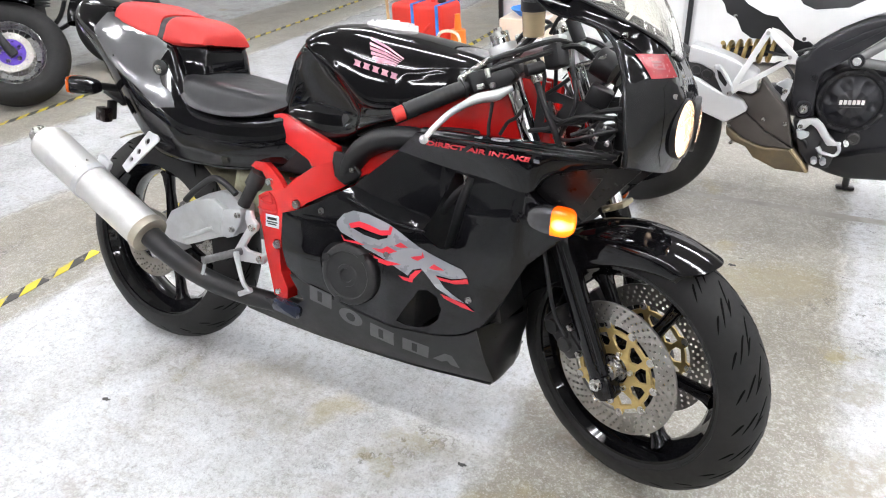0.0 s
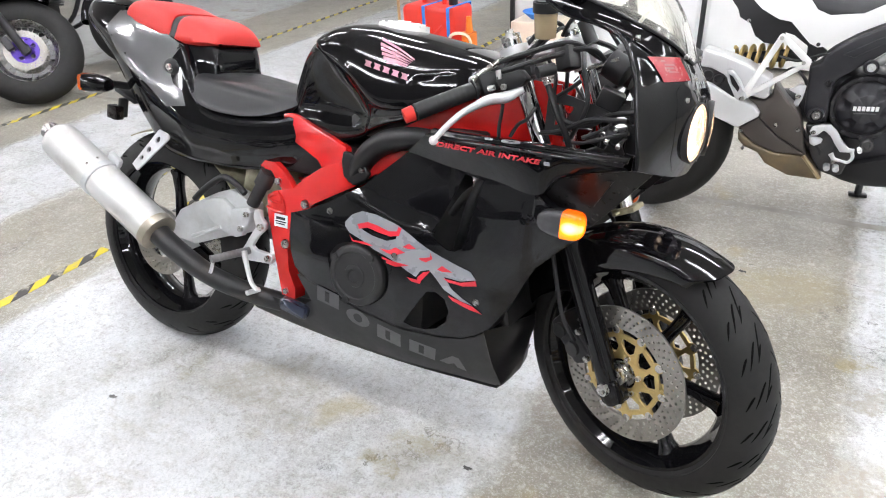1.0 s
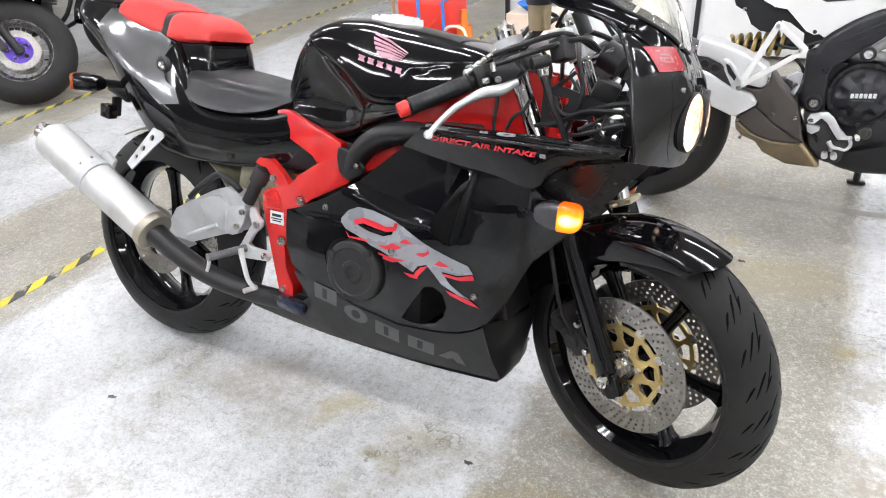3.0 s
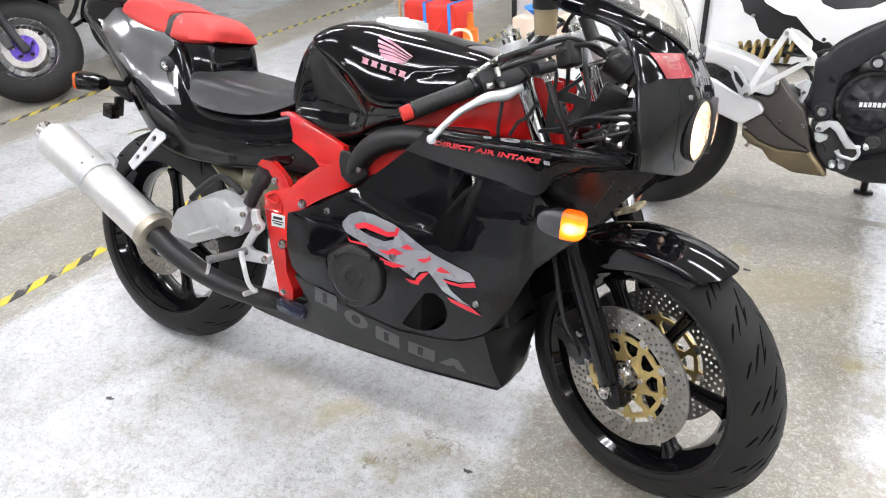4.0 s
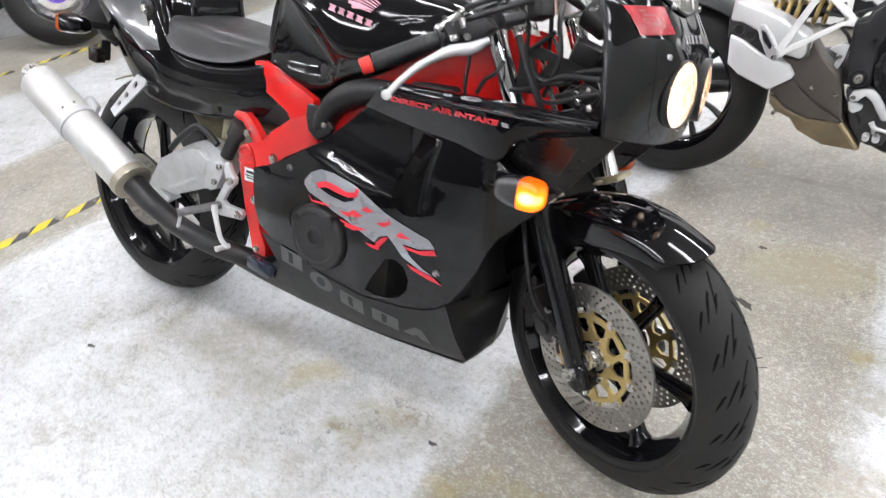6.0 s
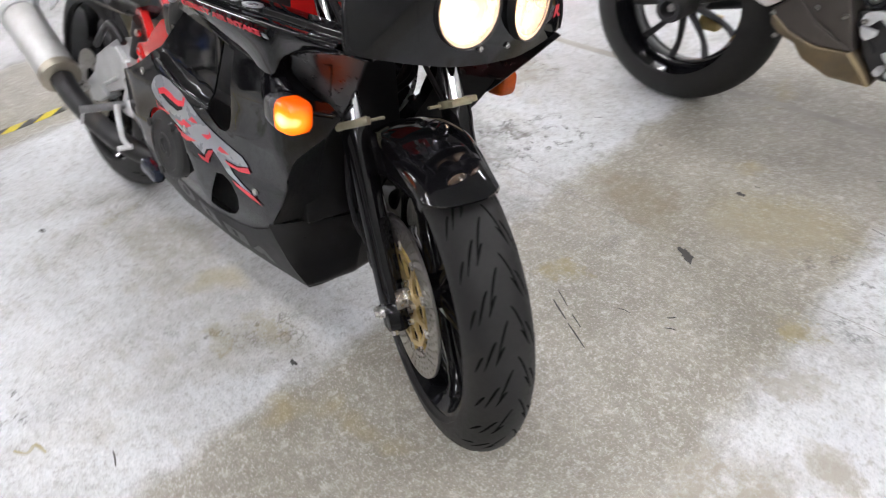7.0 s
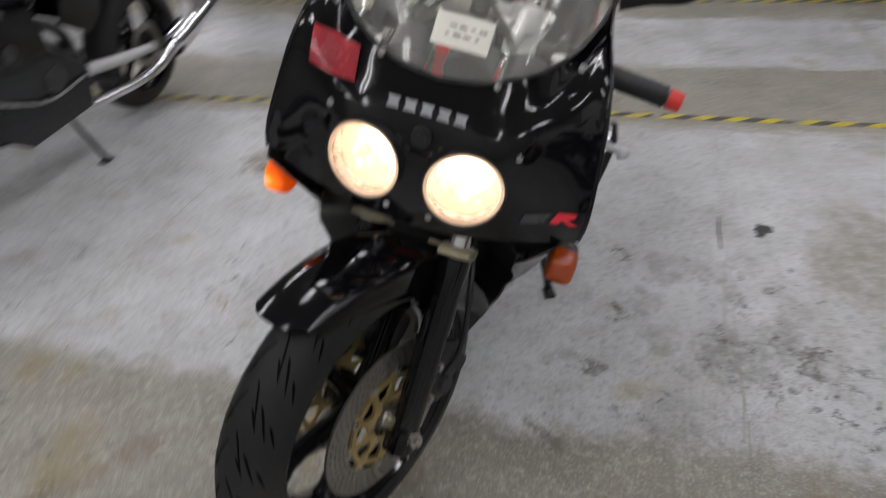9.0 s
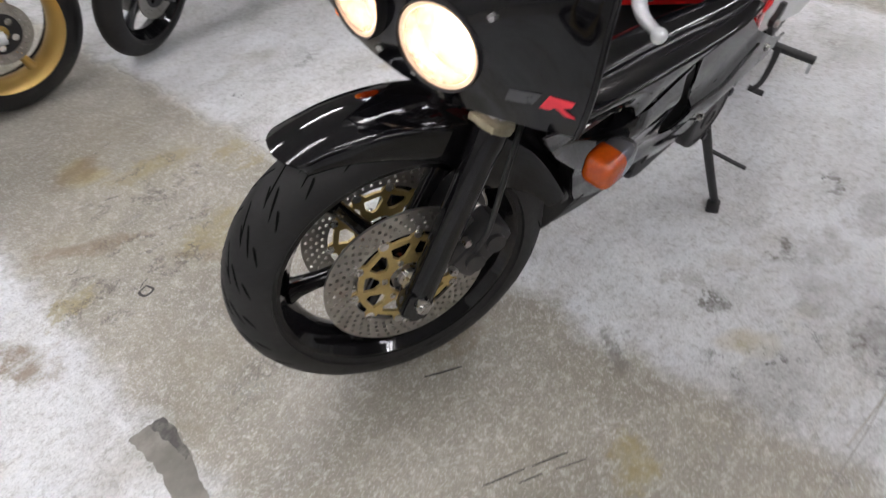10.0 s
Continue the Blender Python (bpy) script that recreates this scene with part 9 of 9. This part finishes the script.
# brake pedal, its carrier and the belly guard
pc = adv_block("pedal_carrier", [(0.563, 0.451), (0.630, 0.463), (0.721, 0.369), (0.702, 0.292), (0.664, 0.289), (0.637, 0.298), (0.601, 0.341)], -0.222, 0.05, IRON, "black footrest carrier", 0.006)
bm = plate(B(), [(0.578, 0.436), (0.584, 0.455), (0.613, 0.465), (0.638, 0.466), (0.658, 0.450), (0.685, 0.411), (0.705, 0.393), (0.724, 0.393), (0.723, 0.382), (0.681, 0.379), (0.658, 0.408), (0.642, 0.431), (0.620, 0.447), (0.603, 0.427), (0.586, 0.424)], (), 0.020, 0.0, lambda x, z: -0.252)
round_edges(bm, 0.004, 50, 2)
part("heel_guard", bm, ALLOY, pc, "bare alloy footrest hanger", angle=40)
bm = plate(B(), [(0.579, 0.422), (0.622, 0.416), (0.621, 0.402), (0.601, 0.388), (0.586, 0.395)], (), 0.020, 0.0, lambda x, z: -0.246)
round_edges(bm, 0.004, 50, 2)
part("hanger_block", bm, ALLOY, pc, "bare alloy hanger block", angle=40)
bm = B()
tube(bm, [(0.655, -0.252, 0.372), (0.668, -0.256, 0.356), (0.690, -0.258, 0.352), (0.710, -0.258, 0.350), (0.721, -0.258, 0.368), (0.714, -0.256, 0.390)], [0.008, 0.007, 0.005, 0.005, 0.0055, 0.006], seg=10)
part("brake_pedal", bm, ALLOY, pc, "bare alloy brake pedal")
for x, z, r, mt in ((0.738, 0.390, 0.0075, WHITE), (0.757, 0.404, 0.021, IRON), (0.653, 0.320, 0.0105, ALLOY), (0.681, 0.320, 0.0105, ALLOY), (0.590, 0.437, 0.008, STEEL), (0.668, 0.342, 0.006, STEEL)):
    bm = B()
    lathe(bm, [(r, 0.03), (r, -0.010), (r * 0.8, -0.014), (r * 0.5, -0.014), (r * 0.45, -0.010), (0.0003, -0.010)], (x, -0.245 if r < 0.02 else -0.215, z), 20)
    part("carrier_bolt", bm, mt, pc)
adv_body("belly_guard", [(0.650, 0.290), (0.693, 0.325), (0.743, 0.339), (0.808, 0.359), (0.902, 0.381), (1.02, 0.40), (1.06, 0.36), (0.98, 0.275), (0.881, 0.257), (0.762, 0.249), (0.706, 0.260), (0.671, 0.274)], -0.19, 0.17, SATIN, "black belly guard", 0.03)
# tail panels
for s in (1, -1):
    for nm, P, y, mt, lb in (("tail_panel", [(0.26, 0.90), (0.354, 0.817), (0.413, 0.786), (0.453, 0.780), (0.521, 0.713), (0.547, 0.702), (0.567, 0.706), (0.627, 0.742), (0.716, 0.786), (0.80, 0.825), (0.86, 0.88), (0.80, 0.89), (0.662, 0.815), (0.565, 0.805), (0.525, 0.821), (0.46, 0.90), (0.36, 0.96)], -0.160, WHITE, "white tail panel"),
                             ("tail_liner", [(0.20, 0.90), (0.276, 0.813), (0.288, 0.785), (0.324, 0.766), (0.347, 0.725), (0.380, 0.704), (0.436, 0.699), (0.437, 0.744), (0.470, 0.735), (0.518, 0.702), (0.520, 0.660), (0.546, 0.650), (0.580, 0.690), (0.545, 0.715), (0.450, 0.800), (0.34, 0.85), (0.25, 0.93)], -0.142, SATIN, "black tail liner")):
        bm = plate(B(), P, (), 0.02, 0.05, lambda x, z: y + 0.35 * max(0, z - 0.80) ** 1.2)
        tp = part(nm, bm if s > 0 else mirror_y(bm), mt, ADV, lb, angle=30)
        for x, z in (((0.548, 0.712),) if nm == "tail_panel" else ((0.318, 0.775), (0.556, 0.672))):
            bm = B()
            cyl(bm, (x, s * (y - 0.004), z), (x, s * (y + 0.006), z), 0.0065, seg=12)
            part("screw", bm, IRON if mt is WHITE else STEEL, tp)

# ---------------------------------------------------------------- red fuel cans, basket and cabinet by the far tape
REDCAN = mat("red_can_plastic", (0.70, 0.035, 0.02), 0.38, 0, 0.1, 8, bump=0.08, bscale=120)
BLUESTRAP = mat("blue_strap", (0.03, 0.20, 0.65), 0.6, 0, 0.1, 30)
ORANGE = mat("orange_plastic", (0.80, 0.20, 0.02), 0.4, 0, 0.1, 20)
CREAM = mat("cream_plastic", (0.78, 0.66, 0.52), 0.45, 0, 0.1, 20)
WOOD = mat("pale_wood", (0.50, 0.33, 0.16), 0.55, 0, 0.2, 14)


def fuel_can(m, w, d, h, label, strap=True):
    e = empty("fuel_can", label, "fuel can", m, "fuel cans")
    bm = B()
    box(bm, (0, 0, h / 2), (w, d, h), bevel=0.035, seg=4)
    b = part("body", bm, REDCAN, e)
    for s in (-1, 1):
        for x0, x1 in ((-0.3, 0.3), (0.3, -0.3)):
            bm = B()
            tube(bm, [(x0 * w, s * d * 0.5, h * 0.25), (0, s * d * 0.502, h * 0.5), (x1 * w, s * d * 0.5, h * 0.75)], 0.010, seg=8)
            part("rib", bm, REDCAN, b)
    bm = B()
    tube(bm, [(-w * 0.25, 0, h - 0.005), (-w * 0.22, 0, h + 0.05), (w * 0.12, 0, h + 0.05), (w * 0.15, 0, h - 0.005)], 0.015, seg=10)
    part("carry_handle", bm, REDCAN, e)
    bm = B()
    cyl(bm, (w * 0.32, 0, h - 0.01), (w * 0.32, 0, h + 0.045), 0.030, seg=24)
    part("cap", bm, SATIN, e)
    if strap:
        for x in (-w * 0.05, w * 0.42):
            bm = B()
            for y, hh in ((-d / 2 - 0.002, h), (d / 2 + 0.002, h)):
                box(bm, (x, y, h / 2), (0.024, 0.003, hh))
            box(bm, (x, 0, h + 0.002), (0.024, d, 0.003))
            part("strap", bm, BLUESTRAP, e)
    return e


fuel_can(pose(-0.86, 3.02, FZ, 0, 0, -6), 0.42, 0.26, 0.46, "large red plastic fuel can with blue straps")
fuel_can(pose(-1.13, 2.96, FZ, 0, 0, 10), 0.13, 0.13, 0.25, "small red plastic fuel can", False)
bm = B()
cyl(bm, (-1.13, 2.96, 0.24), (-1.16, 3.0, 0.95), 0.011, seg=10)
tagged(part("wooden_stick", bm, WOOD), "thin bare wooden stick standing in a can", "stick")
BK = empty("basket", "small cream plastic basket with an orange bottle", "basket", pose(-0.60, 2.84, FZ, 0, 0, 5))
bm = B()
loft(bm, [[(sx * w_, sy * w_ * 0.8, z) for sx, sy in ((-1, -1), (0, -1.1), (1, -1), (1.1, 0), (1, 1), (0, 1.1), (-1, 1), (-1.1, 0))] for z, w_ in ((0.0, 0.075), (0.10, 0.09), (0.17, 0.098))])
part("body", bm, CREAM, BK)
bm = B()
tube(bm, [(-0.09, 0, 0.16), (-0.06, 0, 0.30), (0.06, 0, 0.30), (0.09, 0, 0.16)], 0.010, seg=8)
part("handle", bm, CREAM, BK)
bm = B()
cyl(bm, (0.02, 0.12, 0), (0.02, 0.12, 0.30), 0.06, 0.05, seg=20)
cyl(bm, (0.02, 0.12, 0.30), (0.02, 0.12, 0.40), 0.025, 0.018, seg=16)
tagged(part("bottle", bm, ORANGE, m=pose(-0.60, 2.84, FZ, 0, 0, 5)), "orange plastic bottle beside the basket", "bottle")
CB = empty("cabinet", "white metal cabinet with black upright posts", "cabinet", pose(0.75, 3.95, FZ))
bm = B()
box(bm, (0, 0, 0.98), (2.70, 0.44, 1.90), bevel=0.006)
part("body", bm, WHITE, CB)
for x in (-0.68, 0.68):
    bm = B()
    box(bm, (x, -0.226, 1.0), (1.28, 0.012, 1.80), bevel=0.004)
    d_ = part("door", bm, WHITE, CB)
    bm = B()
    box(bm, (x + (0.52 if x < 0 else -0.52), -0.245, 1.05), (0.02, 0.025, 0.14), bevel=0.005)
    part("handle", bm, STEEL, d_)
for x in (-1.36, 0.0, 1.36):
    bm = B()
    box(bm, (x, -0.24, 0.98), (0.030, 0.03, 1.96), bevel=0.004)
    part("post", bm, SATIN, CB)
bm = B()
lathe(bm, [(0.0005, 0.0), (0.07, 0.0), (0.13, 0.05), (0.125, 0.05), (0.06, 0.008)], (0, 0, 0), 32)
bmesh.ops.rotate(bm, verts=bm.verts, matrix=Euler((radians(90), 0, 0)).to_matrix())
tagged(part("basin", bm, BLUESTRAP, m=pose(-0.30, 3.50, FZ + 0.30)), "small blue plastic basin on a crate", "basin")
bm = B()
box(bm, (-0.30, 3.50, FZ + 0.15), (0.34, 0.30, 0.30), bevel=0.015)
tagged(part("crate", bm, CREAM), "cream plastic crate on the floor", "crate")
